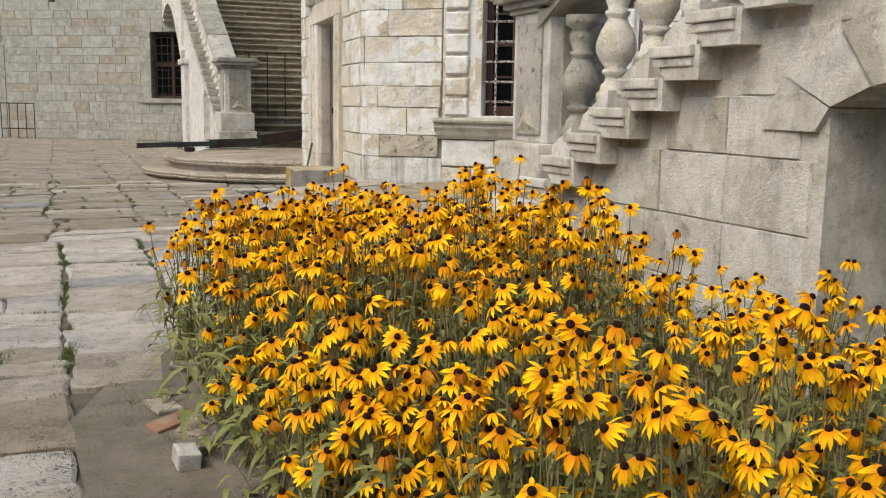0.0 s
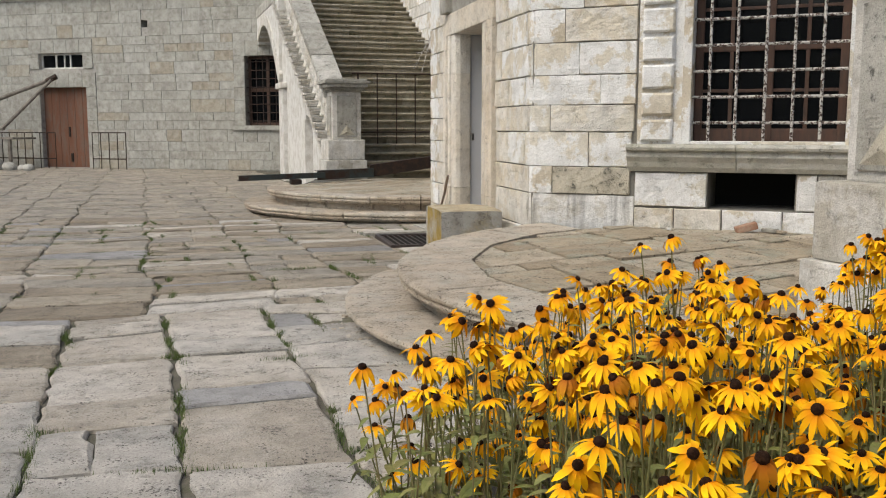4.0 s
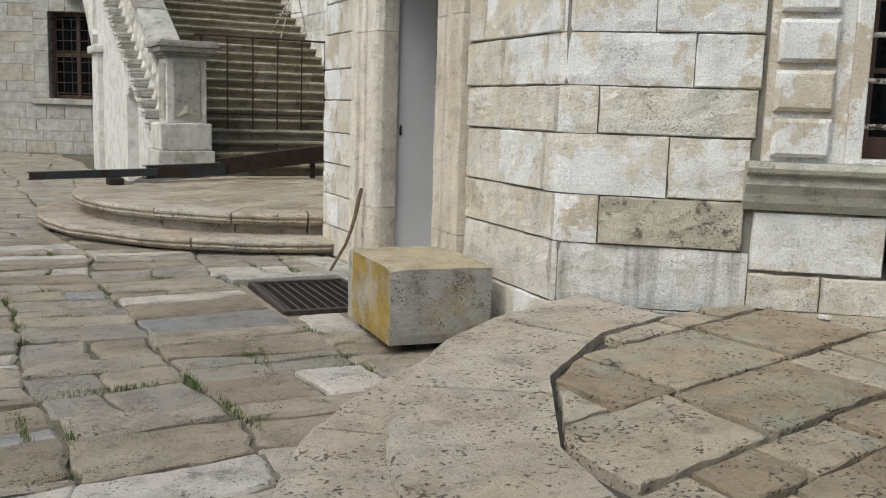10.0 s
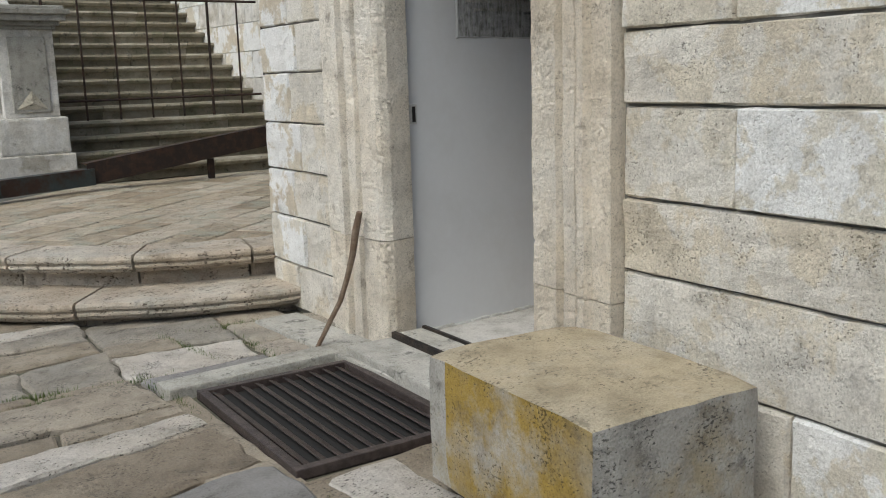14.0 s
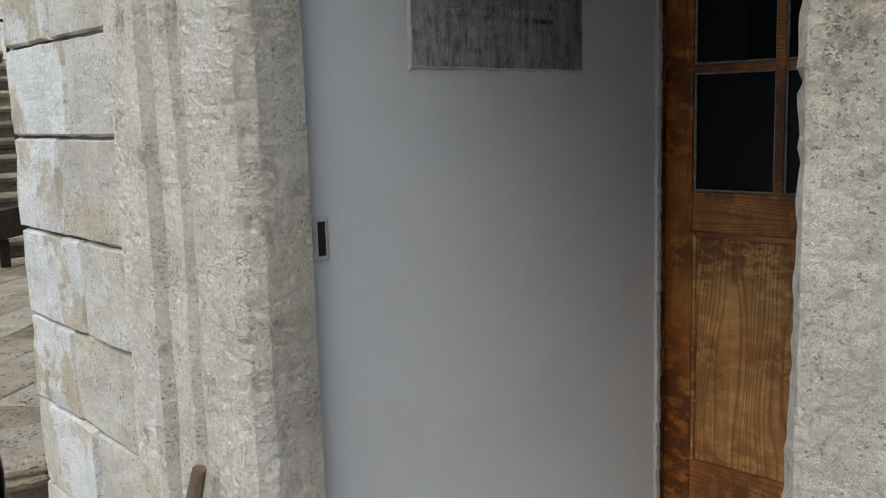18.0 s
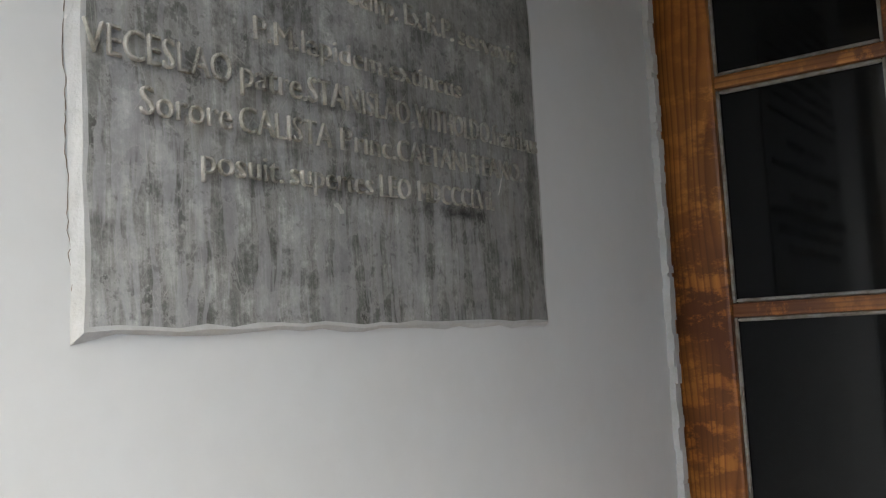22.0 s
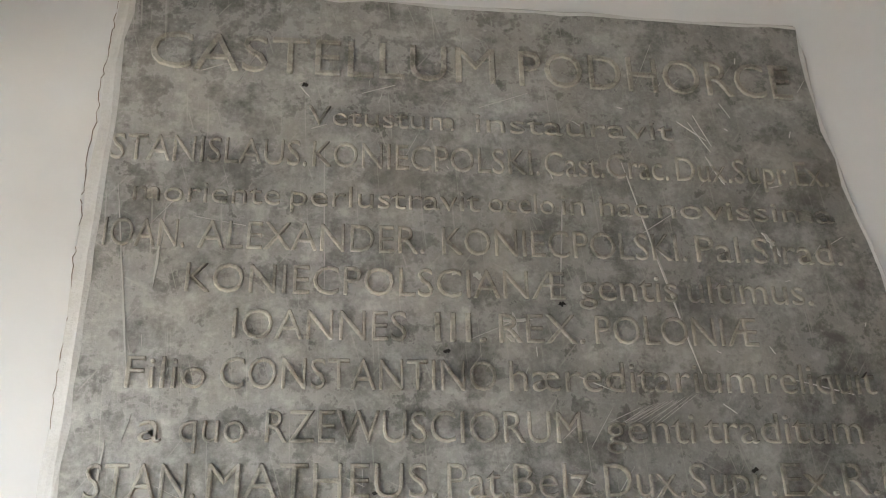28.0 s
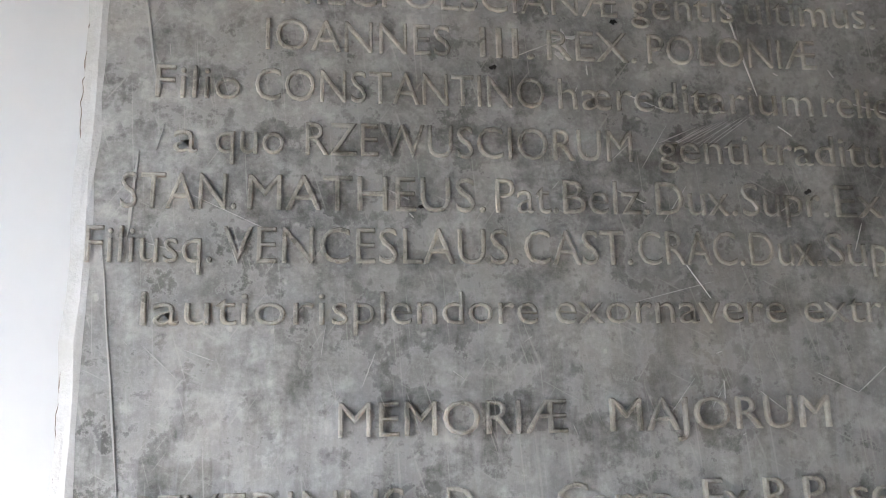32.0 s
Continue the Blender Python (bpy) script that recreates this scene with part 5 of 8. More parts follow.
inscribe(1.966, 0.029, ("VECESLAO", 0.757, 0.92), ("patre.", 0.932, 1.025), ("STANISLAO,", 1.028, 1.212), ("WITHOLDO.", 1.217, 1.388), ("fratribus", 1.391, 1.51))
inscribe(1.919, 0.027, ("Sorore", 0.813, 0.918), ("CALISTA", 0.929, 1.061), ("Princ.", 1.077, 1.174), ("CAETANI-", 1.178, 1.335), ("TEANO.", 1.338, 1.463))
inscribe(1.872, 0.026, ("posuit.", 0.88, 0.986), ("supertes", 0.996, 1.128), ("LEO", 1.142, 1.199), ("MDCCCLVII.", 1.215, 1.384))
# scratches, chips and a dark smear on the slate
M_CHIP = plain("pale_slate_chip", (0.40, 0.395, 0.38), 0.8)


def scratch(x0, z0, x1, z1, w, mat=M_CHIP, name="scratch"):
    d = Vector((x1 - x0, 0, z1 - z0)).normalized()
    s = Vector((-d.z, 0, d.x)) * w / 2
    k = 7
    top, bot = [], []
    for i in range(k + 1):
        t = i / k
        p = Vector((x0 + (x1 - x0) * t, PY - 0.0052, z0 + (z1 - z0) * t)) + s * noise.noise(Vector((x0 * 40, z0 * 40, i))) * 1.2
        e = s * (math.sin(math.pi * t) ** 0.5 + 0.1) * (1 + 0.6 * noise.noise(Vector((i * 1.7, x0 * 9, z0))))
        top.append(p + e)
        bot.append(p - e)
    vs = top + bot[::-1]
    back = [v + Vector((0, 0.001, 0)) for v in vs]
    m = len(vs)
    fs = [tuple(range(m)), tuple(range(2 * m - 1, m - 1, -1))] + [(i, (i + 1) % m, m + (i + 1) % m, m + i) for i in range(m)]
    part(name, mesh_of(name, vs + back, fs, mat), mat, plaque)


for a in ((1.234, 2.644, 1.284, 2.434, 0.0016), (1.172, 2.60, 1.163, 2.50, 0.0010), (0.815, 2.58, 0.812, 2.50, 0.0018), (0.79, 2.37, 0.785, 2.30, 0.0018), (0.772, 2.60, 0.80, 2.42, 0.0014), (0.768, 2.30, 0.79, 2.12, 0.0012),
          (1.118, 2.487, 1.122, 2.462, 0.0034), (1.108, 2.478, 1.136, 2.481, 0.0024), (1.130, 2.484, 1.134, 2.470, 0.0026), (1.112, 2.466, 1.120, 2.460, 0.0030), (1.085, 2.522, 1.093, 2.519, 0.005), (1.066, 2.524, 1.071, 2.522, 0.004),
          (1.062, 1.858, 1.078, 1.85, 0.006), (0.95, 2.65, 0.955, 2.50, 0.0010), (1.32, 2.655, 1.335, 2.625, 0.0018), (1.365, 2.575, 1.378, 2.55, 0.0040), (1.42, 1.95, 1.40, 1.90, 0.0012)):
    scratch(*a)
for i in range(11):
    scratch(1.195 + 0.004 * i, 2.386 + rng.uniform(-0.004, 0.004), 1.228 + 0.005 * i, 2.404 + 0.0012 * i, rng.uniform(0.0003, 0.0005))
# pits are black slivers on the face, their depth shown by colour alone
for x, z, r in ((1.164, 2.495, 0.004), (1.060, 2.449, 0.004), (1.319, 2.350, 0.004), (0.93, 2.712, 0.004), (1.0, 2.33, 0.003)):
    scratch(x - r * 0.8, z, x + r * 0.8, z + 0.001, r * 0.8, M_DARK, "pit")
for i in range(90):
    x, z = rng.uniform(0.79, 1.45), rng.uniform(2.15, 2.78)
    a, l = rng.choice((1.25, 1.9, 0.6, 2.6)) + rng.uniform(-0.4, 0.4), rng.choice((0.005, 0.008, 0.014, 0.03, 0.06)) * rng.uniform(0.6, 1.3)
    scratch(x, z, x + l * math.cos(a), min(2.8, z + l * math.sin(a)), rng.uniform(0.0003, 0.0007))
# cracks in the plaster beside the slab
bm = bmesh.new()
x, z = 0.746, 1.76
while z < 2.80:
    x2, z2 = 0.746 + rng.uniform(-0.0016, 0.0016) + 0.003 * math.sin(z * 9) + 0.003 * noise.noise(Vector((z * 14, 0, 0))), z + rng.uniform(0.003, 0.011)
    add_rod(bm, (x, PY - 0.0005, z), (x2, PY - 0.0005, z2), rng.uniform(0.0002, 0.00045), 5)
    x, z = x2, z2 + (rng.uniform(0, 0.02) if rng.random() < 0.1 else 0)
tagged(part("plaster_crack", bm, M_STICK, None), "thin ragged crack in the plaster beside the plaque", "crack", kind="stuff")

# ---- round terraces ----
def ring_sector(c, r0, r1, a0, a1, z0, ztop, n, hollow=False, facets=0):
    """A curved kerb stone between two angles, with a rounded, moulded nose at its outer rim."""
    prof = [(r0, z0), (r0, None), (r1 - 0.035, None), (r1 - 0.012, -0.006), (r1, -0.026), (r1 - 0.004, -0.045), (r1 - 0.022, -0.058), (r1 - 0.024, -0.064), (r1 - 0.010, -0.072), (r1 - 0.010, -0.086), (r1 - 0.034, -0.096), (r1 - 0.036, -0.110), (r1 - 0.06, -0.124), (r1 - 0.15, -0.13), (r1 - 0.155, z0)]
    if hollow:
        prof = prof[:6] + [(r1 - 0.03, -0.06), (r1 - 0.05, -0.075), (r1 - 0.17, -0.085), (r1 - 0.17, z0)]
    vs, fs = [], []
    k = len(prof)
    for i in range(n + 1):
        a = a0 + (a1 - a0) * i / n
        for j, (r, h) in enumerate(prof):
            if j < 2 and facets:
                step = 2 * math.pi / facets
                r = r0 / math.cos((a + step / 2) % step - step / 2)
            w = 0.010 * noise.noise(Vector((a * 9, r * 3, 1.3))) + 0.006 * noise.noise(Vector((a * 31, r * 5, 2.3))) + (0.005 if 2 < j < k - 2 else 0.0015) * noise.noise(Vector((a * 95, r * 9, 3.3)))
            if hollow and 4 < j < k - 1:
                w += 0.022 * noise.noise(Vector((a * 38, j * 0.7, 5.1)))
            x, y = c.x + (r + (w if j > 1 else 0)) * math.cos(a), c.y + (r + (w if j > 1 else 0)) * math.sin(a)
            zt = ztop(x, y)
            z = z0 if (j in (0, k - 1)) else zt + (h or 0.0)
            vs.append((x, y, z + (w * 0.7 if j not in (0, k - 1) else 0)))
    for i in range(n):
        for j in range(k):
            q = (j + 1) % k
            fs.append((i * k + j, (i + 1) * k + j, (i + 1) * k + q, i * k + q))
    fs.append(tuple(range(k)))
    fs.append(tuple(n * k + j for j in range(k))[::-1])
    me = mesh_of("rim_stone", vs, fs, M_STEP)
    bm = bmesh.new()
    bm.from_mesh(me)
    bmesh.ops.recalc_face_normals(bm, faces=bm.faces)
    bm.to_mesh(me)
    bm.free()
    return me


def round_steps(owner, c, r_in, r_out, a0, a1, z0, ztop, lengths, hollow=False, facets=0):
    a = a0
    i = 0
    while a < a1 - 0.02:
        b = min(a1, a + lengths[i % len(lengths)] / r_out)
        if a1 - b < 0.12:
            b = a1
        ob = part("rim_stone", ring_sector(c, r_in, r_out, a + 0.0035, b - 0.0035, z0, ztop, max(6, int((b - a) * 80)), hollow, facets), M_STEP, owner)
        a = b
        i += 1


def slab_poly(pts, z_of, thick, mat, bev=0.012, jit=0.006, lift=0.0, bite=0.13):
    """A flat stone of any outline with worn edges; its edges are broken up."""
    ring = []
    n = len(pts)
    for i in range(n):
        a, b = Vector(pts[i]), Vector(pts[(i + 1) % n])
        k = max(1, int((b - a).length / bite))
        for q in range(k):
            p = a.lerp(b, q / k)
            if q:
                p += Vector((rng.uniform(-jit, jit), rng.uniform(-jit, jit)))
            ring.append(p)
    c = sum(ring, Vector((0, 0))) / len(ring)
    m = len(ring)
    vs, fs = [], []
    tx, ty = rng.uniform(-0.006, 0.006), rng.uniform(-0.006, 0.006)

    def top(p):
        return z_of(p.x, p.y) + lift + (p.x - c.x) * tx + (p.y - c.y) * ty
    for p in ring:
        vs.append((p.x, p.y, top(p) - thick))
    for p in ring:
        vs.append((p.x, p.y, top(p) - bev))
    ins = []
    for p in ring:
        d = c - p
        q = p + d.normalized() * min(bev * 1.4, d.length * 0.3)
        ins.append(q)
        vs.append((q.x, q.y, top(q) - rng.uniform(0, 0.003)))
    for p in ins:
        q = p.lerp(c, 0.5)
        vs.append((q.x, q.y, top(q) + rng.uniform(-0.003, 0.003)))
    for k in range(3):
        for i in range(m):
            j = (i + 1) % m
            fs.append((k * m + i, k * m + j, (k + 1) * m + j, (k + 1) * m + i))
    fs.append(tuple(3 * m + i for i in range(m)))
    return mesh_of("flagstone", vs, fs, mat)


terr1 = thing("terrace", "round limestone terrace with two moulded steps before the window", "terrace", kind="structure")
A0, A1 = radians(101), radians(268)
round_steps(terr1, T1_C, T1_R - 0.61, T1_R, A0, A1, 0.02, terrace_z, (0.85, 1.18, 2.02, 1.62, 1.5), False, 17)
round_steps(terr1, T1_C, T1_R - 0.3, T1_RL, radians(88), radians(262), -0.05, lambda x, y: 0.145 + 0.008 * noise.noise(Vector((x, y, 0))), (1.7, 1.2, 2.0, 1.5, 1.1), True)
# bed of the terrace paving
bm = bmesh.new()
vs = []
for i in range(64):
    a = 2 * math.pi * i / 64
    x, y = T1_C.x + (T1_R - 0.55) * math.cos(a), T1_C.y + (T1_R - 0.55) * math.sin(a)
    vs.append(bm.verts.new((x, y, terrace_z(x, y) - 0.055)))
f = bm.faces.new(vs)
ex = bmesh.ops.extrude_face_region(bm, geom=[f])
for v in ex["geom"]:
    if isinstance(v, bmesh.types.BMVert):
        v.co.z = -0.04
bmesh.ops.recalc_face_normals(bm, faces=bm.faces)
part("terrace_bed", bm, M_JOINT, terr1)
bm = bmesh.new()
add_box(bm, 0.0, 5.4, -2.0, 0.02, -0.04, 0.33)
add_box(bm, 1.6, 5.4, -4.0, -1.999, -0.04, 0.275)
bmesh.ops.transform(bm, matrix=F_WIN, verts=bm.verts)
part("terrace_bed", bm, M_JOINT, terr1)


def in_poly_clip(poly, keep):
    """Clips a polygon by a convex set given as (point, normal) half planes; keeps the side of the normal."""
    for p0, nrm in keep:
        out = []
        for i in range(len(poly)):
            a, b = poly[i], poly[(i + 1) % len(poly)]
            da, db = (a - p0).dot(nrm), (b - p0).dot(nrm)
            if da >= 0:
                out.append(a)
            if da * db < 0:
                out.append(a.lerp(b, da / (da - db)))
        poly = out
        if len(poly) < 3:
            return []
    return poly


def circle_planes(c, r, n=40):
    return [(c + Vector((math.cos(t), math.sin(t))) * r, -Vector((math.cos(t), math.sin(t)))) for t in (2 * math.pi * i / n for i in range(n))]


wall_dir = Vector((0.766, -0.643))
wall_in = Vector((-0.643, -0.766))
keep1 = [k for k in circle_planes(T1_C, T1_R - 0.638, 17) if k[0].x < T1_C.x + 0.2 or k[0].y > T1_C.y + 1.9] + [(CORNER, wall_in), (Vector((0.0, -7.42)), Vector((0, 1))), (CORNER + wall_dir * 5.2, -wall_dir)]
# paving courses, askew to the wall
d2 = Vector((math.cos(radians(11)), math.sin(radians(11))))
d1 = Vector((math.sin(radians(5)), -math.cos(radians(5))))
v = -4.2
k = 0
while v < 4.5:
    h = (0.52, 0.27, 0.70, 0.46, 0.36, 0.60)[k % 6]
    u = -4.0 + (0.31 * k) % 0.6
    while u < 4.5:
        w = rng.choice((0.36, 0.48, 0.6, 0.72, 0.85))
        e = rng.uniform(0.011, 0.025)
        sk = rng.uniform(-0.05, 0.05)
        q = [T1_C + d2 * (u + e) + d1 * (v + e), T1_C + d2 * (u + e + sk) + d1 * (v + h - e), T1_C + d2 * (u + w - e + sk) + d1 * (v + h - e), T1_C + d2 * (u + w - e) + d1 * (v + e)]
        q = in_poly_clip(q, keep1)
        if len(q) >= 3:
            area = abs(sum(q[i].cross(q[(i + 1) % len(q)]) for i in range(len(q)))) / 2
            if area > 0.02:
                ob = part("paving_slab", slab_poly(q, terrace_z, 0.07, M_TERR, bev=0.008, jit=0.010, lift=rng.uniform(-0.012, 0.012), bite=0.07), M_TERR, terr1)
        u += w
    v += h
    k += 1

terr2 = thing("terrace", "round limestone terrace before the far stair", "terrace", kind="structure")
round_steps(terr2, T2_C, T2_R - 0.45, T2_R, radians(160), radians(262), 0.02, lambda x, y: T2_TOP, (0.9, 0.8, 1.1))
round_steps(terr2, T2_C, T2_R - 0.25, T2_RL, radians(150), radians(262), -0.05, lambda x, y: 0.15 + 0.01 * noise.noise(Vector((x * 2, y * 2, 0))), (1.5, 1.2, 1.8))
bm = bmesh.new()
vs = []
for i in range(41):
    a = radians(150 + 112 * i / 40)
    vs.append(bm.verts.new((T2_C.x + (T2_R - 0.4) * math.cos(a), T2_C.y + (T2_R - 0.4) * math.sin(a), T2_TOP - 0.03)))
for p in ((5.0, 2.4), (5.0, 8.2), (-0.4, 8.2)):
    vs.append(bm.verts.new((*p, T2_TOP - 0.03)))
f = bm.faces.new(vs)
ex = bmesh.ops.extrude_face_region(bm, geom=[f])
for v_ in ex["geom"]:
    if isinstance(v_, bmesh.types.BMVert):
        v_.co.z = -0.04
bmesh.ops.recalc_face_normals(bm, faces=bm.faces)
part("terrace_bed", bm, M_JOINT, terr2)
keep2 = [k for k in circle_planes(T2_C, T2_R - 0.46) if k[0].x < 1.2 and k[0].y < 6.8] + [(Vector((0, 7.55)), Vector((0, -1))), (Vector((4.2, 0)), Vector((-1, 0))), (Vector((0, 2.3)), Vector((0, 1)))]
e1, e2 = Vector((0.80, 0.60)), Vector((-0.60, 0.80))
v = -8.0
while v < 8.0:
    h = 0.36
    u = -8.0 + (0.3 if int(v / 0.36) % 2 else 0)
    while u < 8.0:
        w = 0.58
        o = Vector((1.0, 5.0))
        q = [o + e1 * (u + 0.006) + e2 * (v + 0.006), o + e1 * (u + w - 0.006) + e2 * (v + 0.006), o + e1 * (u + w - 0.006) + e2 * (v + h - 0.006), o + e1 * (u + 0.006) + e2 * (v + h - 0.006)]
        q = in_poly_clip(q, keep2)
        if len(q) >= 3 and abs(sum(q[i].cross(q[(i + 1) % len(q)]) for i in range(len(q)))) / 2 > 0.02:
            part("paving_slab", slab_poly(q, lambda x, y: T2_TOP, 0.05, M_TERR, bev=0.007, lift=rng.uniform(-0.004, 0.003)), M_TERR, terr2)
        u += w
    v += h

# ---- baluster, pedestal ----
BALUSTER = [(0.125, 0.0), (0.125, 0.055), (0.10, 0.07), (0.095, 0.11), (0.072, 0.13), (0.066, 0.17), (0.09, 0.185), (0.09, 0.21), (0.072, 0.225), (0.105, 0.27), (0.136, 0.33), (0.138, 0.39), (0.11, 0.47), (0.075, 0.53), (0.066, 0.56), (0.084, 0.575), (0.084, 0.60), (0.062, 0.615), (0.085, 0.68), (0.092, 0.72), (0.07, 0.765), (0.12, 0.79), (0.12, 0.86)]


def pedestal(name, m, label):
    """A square panelled pedestal with base and cap; its panel faces local -x, foot at z = 0, 2.05 high."""
    ped = thing(name, label, "pedestal", m)
    part("plinth", box_bm(-0.16, 0.70, -0.12, 0.72, 0.0, 0.40, 0.02), M_STAIR, ped)
    part("base", box_bm(-0.12, 0.66, -0.10, 0.68, 0.40, 0.82, 0.03), M_STAIR, ped)
    part("shaft", box_bm(0.0, 0.6, 0.0, 0.58, 0.82, 1.80, 0.012), M_STAIR, ped)
    # raised panel with a bevelled pyramid foot
    for sgn in (0, 1):
        bm = bmesh.new()
        add_box(bm, -0.022, 0.0, 0.10, 0.50, 0.88, 1.72, 0.008)
        if sgn:
            bmesh.ops.transform(bm, matrix=pose(0.6, 0, 0, 0, 0, 90), verts=bm.verts)
        part("panel", bm, M_GREY, ped)
        bm = bmesh.new()
        vs = [bm.verts.new(p) for p in ((-0.0225, 0.13, 0.91), (-0.0225, 0.47, 0.91), (-0.0225, 0.30, 1.12), (-0.05, 0.30, 0.985))]
        for f in ((0, 1, 3), (1, 2, 3), (2, 0, 3), (0, 2, 1)):
            bm.faces.new([vs[i] for i in f])
        bmesh.ops.recalc_face_normals(bm, faces=bm.faces)
        if sgn:
            bmesh.ops.transform(bm, matrix=pose(0.6, 0, 0, 0, 0, 90), verts=bm.verts)
        part("diamond_boss", bm, M_CRUSTED, ped)
    z = 1.80
    for o, h in ((0.03, 0.04), (0.07, 0.05), (0.13, 0.07), (0.17, 0.06), (0.12, 0.04)):
        part("cap_moulding", box_bm(-o, 0.6 + o, -o, 0.6 + o, z, z + h, 0.012), M_GREY, ped)
        z += h
    return ped


def stair_side(owner, x, y0, sgn, n, first_z, rise, run, depth):
    """Moulded step ends that step up along a stair's side wall, proud of it."""
    for i in range(n):
        z = first_z + rise * i
        y = y0 + sgn * run * i
        prof = [(0.0, 0.0), (0.0, -0.03), (0.02, -0.05), (0.02, -0.085), (0.06, -0.105), (0.07, -0.145), (0.11, -0.165), (0.11, -0.19), (run + 0.10, -0.19), (run + 0.10, 0.0)]
        bm = bmesh.new()
        rings = []
        for xx, grow in ((x - depth, 0.0), (x - depth + 0.02, -0.0), (x + 0.3, 0.0)):
            rings.append([bm.verts.new((xx, y + sgn * (p + 0.004 * noise.noise(Vector((p * 9, i, q * 9)))), z + q)) for p, q in prof])
        k = len(prof)
        for a in range(2):
            for j in range(k):
                bm.faces.new((rings[a][j], rings[a][(j + 1) % k], rings[a + 1][(j + 1) % k], rings[a + 1][j]))
        bm.faces.new(rings[0])
        bm.faces.new(rings[-1])
        bmesh.ops.recalc_face_normals(bm, faces=bm.faces)
        part("step_end", bm, M_STAIR, owner)
        y0_, y1_ = sorted((y - sgn * 0.012, y + sgn * (run + 0.06)))
        part("step_moulding", box_bm(x - depth - 0.035, x - depth + 0.01, y0_, y1_, z - 0.062, z + 0.002, 0.012), M_STAIR, owner)
        y0_, y1_ = sorted((y + sgn * 0.012, y + sgn * (run + 0.05)))
        part("step_moulding", box_bm(x - depth - 0.016, x - depth + 0.01, y0_, y1_, z - 0.115, z - 0.066, 0.01), M_STAIR, owner)


# ---- near stair beside the flower bed: climbs towards -y ----
near_stair = thing("stone_stair", "weathered white limestone stair with moulded step ends and stout balusters", "stair", kind="structure")
SX = -0.30
stair_side(near_stair, SX, -7.78, -1, 15, 0.90, 0.175, 0.325, 0.16)
# side wall below the steps, one stepped sheet of masonry with an arched niche
N0, N1, NSP = -10.58, -12.3, 1.32


bm = bmesh.new()
ys = [-7.72 - 0.1625 * i for i in range(31)]
for a, b in zip(ys, ys[1:]):
    zt = 0.70 + 0.175 * int((-7.78 - b) / 0.325 + 0.5)
    mid = (a + b) / 2
    if N1 < mid < N0:
        t = (mid - (N0 + N1) / 2) / ((N0 - N1) / 2)
        zb = NSP + 0.28 * math.sqrt(max(0.0, 1 - t * t))
    else:
        zb = -0.05
    if zt > zb:
        add_box(bm, SX, SX + 0.6, b, a, zb, zt)
bmesh.ops.remove_doubles(bm, verts=bm.verts, dist=0.0005)
part("side_wall", bm, M_STAIR, near_stair)
bm = box_bm(SX + 0.55, SX + 0.75, N1 - 0.1, N0 + 0.1, -0.05, 2.0)
part("niche_back", bm, M_GREY, near_stair)
F_NS = frame_at(SX, -7.72, 0, -1)
for a, b, lst in ((0.0, 0.42, [0.3, 1.1, 2.0, 2.84]), (0.42, 0.80, [0.35, 1.45, 2.2, 2.84]), (0.80, 1.18, [1.0, 1.6, 2.2, 2.84])):
    for s0, s1 in zip(lst, lst[1:]):
        lay_block(near_stair, F_NS, s0, s1, a, b, M_STAIR, out=rng.uniform(0.008, 0.016), gap=0.006, nx=4, nz=3, jit=0.004)
for a, b, lst in ((1.18, 1.5, [1.65, 2.2, 2.75]), (1.5, 1.84, [2.3, 2.9]), (1.84, 2.2, [2.95, 3.6, 4.4])):
    for s0, s1 in zip(lst, lst[1:]):
        lay_block(near_stair, F_NS, s0, s1, a, b, M_STAIR, out=rng.uniform(0.008, 0.016), gap=0.006, nx=4, nz=3, jit=0.004)
# voussoirs over the niche
cy = (N0 + N1) / 2
for i in range(7):
    t0, t1 = math.pi * (i + 0.03) / 7, math.pi * (i + 0.97) / 7
    ra, rb = (N0 - N1) / 2, 0.28
    vs = []
    for xx in (SX - 0.035, SX + 0.5):
        for t, g in ((t0, 0), (t1, 0), (t1, 0.36), (t0, 0.36)):
            vs.append((xx, cy + (ra + g) * math.cos(t), NSP + (rb + g) * math.sin(t)))
    part("voussoir", mesh_of("voussoir", vs, [(3, 2, 1, 0), (4, 5, 6, 7), (0, 1, 5, 4), (1, 2, 6, 5), (2, 3, 7, 6), (3, 0, 4, 7)], M_STAIR), M_STAIR, near_stair)
# treads
for i in range(15):
    z = 0.52 + 0.175 * i
    y = -7.50 - 0.325 * i
    part("tread", box_bm(SX + 0.2, 2.6, y - 0.36, y, z - 0.175, z, 0.012), M_OLDSTEP, near_stair)
part("stair_core", box_bm(SX + 0.62, 2.6, -12.7, -9.2, -0.05, 0.8), M_MORTAR, near_stair)
# balustrade: stepped plinth blocks and balusters
bal_mesh = lathe_mesh("baluster", BALUSTER, M_STAIR)
bal_dark = lathe_mesh("baluster", BALUSTER, M_GREY)
bal_warm = lathe_mesh("baluster", BALUSTER, M_CREAM)
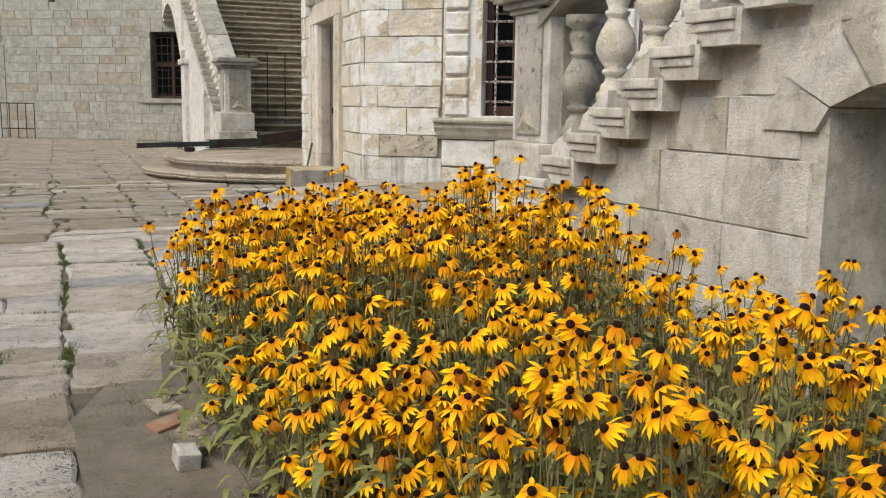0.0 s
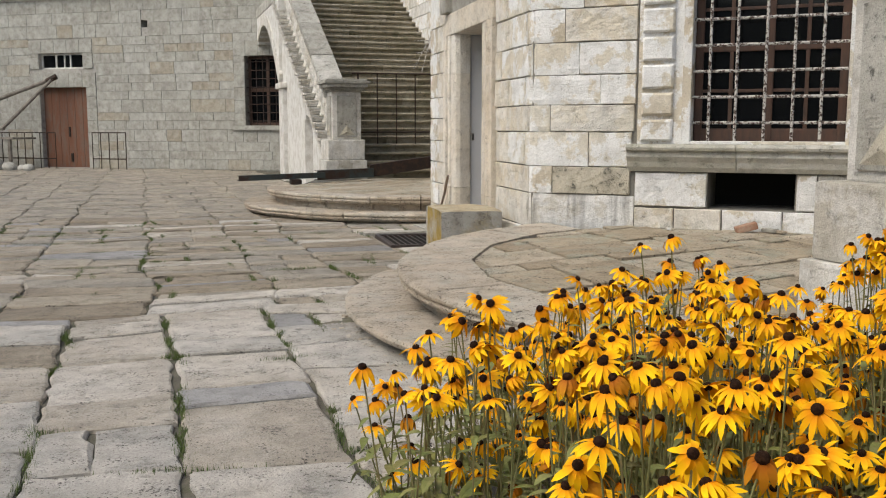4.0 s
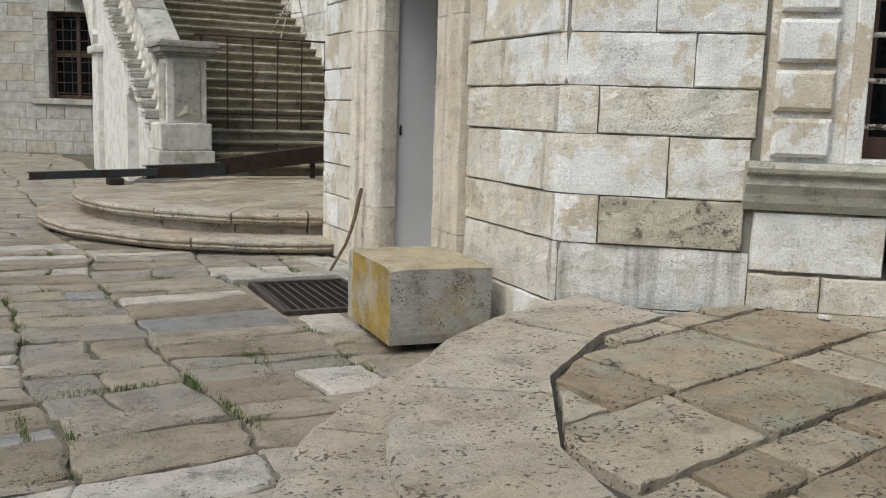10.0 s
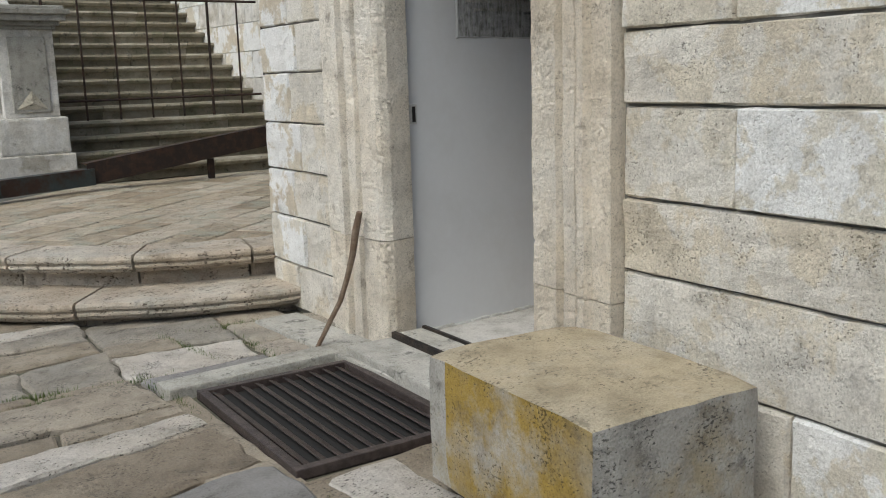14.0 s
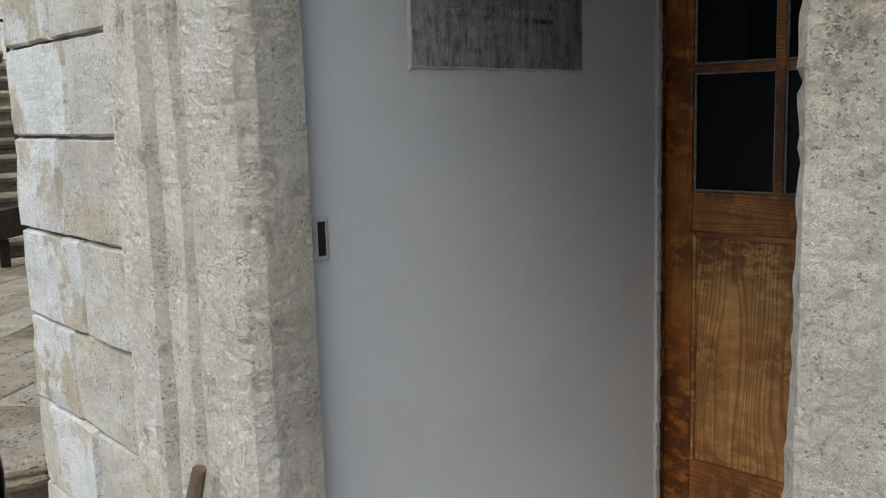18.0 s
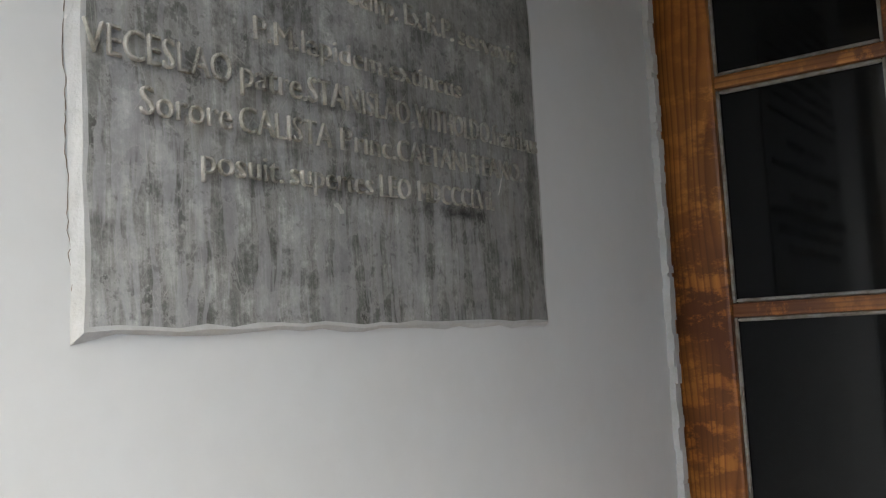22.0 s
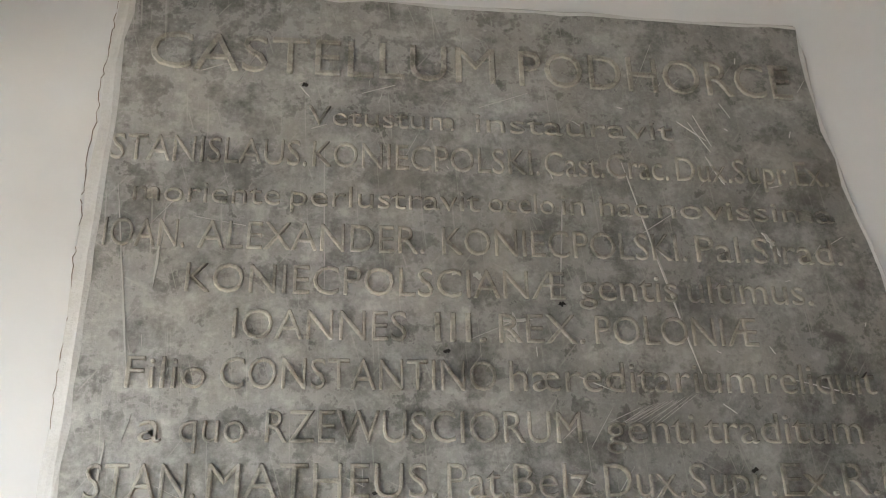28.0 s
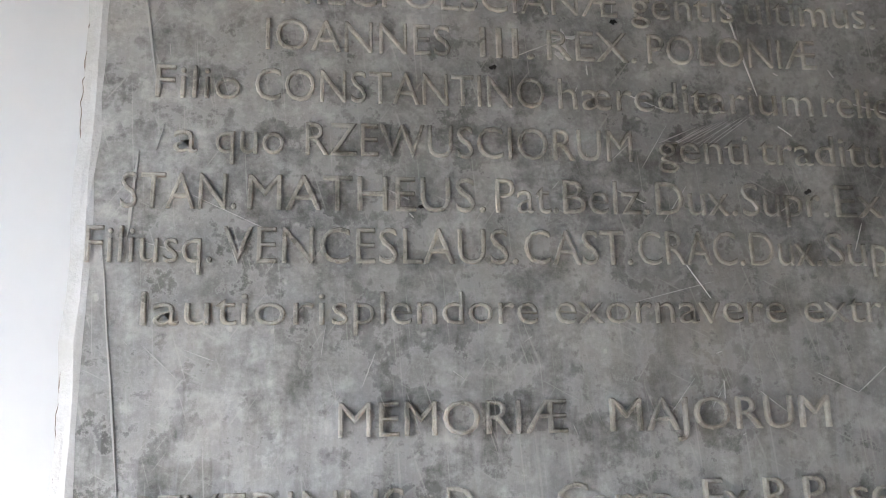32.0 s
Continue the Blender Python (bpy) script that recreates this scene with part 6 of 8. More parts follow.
for i in range(9):
    y = -8.10 - 0.46 * i
    z = 1.02 + 0.248 * i
    bmp = bmesh.new()
    vs = [(-0.17, 0.17, 0), (-0.17, -0.17, 0), (0.17, -0.17, 0), (0.17, 0.17, 0), (-0.15, 0.16, 0.10), (-0.15, -0.16, 0.27), (0.15, -0.16, 0.27), (0.15, 0.16, 0.10)]
    vv = [bmp.verts.new((SX + 0.12 + a, y + b, z + c)) for a, b, c in vs]
    for f in ((3, 2, 1, 0), (4, 5, 6, 7), (0, 1, 5, 4), (1, 2, 6, 5), (2, 3, 7, 6), (3, 0, 4, 7)):
        bmp.faces.new([vv[j] for j in f])
    bmesh.ops.recalc_face_normals(bmp, faces=bmp.faces)
    part("baluster_plinth", bmp, M_STAIR, near_stair)
    ob = part("baluster", bal_dark if i == 0 else bal_warm, M_STAIR, near_stair, "stout turned baluster grey with crust" if i == 0 else "stout turned cream limestone baluster")
    ob.location = (SX + 0.12, y, z + 0.2)
for i in range(3):
    y0, y1 = -7.75 - 1.4 * i, -7.75 - 1.4 * (i + 1) + 0.01
    z0, z1 = 2.0 + 0.754 * i, 2.0 + 0.754 * (i + 1)
    bmc = bmesh.new()
    vv = [bmc.verts.new(p) for p in ((SX - 0.06, y0, z0), (SX + 0.3, y0, z0), (SX + 0.3, y1, z1), (SX - 0.06, y1, z1), (SX - 0.06, y0, z0 + 0.14), (SX + 0.3, y0, z0 + 0.14), (SX + 0.3, y1, z1 + 0.14), (SX - 0.06, y1, z1 + 0.14))]
    for f in ((3, 2, 1, 0), (4, 5, 6, 7), (0, 1, 5, 4), (1, 2, 6, 5), (2, 3, 7, 6), (3, 0, 4, 7)):
        bmc.faces.new([vv[j] for j in f])
    bmesh.ops.recalc_face_normals(bmc, faces=bmc.faces)
    part("handrail", bmc, M_GREY, near_stair, "sloping limestone coping")
pedestal("stair_pedestal", pose(-0.33, -7.90, 0.33), "panelled grey limestone stair pedestal with a heavy cap beside the terrace")

# ---- far stair: climbs towards +y ----
far_stair = thing("stone_stair", "broad old limestone stair with mossy treads and a broken balustrade", "stair", kind="structure")
FX = -0.06
stair_side(far_stair, FX, 8.55, 1, 24, 1.02, 0.175, 0.325, 0.12)
for i in range(28):
    z = 0.38 + 0.175 * (i + 1)
    y = 7.62 + 0.318 * i
    a = FX + 0.25
    while a < 3.6:
        b = min(3.6, a + rng.uniform(0.8, 1.7))
        if 3.6 - b < 0.4:
            b = 3.6
        nose = [(0.02, -0.175), (0.02, -0.08), (-0.035, -0.066), (-0.055, -0.03), (-0.04, 0.0), (0.36, 0.0), (0.36, -0.175)]
        bmt = extrude_bm([(y + p + 0.004 * rng.random(), z + q) for p, q in nose], a + 0.004, b - 0.004, cuts=3)
        for v_ in bmt.verts:
            v_.co.z += 0.008 * noise.noise(v_.co * 2.0) - 0.003
            v_.co.y += 0.006 * noise.noise(v_.co * 3.0)
        part("tread", bmt, M_OLDSTEP, far_stair)
        a = b
part("stair_core", box_bm(FX + 0.3, 3.6, 9.5, 16.5, -0.05, 0.9), M_MORTAR, far_stair)
part("landing", box_bm(FX - 0.1, 5.5, 16.5, 23.0, 5.0, 5.28, 0.02), M_GREY, far_stair)
# side wall with a small arched recess and the big flying arch
bm = bmesh.new()
y = 8.3
while y < 15.35:
    b = y + 0.1625
    zt = 0.84 + 0.175 * int((y + 0.08 - 8.55) / 0.325)
    mid = (y + b) / 2
    zb = -0.05
    if 10.55 < mid < 11.75:
        t = (mid - 11.15) / 0.6
        zb = 1.35 + 0.45 * math.sqrt(max(0, 1 - t * t))
    if zt > zb:
        add_box(bm, FX, FX + 0.45, y, b, zb, max(zb + 0.02, zt))
    y = b
part("side_wall", bm, M_WHITEWASH, far_stair, "flaking whitewashed side wall of the stair")
part("niche_back", box_bm(FX + 0.25, FX + 0.4, 10.5, 11.8, -0.05, 1.9), M_WHITEWASH, far_stair)
part("pier", box_bm(FX - 0.12, FX + 0.5, 14.6, 15.4, -0.05, 2.5, 0.02), M_WHITEWASH, far_stair)
part("impost", box_bm(FX - 0.2, FX + 0.55, 14.5, 15.5, 2.5, 2.66, 0.03), M_STAIR, far_stair)
bm = bmesh.new()
prev = None
for i in range(17):
    y = 15.4 + 5.4 * i / 16
    zb = 2.62 + 2.0 * math.sin(math.pi * min(1.0, i / 20.0))
    if prev:
        add_box(bm, FX - 0.08, FX + 0.5, prev[0], y, (prev[1] + zb) / 2, 5.3)
    prev = (y, zb)
part("flying_arch", bm, M_WHITEWASH, far_stair)
for i in range(14):
    y = 15.4 + 5.4 * i / 16
    zb = 2.62 + 2.0 * math.sin(math.pi * i / 20.0)
    y2 = 15.4 + 5.4 * (i + 1) / 16
    zb2 = 2.62 + 2.0 * math.sin(math.pi * (i + 1) / 20.0)
    vs = [(xx, *p) for xx in (FX - 0.11, FX + 0.45) for p in ((y + 0.01, zb - 0.02), (y2 - 0.01, zb2 - 0.02), (y2 - 0.01 - 0.12, zb2 + 0.3), (y + 0.01 - 0.12, zb + 0.3))]
    part("voussoir", mesh_of("voussoir", vs, [(3, 2, 1, 0), (4, 5, 6, 7), (0, 1, 5, 4), (1, 2, 6, 5), (2, 3, 7, 6), (3, 0, 4, 7)], M_STAIR), M_STAIR, far_stair)
pedestal("stair_pedestal", pose(-0.14, 7.75, 0.36), "panelled grey limestone stair pedestal at the foot of the far stair")
# sloping coping on broken balusters
for i in range(5):
    y0, y1 = 8.45 + 1.62 * i, 8.45 + 1.62 * (i + 1) - 0.02
    k = 0.5385
    z0, z1 = 2.05 + k * (y0 - 8.45), 2.05 + k * (y1 - 8.45)
    bmc = bmesh.new()
    o = rng.uniform(-0.02, 0.02)
    vv = [bmc.verts.new(p) for p in ((FX - 0.1 + o, y0, z0), (FX + 0.42 + o, y0, z0), (FX + 0.42, y1, z1), (FX - 0.1, y1, z1), (FX - 0.1 + o, y0, z0 + 0.16), (FX + 0.42 + o, y0, z0 + 0.16), (FX + 0.42, y1, z1 + 0.16), (FX - 0.1, y1, z1 + 0.16))]
    for f in ((3, 2, 1, 0), (4, 5, 6, 7), (0, 1, 5, 4), (1, 2, 6, 5), (2, 3, 7, 6), (3, 0, 4, 7)):
        bmc.faces.new([vv[j] for j in f])
    bmesh.ops.recalc_face_normals(bmc, faces=bmc.faces)
    bmesh.ops.bevel(bmc, geom=bmc.edges[:], offset=0.015, segments=2, affect="EDGES")
    part("handrail", bmc, M_GREY, far_stair, "cracked grey coping slab")
for i in range(22):
    y = 8.75 + 0.325 * i
    ob = part("baluster", bal_mesh, M_STAIR, far_stair)
    ob.location = (FX + 0.17, y, 1.02 + 0.175 * i - 0.02)
    ob.scale = (0.75, 0.75, 1.18)
# wall on the stair's other side
F_SW = frame_at(3.62, 8.2, 0.0, 1.0)
bm = box_bm(3.62, 3.95, 8.0, 17.0, -0.05, 7.5)
stair_wall = tagged(part("wall_stair", bm, M_WHITEWASH, None), "patched whitewashed wall beside the far stair", "wall", kind="structure")
F_SW = frame_at(3.62, 17.0, 0.0, -1.0)
fill_blocks(stair_wall, F_SW, 0.0, 9.0, courses(0.4, 5.5, 0.3, 0.45), [M_PALE, M_STAIR], lo=0.6, hi=1.2)
drain = thing("downpipe", "dark metal downpipe with a box head on the wall", "pipe")
part("pipe", rod_bm((3.54, 8.6, 0.9), (3.54, 8.6, 4.2), 0.045, 10), M_IRON, drain)
part("head", box_bm(3.45, 3.6, 8.5, 8.7, 2.75, 2.95, 0.01), M_IRON, drain)
# iron railing across the stair
rail = thing("iron_railing", "rusty thin iron railing set across the stair", "railing")
for x in [0.62 + 0.43 * i for i in range(7)]:
    part("post", rod_bm((x, 8.72, 1.05), (x, 8.72, 2.6), 0.014 if int(x * 10) % 3 else 0.02, 6), M_RUST, rail)
for z in (1.33, 2.6):
    part("bar", rod_bm((0.5, 8.72, z), (3.5, 8.72, z + 0.01), 0.018, 6), M_RUST, rail)
wire = thing("wire_scrap", "bent light wire frame lying on the stair", "wire")
for a, b in (((2.7, 11.6, 2.9), (3.3, 11.8, 3.9)), ((3.3, 11.8, 3.9), (3.5, 11.7, 2.9)), ((2.8, 11.7, 3.3), (3.45, 11.8, 3.4)), ((2.9, 11.6, 2.8), (3.2, 11.9, 3.6)), ((2.75, 11.7, 3.6), (3.5, 11.75, 3.65))):
    part("rod", rod_bm(a, b, 0.012, 5), M_RUSTWHITE, wire)
# steel channel lying across the terrace
beam = thing("steel_channel", "long greenish steel channel with a rusty end lying across the terrace", "beam")


def channel(a, b, h, w, mat, label=""):
    a, b = Vector(a), Vector(b)
    d = b - a
    m = Matrix.Translation(a) @ d.to_track_quat("X", "Z").to_matrix().to_4x4()
    L = d.length
    bm = bmesh.new()
    add_box(bm, 0, L, 0, 0.012, 0, h)
    add_box(bm, 0, L, 0.012, w, 0, 0.012)
    add_box(bm, 0, L, 0.012, w, h - 0.012, h)
    bmesh.ops.transform(bm, matrix=m, verts=bm.verts)
    return part("section", bm, mat, beam, label)


channel((-2.22, 6.0, 0.455), (-0.55, 6.4, 0.475), 0.10, 0.10, M_CHANNEL)
channel((-0.7, 6.42, 0.43), (0.5, 6.8, 0.45), 0.18, 0.14, M_CHANNEL)
channel((0.45, 6.83, 0.45), (3.3, 7.05, 0.80), 0.24, 0.14, M_RUST, "rust-streaked end section")
part("support", box_bm(-1.25, -1.05, 6.1, 6.35, T2_TOP - 0.01, 0.462, 0.01), M_RUST, beam)
part("support", box_bm(1.9, 1.97, 7.0, 7.06, T2_TOP, 0.62, 0.005), M_RUST, beam)

# ---- far courtyard wall ----
RD = (-0.97, 1.0, 0.0, 2.85)
TR = (-0.95, 0.9, 3.5, 4.05)
FWN = (7.3, 8.75, 1.5, 3.8)
HOLE = (3.35, 3.6, 4.85, 5.1)
far_wall = wall_slab("wall_far", F_FAR, -16.0, 11.0, -0.1, 6.0, 0.8, M_PALEMORTAR, [RD, TR, FWN, HOLE], "long coursed grey and tan limestone courtyard wall")
zs_far = courses(0.0, 5.95, 0.26, 0.46)
holes_far = [(RD[0] - 0.42, RD[1] + 0.42, 0.0, 3.35), (TR[0] - 0.42, TR[1] + 0.42, 3.35, 4.5), (FWN[0] - 0.42, FWN[1] + 0.42, FWN[2] - 0.15, FWN[3] + 0.5), HOLE]
fill_blocks(far_wall, F_FAR, -5.5, 9.2, zs_far, [M_FAR] * 6 + [M_FAR_TAN], holes_far, lo=0.45, hi=1.5, stain=(-5.5, -4.5, 3.6), gap=0.005)
rest = fill_blocks(far_wall, F_FAR, -16.0, -5.5, zs_far, [M_FAR], (), lo=0.6, hi=1.5, keep=False)
rest += fill_blocks(far_wall, F_FAR, 9.2, 11.0, zs_far, [M_FAR], (), lo=0.6, hi=1.5, keep=False)
part("stones", joined("stones", rest, M_FAR), M_FAR, far_wall)["kind"] = "stuff"
# quoins round the openings
for h, z1 in ((RD, 2.85), (TR, 4.05), (FWN, 3.8)):
    z = h[2] if h is not RD else 0.0
    k = 0
    while z < z1 - 0.05:
        b = min(z1, z + 0.42)
        w = 0.42
        lay_block(far_wall, F_FAR, h[0] - w, h[0], z, b, M_FAR, out=0.035)
        lay_block(far_wall, F_FAR, h[1], h[1] + w, z, b, M_FAR, out=0.035)
        z = b
    n = 5
    x0, x1 = h[0] - 0.42, h[1] + 0.42
    for i in range(n):
        a, b = x0 + (x1 - x0) * i / n, x0 + (x1 - x0) * (i + 1) / n
        lay_block(far_wall, F_FAR, a, b, z1, z1 + (0.5 if h is not TR else 0.45), M_FAR, out=0.04)
lay_block(far_wall, F_FAR, FWN[0] - 0.5, FWN[1] + 0.5, FWN[2] - 0.16, FWN[2], M_FAR, out=0.10)
corn = [(0.3, 5.9), (-0.05, 5.9), (-0.08, 5.98), (-0.16, 6.02), (-0.2, 6.12), (-0.3, 6.16), (-0.32, 6.26), (0.3, 6.3)]
part("cornice", extrude_bm(corn, -16.0, 9.0, F_FAR, cuts=30), M_GREY, far_wall, "dark weathered cornice under the balustrade")
# rust red door, transom light, barred window
rdoor = thing("door_1", "rust red boarded double door, greyed at the foot, closed", "door", F_FAR, kind="structure")
for i in range(6):
    x = RD[0] + (RD[1] - RD[0]) * i / 6
    part("board", box_bm(x + 0.004, x + (RD[1] - RD[0]) / 6 - 0.004, 0.16, 0.22, 0.0, 2.85, 0.006), M_REDDOOR, rdoor)
part("lock", box_bm(0.05, 0.12, 0.13, 0.16, 1.1, 1.45, 0.01), M_IRON, rdoor, "dark iron lock and latch")
part("lock", box_bm(0.1, 0.2, 0.13, 0.16, 0.2, 0.5, 0.01), M_IRON, rdoor)
tlight = thing("window_2", "low transom window with dark panes over the red door", "window", F_FAR, kind="structure")
for x0, x1, z0, z1 in ((TR[0], TR[1], TR[2], TR[2] + 0.06), (TR[0], TR[1], TR[3] - 0.06, TR[3]), (TR[0], TR[0] + 0.06, TR[2] + 0.06, TR[3] - 0.06), (TR[1] - 0.06, TR[1], TR[2] + 0.06, TR[3] - 0.06), (-0.36, -0.30, TR[2] + 0.06, TR[3] - 0.06), (0.0, 0.05, TR[2] + 0.06, TR[3] - 0.06), (0.25, 0.31, TR[2] + 0.06, TR[3] - 0.06)):
    part("window_frame", box_bm(x0, x1, 0.12, 0.18, z0, z1, 0.005), M_WHITEWASH, tlight)
for x0, x1 in ((TR[0] + 0.06, -0.36), (-0.30, 0.25), (0.31, TR[1] - 0.06)):
    part("pane", box_bm(x0, x1, 0.16, 0.165, TR[2] + 0.06, TR[3] - 0.06), M_GLASS, tlight)
fwin = thing("window_3", "barred window with dark panes and a stone surround in the far wall", "window", F_FAR, kind="structure")
for x0, x1, z0, z1 in ((FWN[0], FWN[1], FWN[2], FWN[2] + 0.1), (FWN[0], FWN[1], FWN[3] - 0.1, FWN[3]), (FWN[0], FWN[0] + 0.1, FWN[2] + 0.1, FWN[3] - 0.1), (FWN[1] - 0.1, FWN[1], FWN[2] + 0.1, FWN[3] - 0.1), (7.97, 8.08, FWN[2] + 0.1, FWN[3] - 0.1), (FWN[0] + 0.1, 7.97, 2.62, 2.74), (8.08, FWN[1] - 0.1, 2.62, 2.74)):
    part("window_frame", box_bm(x0, x1, 0.22, 0.30, z0, z1, 0.006), M_WINWOOD, fwin)
for x0, x1 in ((FWN[0] + 0.1, 7.97), (8.08, FWN[1] - 0.1)):
    for z0, z1 in ((FWN[2] + 0.1, 2.62), (2.74, FWN[3] - 0.1)):
        part("pane", box_bm(x0, x1, 0.26, 0.265, z0, z1), M_GLASS, fwin)
for i in range(6):
    x = FWN[0] + 0.12 + 0.24 * i
    part("bar", rod_bm((x, 0.1, FWN[2]), (x, 0.1, FWN[3]), 0.016, 6), M_RUST, fwin)
for i in range(8):
    z = FWN[2] + 0.15 + 0.28 * i
    part("bar", rod_bm((FWN[0], 0.12, z), (FWN[1], 0.12, z), 0.016, 6), M_RUST, fwin)
# one long black sheet gives all the openings their painted darkness
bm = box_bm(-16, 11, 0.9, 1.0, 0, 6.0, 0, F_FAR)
tagged(part("room_behind_far_wall", bm, M_DARK, None), "black sheet standing in for unlit rooms behind the far wall openings", "wall", kind="structure")
# roof terrace and balustrade over the wall
bm = box_bm(-16, 11, 0.3, 9, 5.9, 6.28, 0, F_FAR)
tagged(part("roof_terrace", bm, M_GREY, None), "stone deck of the terrace over the far wall", "terrace", kind="structure")
balu = thing("balustrade", "weathered limestone balustrade with turned balusters along the far terrace", "balustrade", F_FAR)
fb = lathe_mesh("baluster", [(r * 0.95, z * 1.15) for r, z in BALUSTER], M_GREY, 12)
x = -8.0
k = 0
while x < 7.2:
    if k % 9 == 0:
        part("post", box_bm(x - 0.22, x + 0.22, -0.16, 0.24, 6.26, 7.3, 0.02), M_GREY, balu)
        x += 0.52
    else:
        ob = part("baluster", fb, M_GREY, balu)
        ob.location = (x, 0.04, 6.28)
        x += 0.37
    k += 1
part("coping", box_bm(-8.2, 7.4, -0.2, 0.28, 7.27, 7.45, 0.03), M_GREY, balu)
# iron barrier panels before the red door
for nm, x0, x1, y0 in (("a", -2.3, 0.3, -0.9), ("b", 1.75, 3.1, -0.8)):
    fen = thing("iron_barrier", "light rusty iron fence panel standing before the wall", "fence", F_FAR, group="iron barriers by the red door")
    n = int((x1 - x0) / 0.3)
    for i in range(n + 1):
        x = x0 + (x1 - x0) * i / n
        part("bar", rod_bm((x, y0, -0.05), (x, y0, 1.25), 0.016, 6), M_RUST, fen)
    for z in (0.35, 1.25):
        part("rail", rod_bm((x0, y0, z), (x1, y0, z), 0.02, 6), M_RUST, fen)
# timber shaft leaning and boards
boom = thing("timber_boom", "long weathered timber boom propped against the wall", "timber", F_FAR)
part("pole", rod_bm((-5.8, -1.2, 1.25), (-0.1, -0.35, 3.15), 0.07, 8), M_OLDWOOD, boom)
part("pole", rod_bm((-0.15, -0.4, 3.1), (-1.9, -1.0, 1.35), 0.06, 8), M_OLDWOOD, boom)
part("pole", rod_bm((-6.0, -1.3, 1.3), (-1.6, -1.2, 1.4), 0.07, 8), M_OLDWOOD, boom)
part("iron_shoe", rod_bm((-0.35, -0.4, 3.05), (-0.02, -0.3, 3.22), 0.1, 8), M_RUST, boom)
table = thing("plank_trestle", "low trestle of grey planks beside the wall", "trestle", F_FAR)
for i in range(4):
    part("plank", box_bm(-6.2, -0.6, -1.9 + 0.28 * i, -1.64 + 0.28 * i, 1.02, 1.09, 0.01), M_OLDWOOD, table)
for x in (-5.9, -3.6, -0.9):
    part("leg", box_bm(x, x + 0.1, -1.85, -1.75, -0.05, 1.02, 0.01), M_OLDWOOD, table)
# stacked rubble stones
for row in range(5):
    x = -6.4
    while x < -1.8 + 0.2 * (row % 2):
        w = rng.uniform(0.22, 0.5)
        h = 0.19
        st = part("rubble_stone", box_bm(0, w - 0.02, 0, 0.4, 0, h - 0.01, 0.035), M_FAR, None)
        st.matrix_world = F_FAR @ pose(x, -2.6 + rng.uniform(-0.04, 0.04), -0.05 + row * h, 0, 0, rng.uniform(-4, 4))
        tagged(st, "rough squared limestone rubble stacked by the wall", "stone", "rubble stack by the wall")
        x += w
for x, y, r in ((-0.95, -2.5, 0.36), (-0.35, -2.45, 0.24), (0.05, -2.3, 0.17), (-1.2, -2.7, 0.25), (0.4, -2.4, 0.2)):
    bm = bmesh.new()
    bmesh.ops.create_icosphere(bm, subdivisions=2, radius=r)
    for v_ in bm.verts:
        v_.co *= 1 + 0.18 * noise.noise(v_.co * 4)
        v_.co.z *= 0.8
    st = part("boulder", bm, M_FAR, None, "")
    st.matrix_world = F_FAR @ pose(x, y, r * 0.6 - 0.05)
    tagged(st, "pale rounded limestone fragment beside the stack", "stone", "rubble stack by the wall")
# palace wing behind the stair head
wing = thing("palace_wing", "pale plastered palace wing with a reddish doorway behind the stair head", "building", kind="structure")
part("wall", box_bm(-3.0, 1.4, 30.0, 31.0, 0, 14), M_WHITEWASH, wing)
part("wall", box_bm(2.6, 12.0, 30.0, 31.0, 0, 14), M_WHITEWASH, wing)
part("wall", box_bm(1.4, 2.6, 30.0, 31.0, 9.5, 14), M_WHITEWASH, wing)
part("door", box_bm(1.4, 2.6, 30.5, 30.7, 0, 9.5), M_REDDOOR, wing)
for x in (0.9, 2.75):
    part("pilaster", box_bm(x, x + 0.35, 29.8, 30.0, 0, 14), M_GREY, wing)
part("roof", box_bm(-3.3, 12.3, 29.6, 34, 14.002, 14.5), M_ROOF, wing)

# trees behind the balustrade
def tree(x, y, z, h, r, seed):
    tr = thing("tree", "dense green broadleaf tree behind the balustrade", "tree", group="trees behind the balustrade")
    g = random.Random(seed)
    bm = bmesh.new()
    add_rod(bm, (x, y, z), (x + 0.2, y, z + h * 0.5), 0.25, 8, 0.16)
    for i in range(6):
        a = i * 1.05
        add_rod(bm, (x + 0.2, y, z + h * (0.3 + 0.03 * i)), (x + r * 0.7 * math.cos(a), y + r * 0.7 * math.sin(a), z + h * (0.55 + 0.05 * i)), 0.1, 6, 0.03)
    part("trunk", bm, M_BARK, tr)
    vs, fs = [], []
    for i in range(5200):
        t = g.random()
        u, w = g.uniform(-1, 1), g.uniform(0, 2 * math.pi)
        rr = r * (0.45 + 0.55 * g.random() ** 0.5) * (1 + 0.25 * noise.noise(Vector((u * 2, math.cos(w) * 2, seed))))
        s = math.sqrt(1 - u * u)
        p = Vector((x + rr * s * math.cos(w), y + rr * s * math.sin(w), z + h * 0.55 + rr * u * h / (2.1 * r)))
        q = Euler((g.uniform(-1, 1), g.uniform(-1, 1), g.uniform(0, 6.3))).to_matrix()
        l = g.uniform(0.14, 0.28)
        o = len(vs)
        for c in ((-l, 0, 0), (0, -l * 0.5, 0.02), (l, 0, 0), (0, l * 0.5, 0.02)):
            vs.append(p + q @ Vector(c))
        fs.append((o, o + 1, o + 2, o + 3))
    part("crown", mesh_of("crown", vs, fs, M_TREE), M_TREE, tr)


for i in range(15):
    p = F_FAR @ Vector((-17 + 1.9 * i + 0.7 * (i % 2), 13 + 2.2 * (i % 3), 0))
    tree(p.x, p.y, 0.0, 13 + (i % 3), 3.4, i)

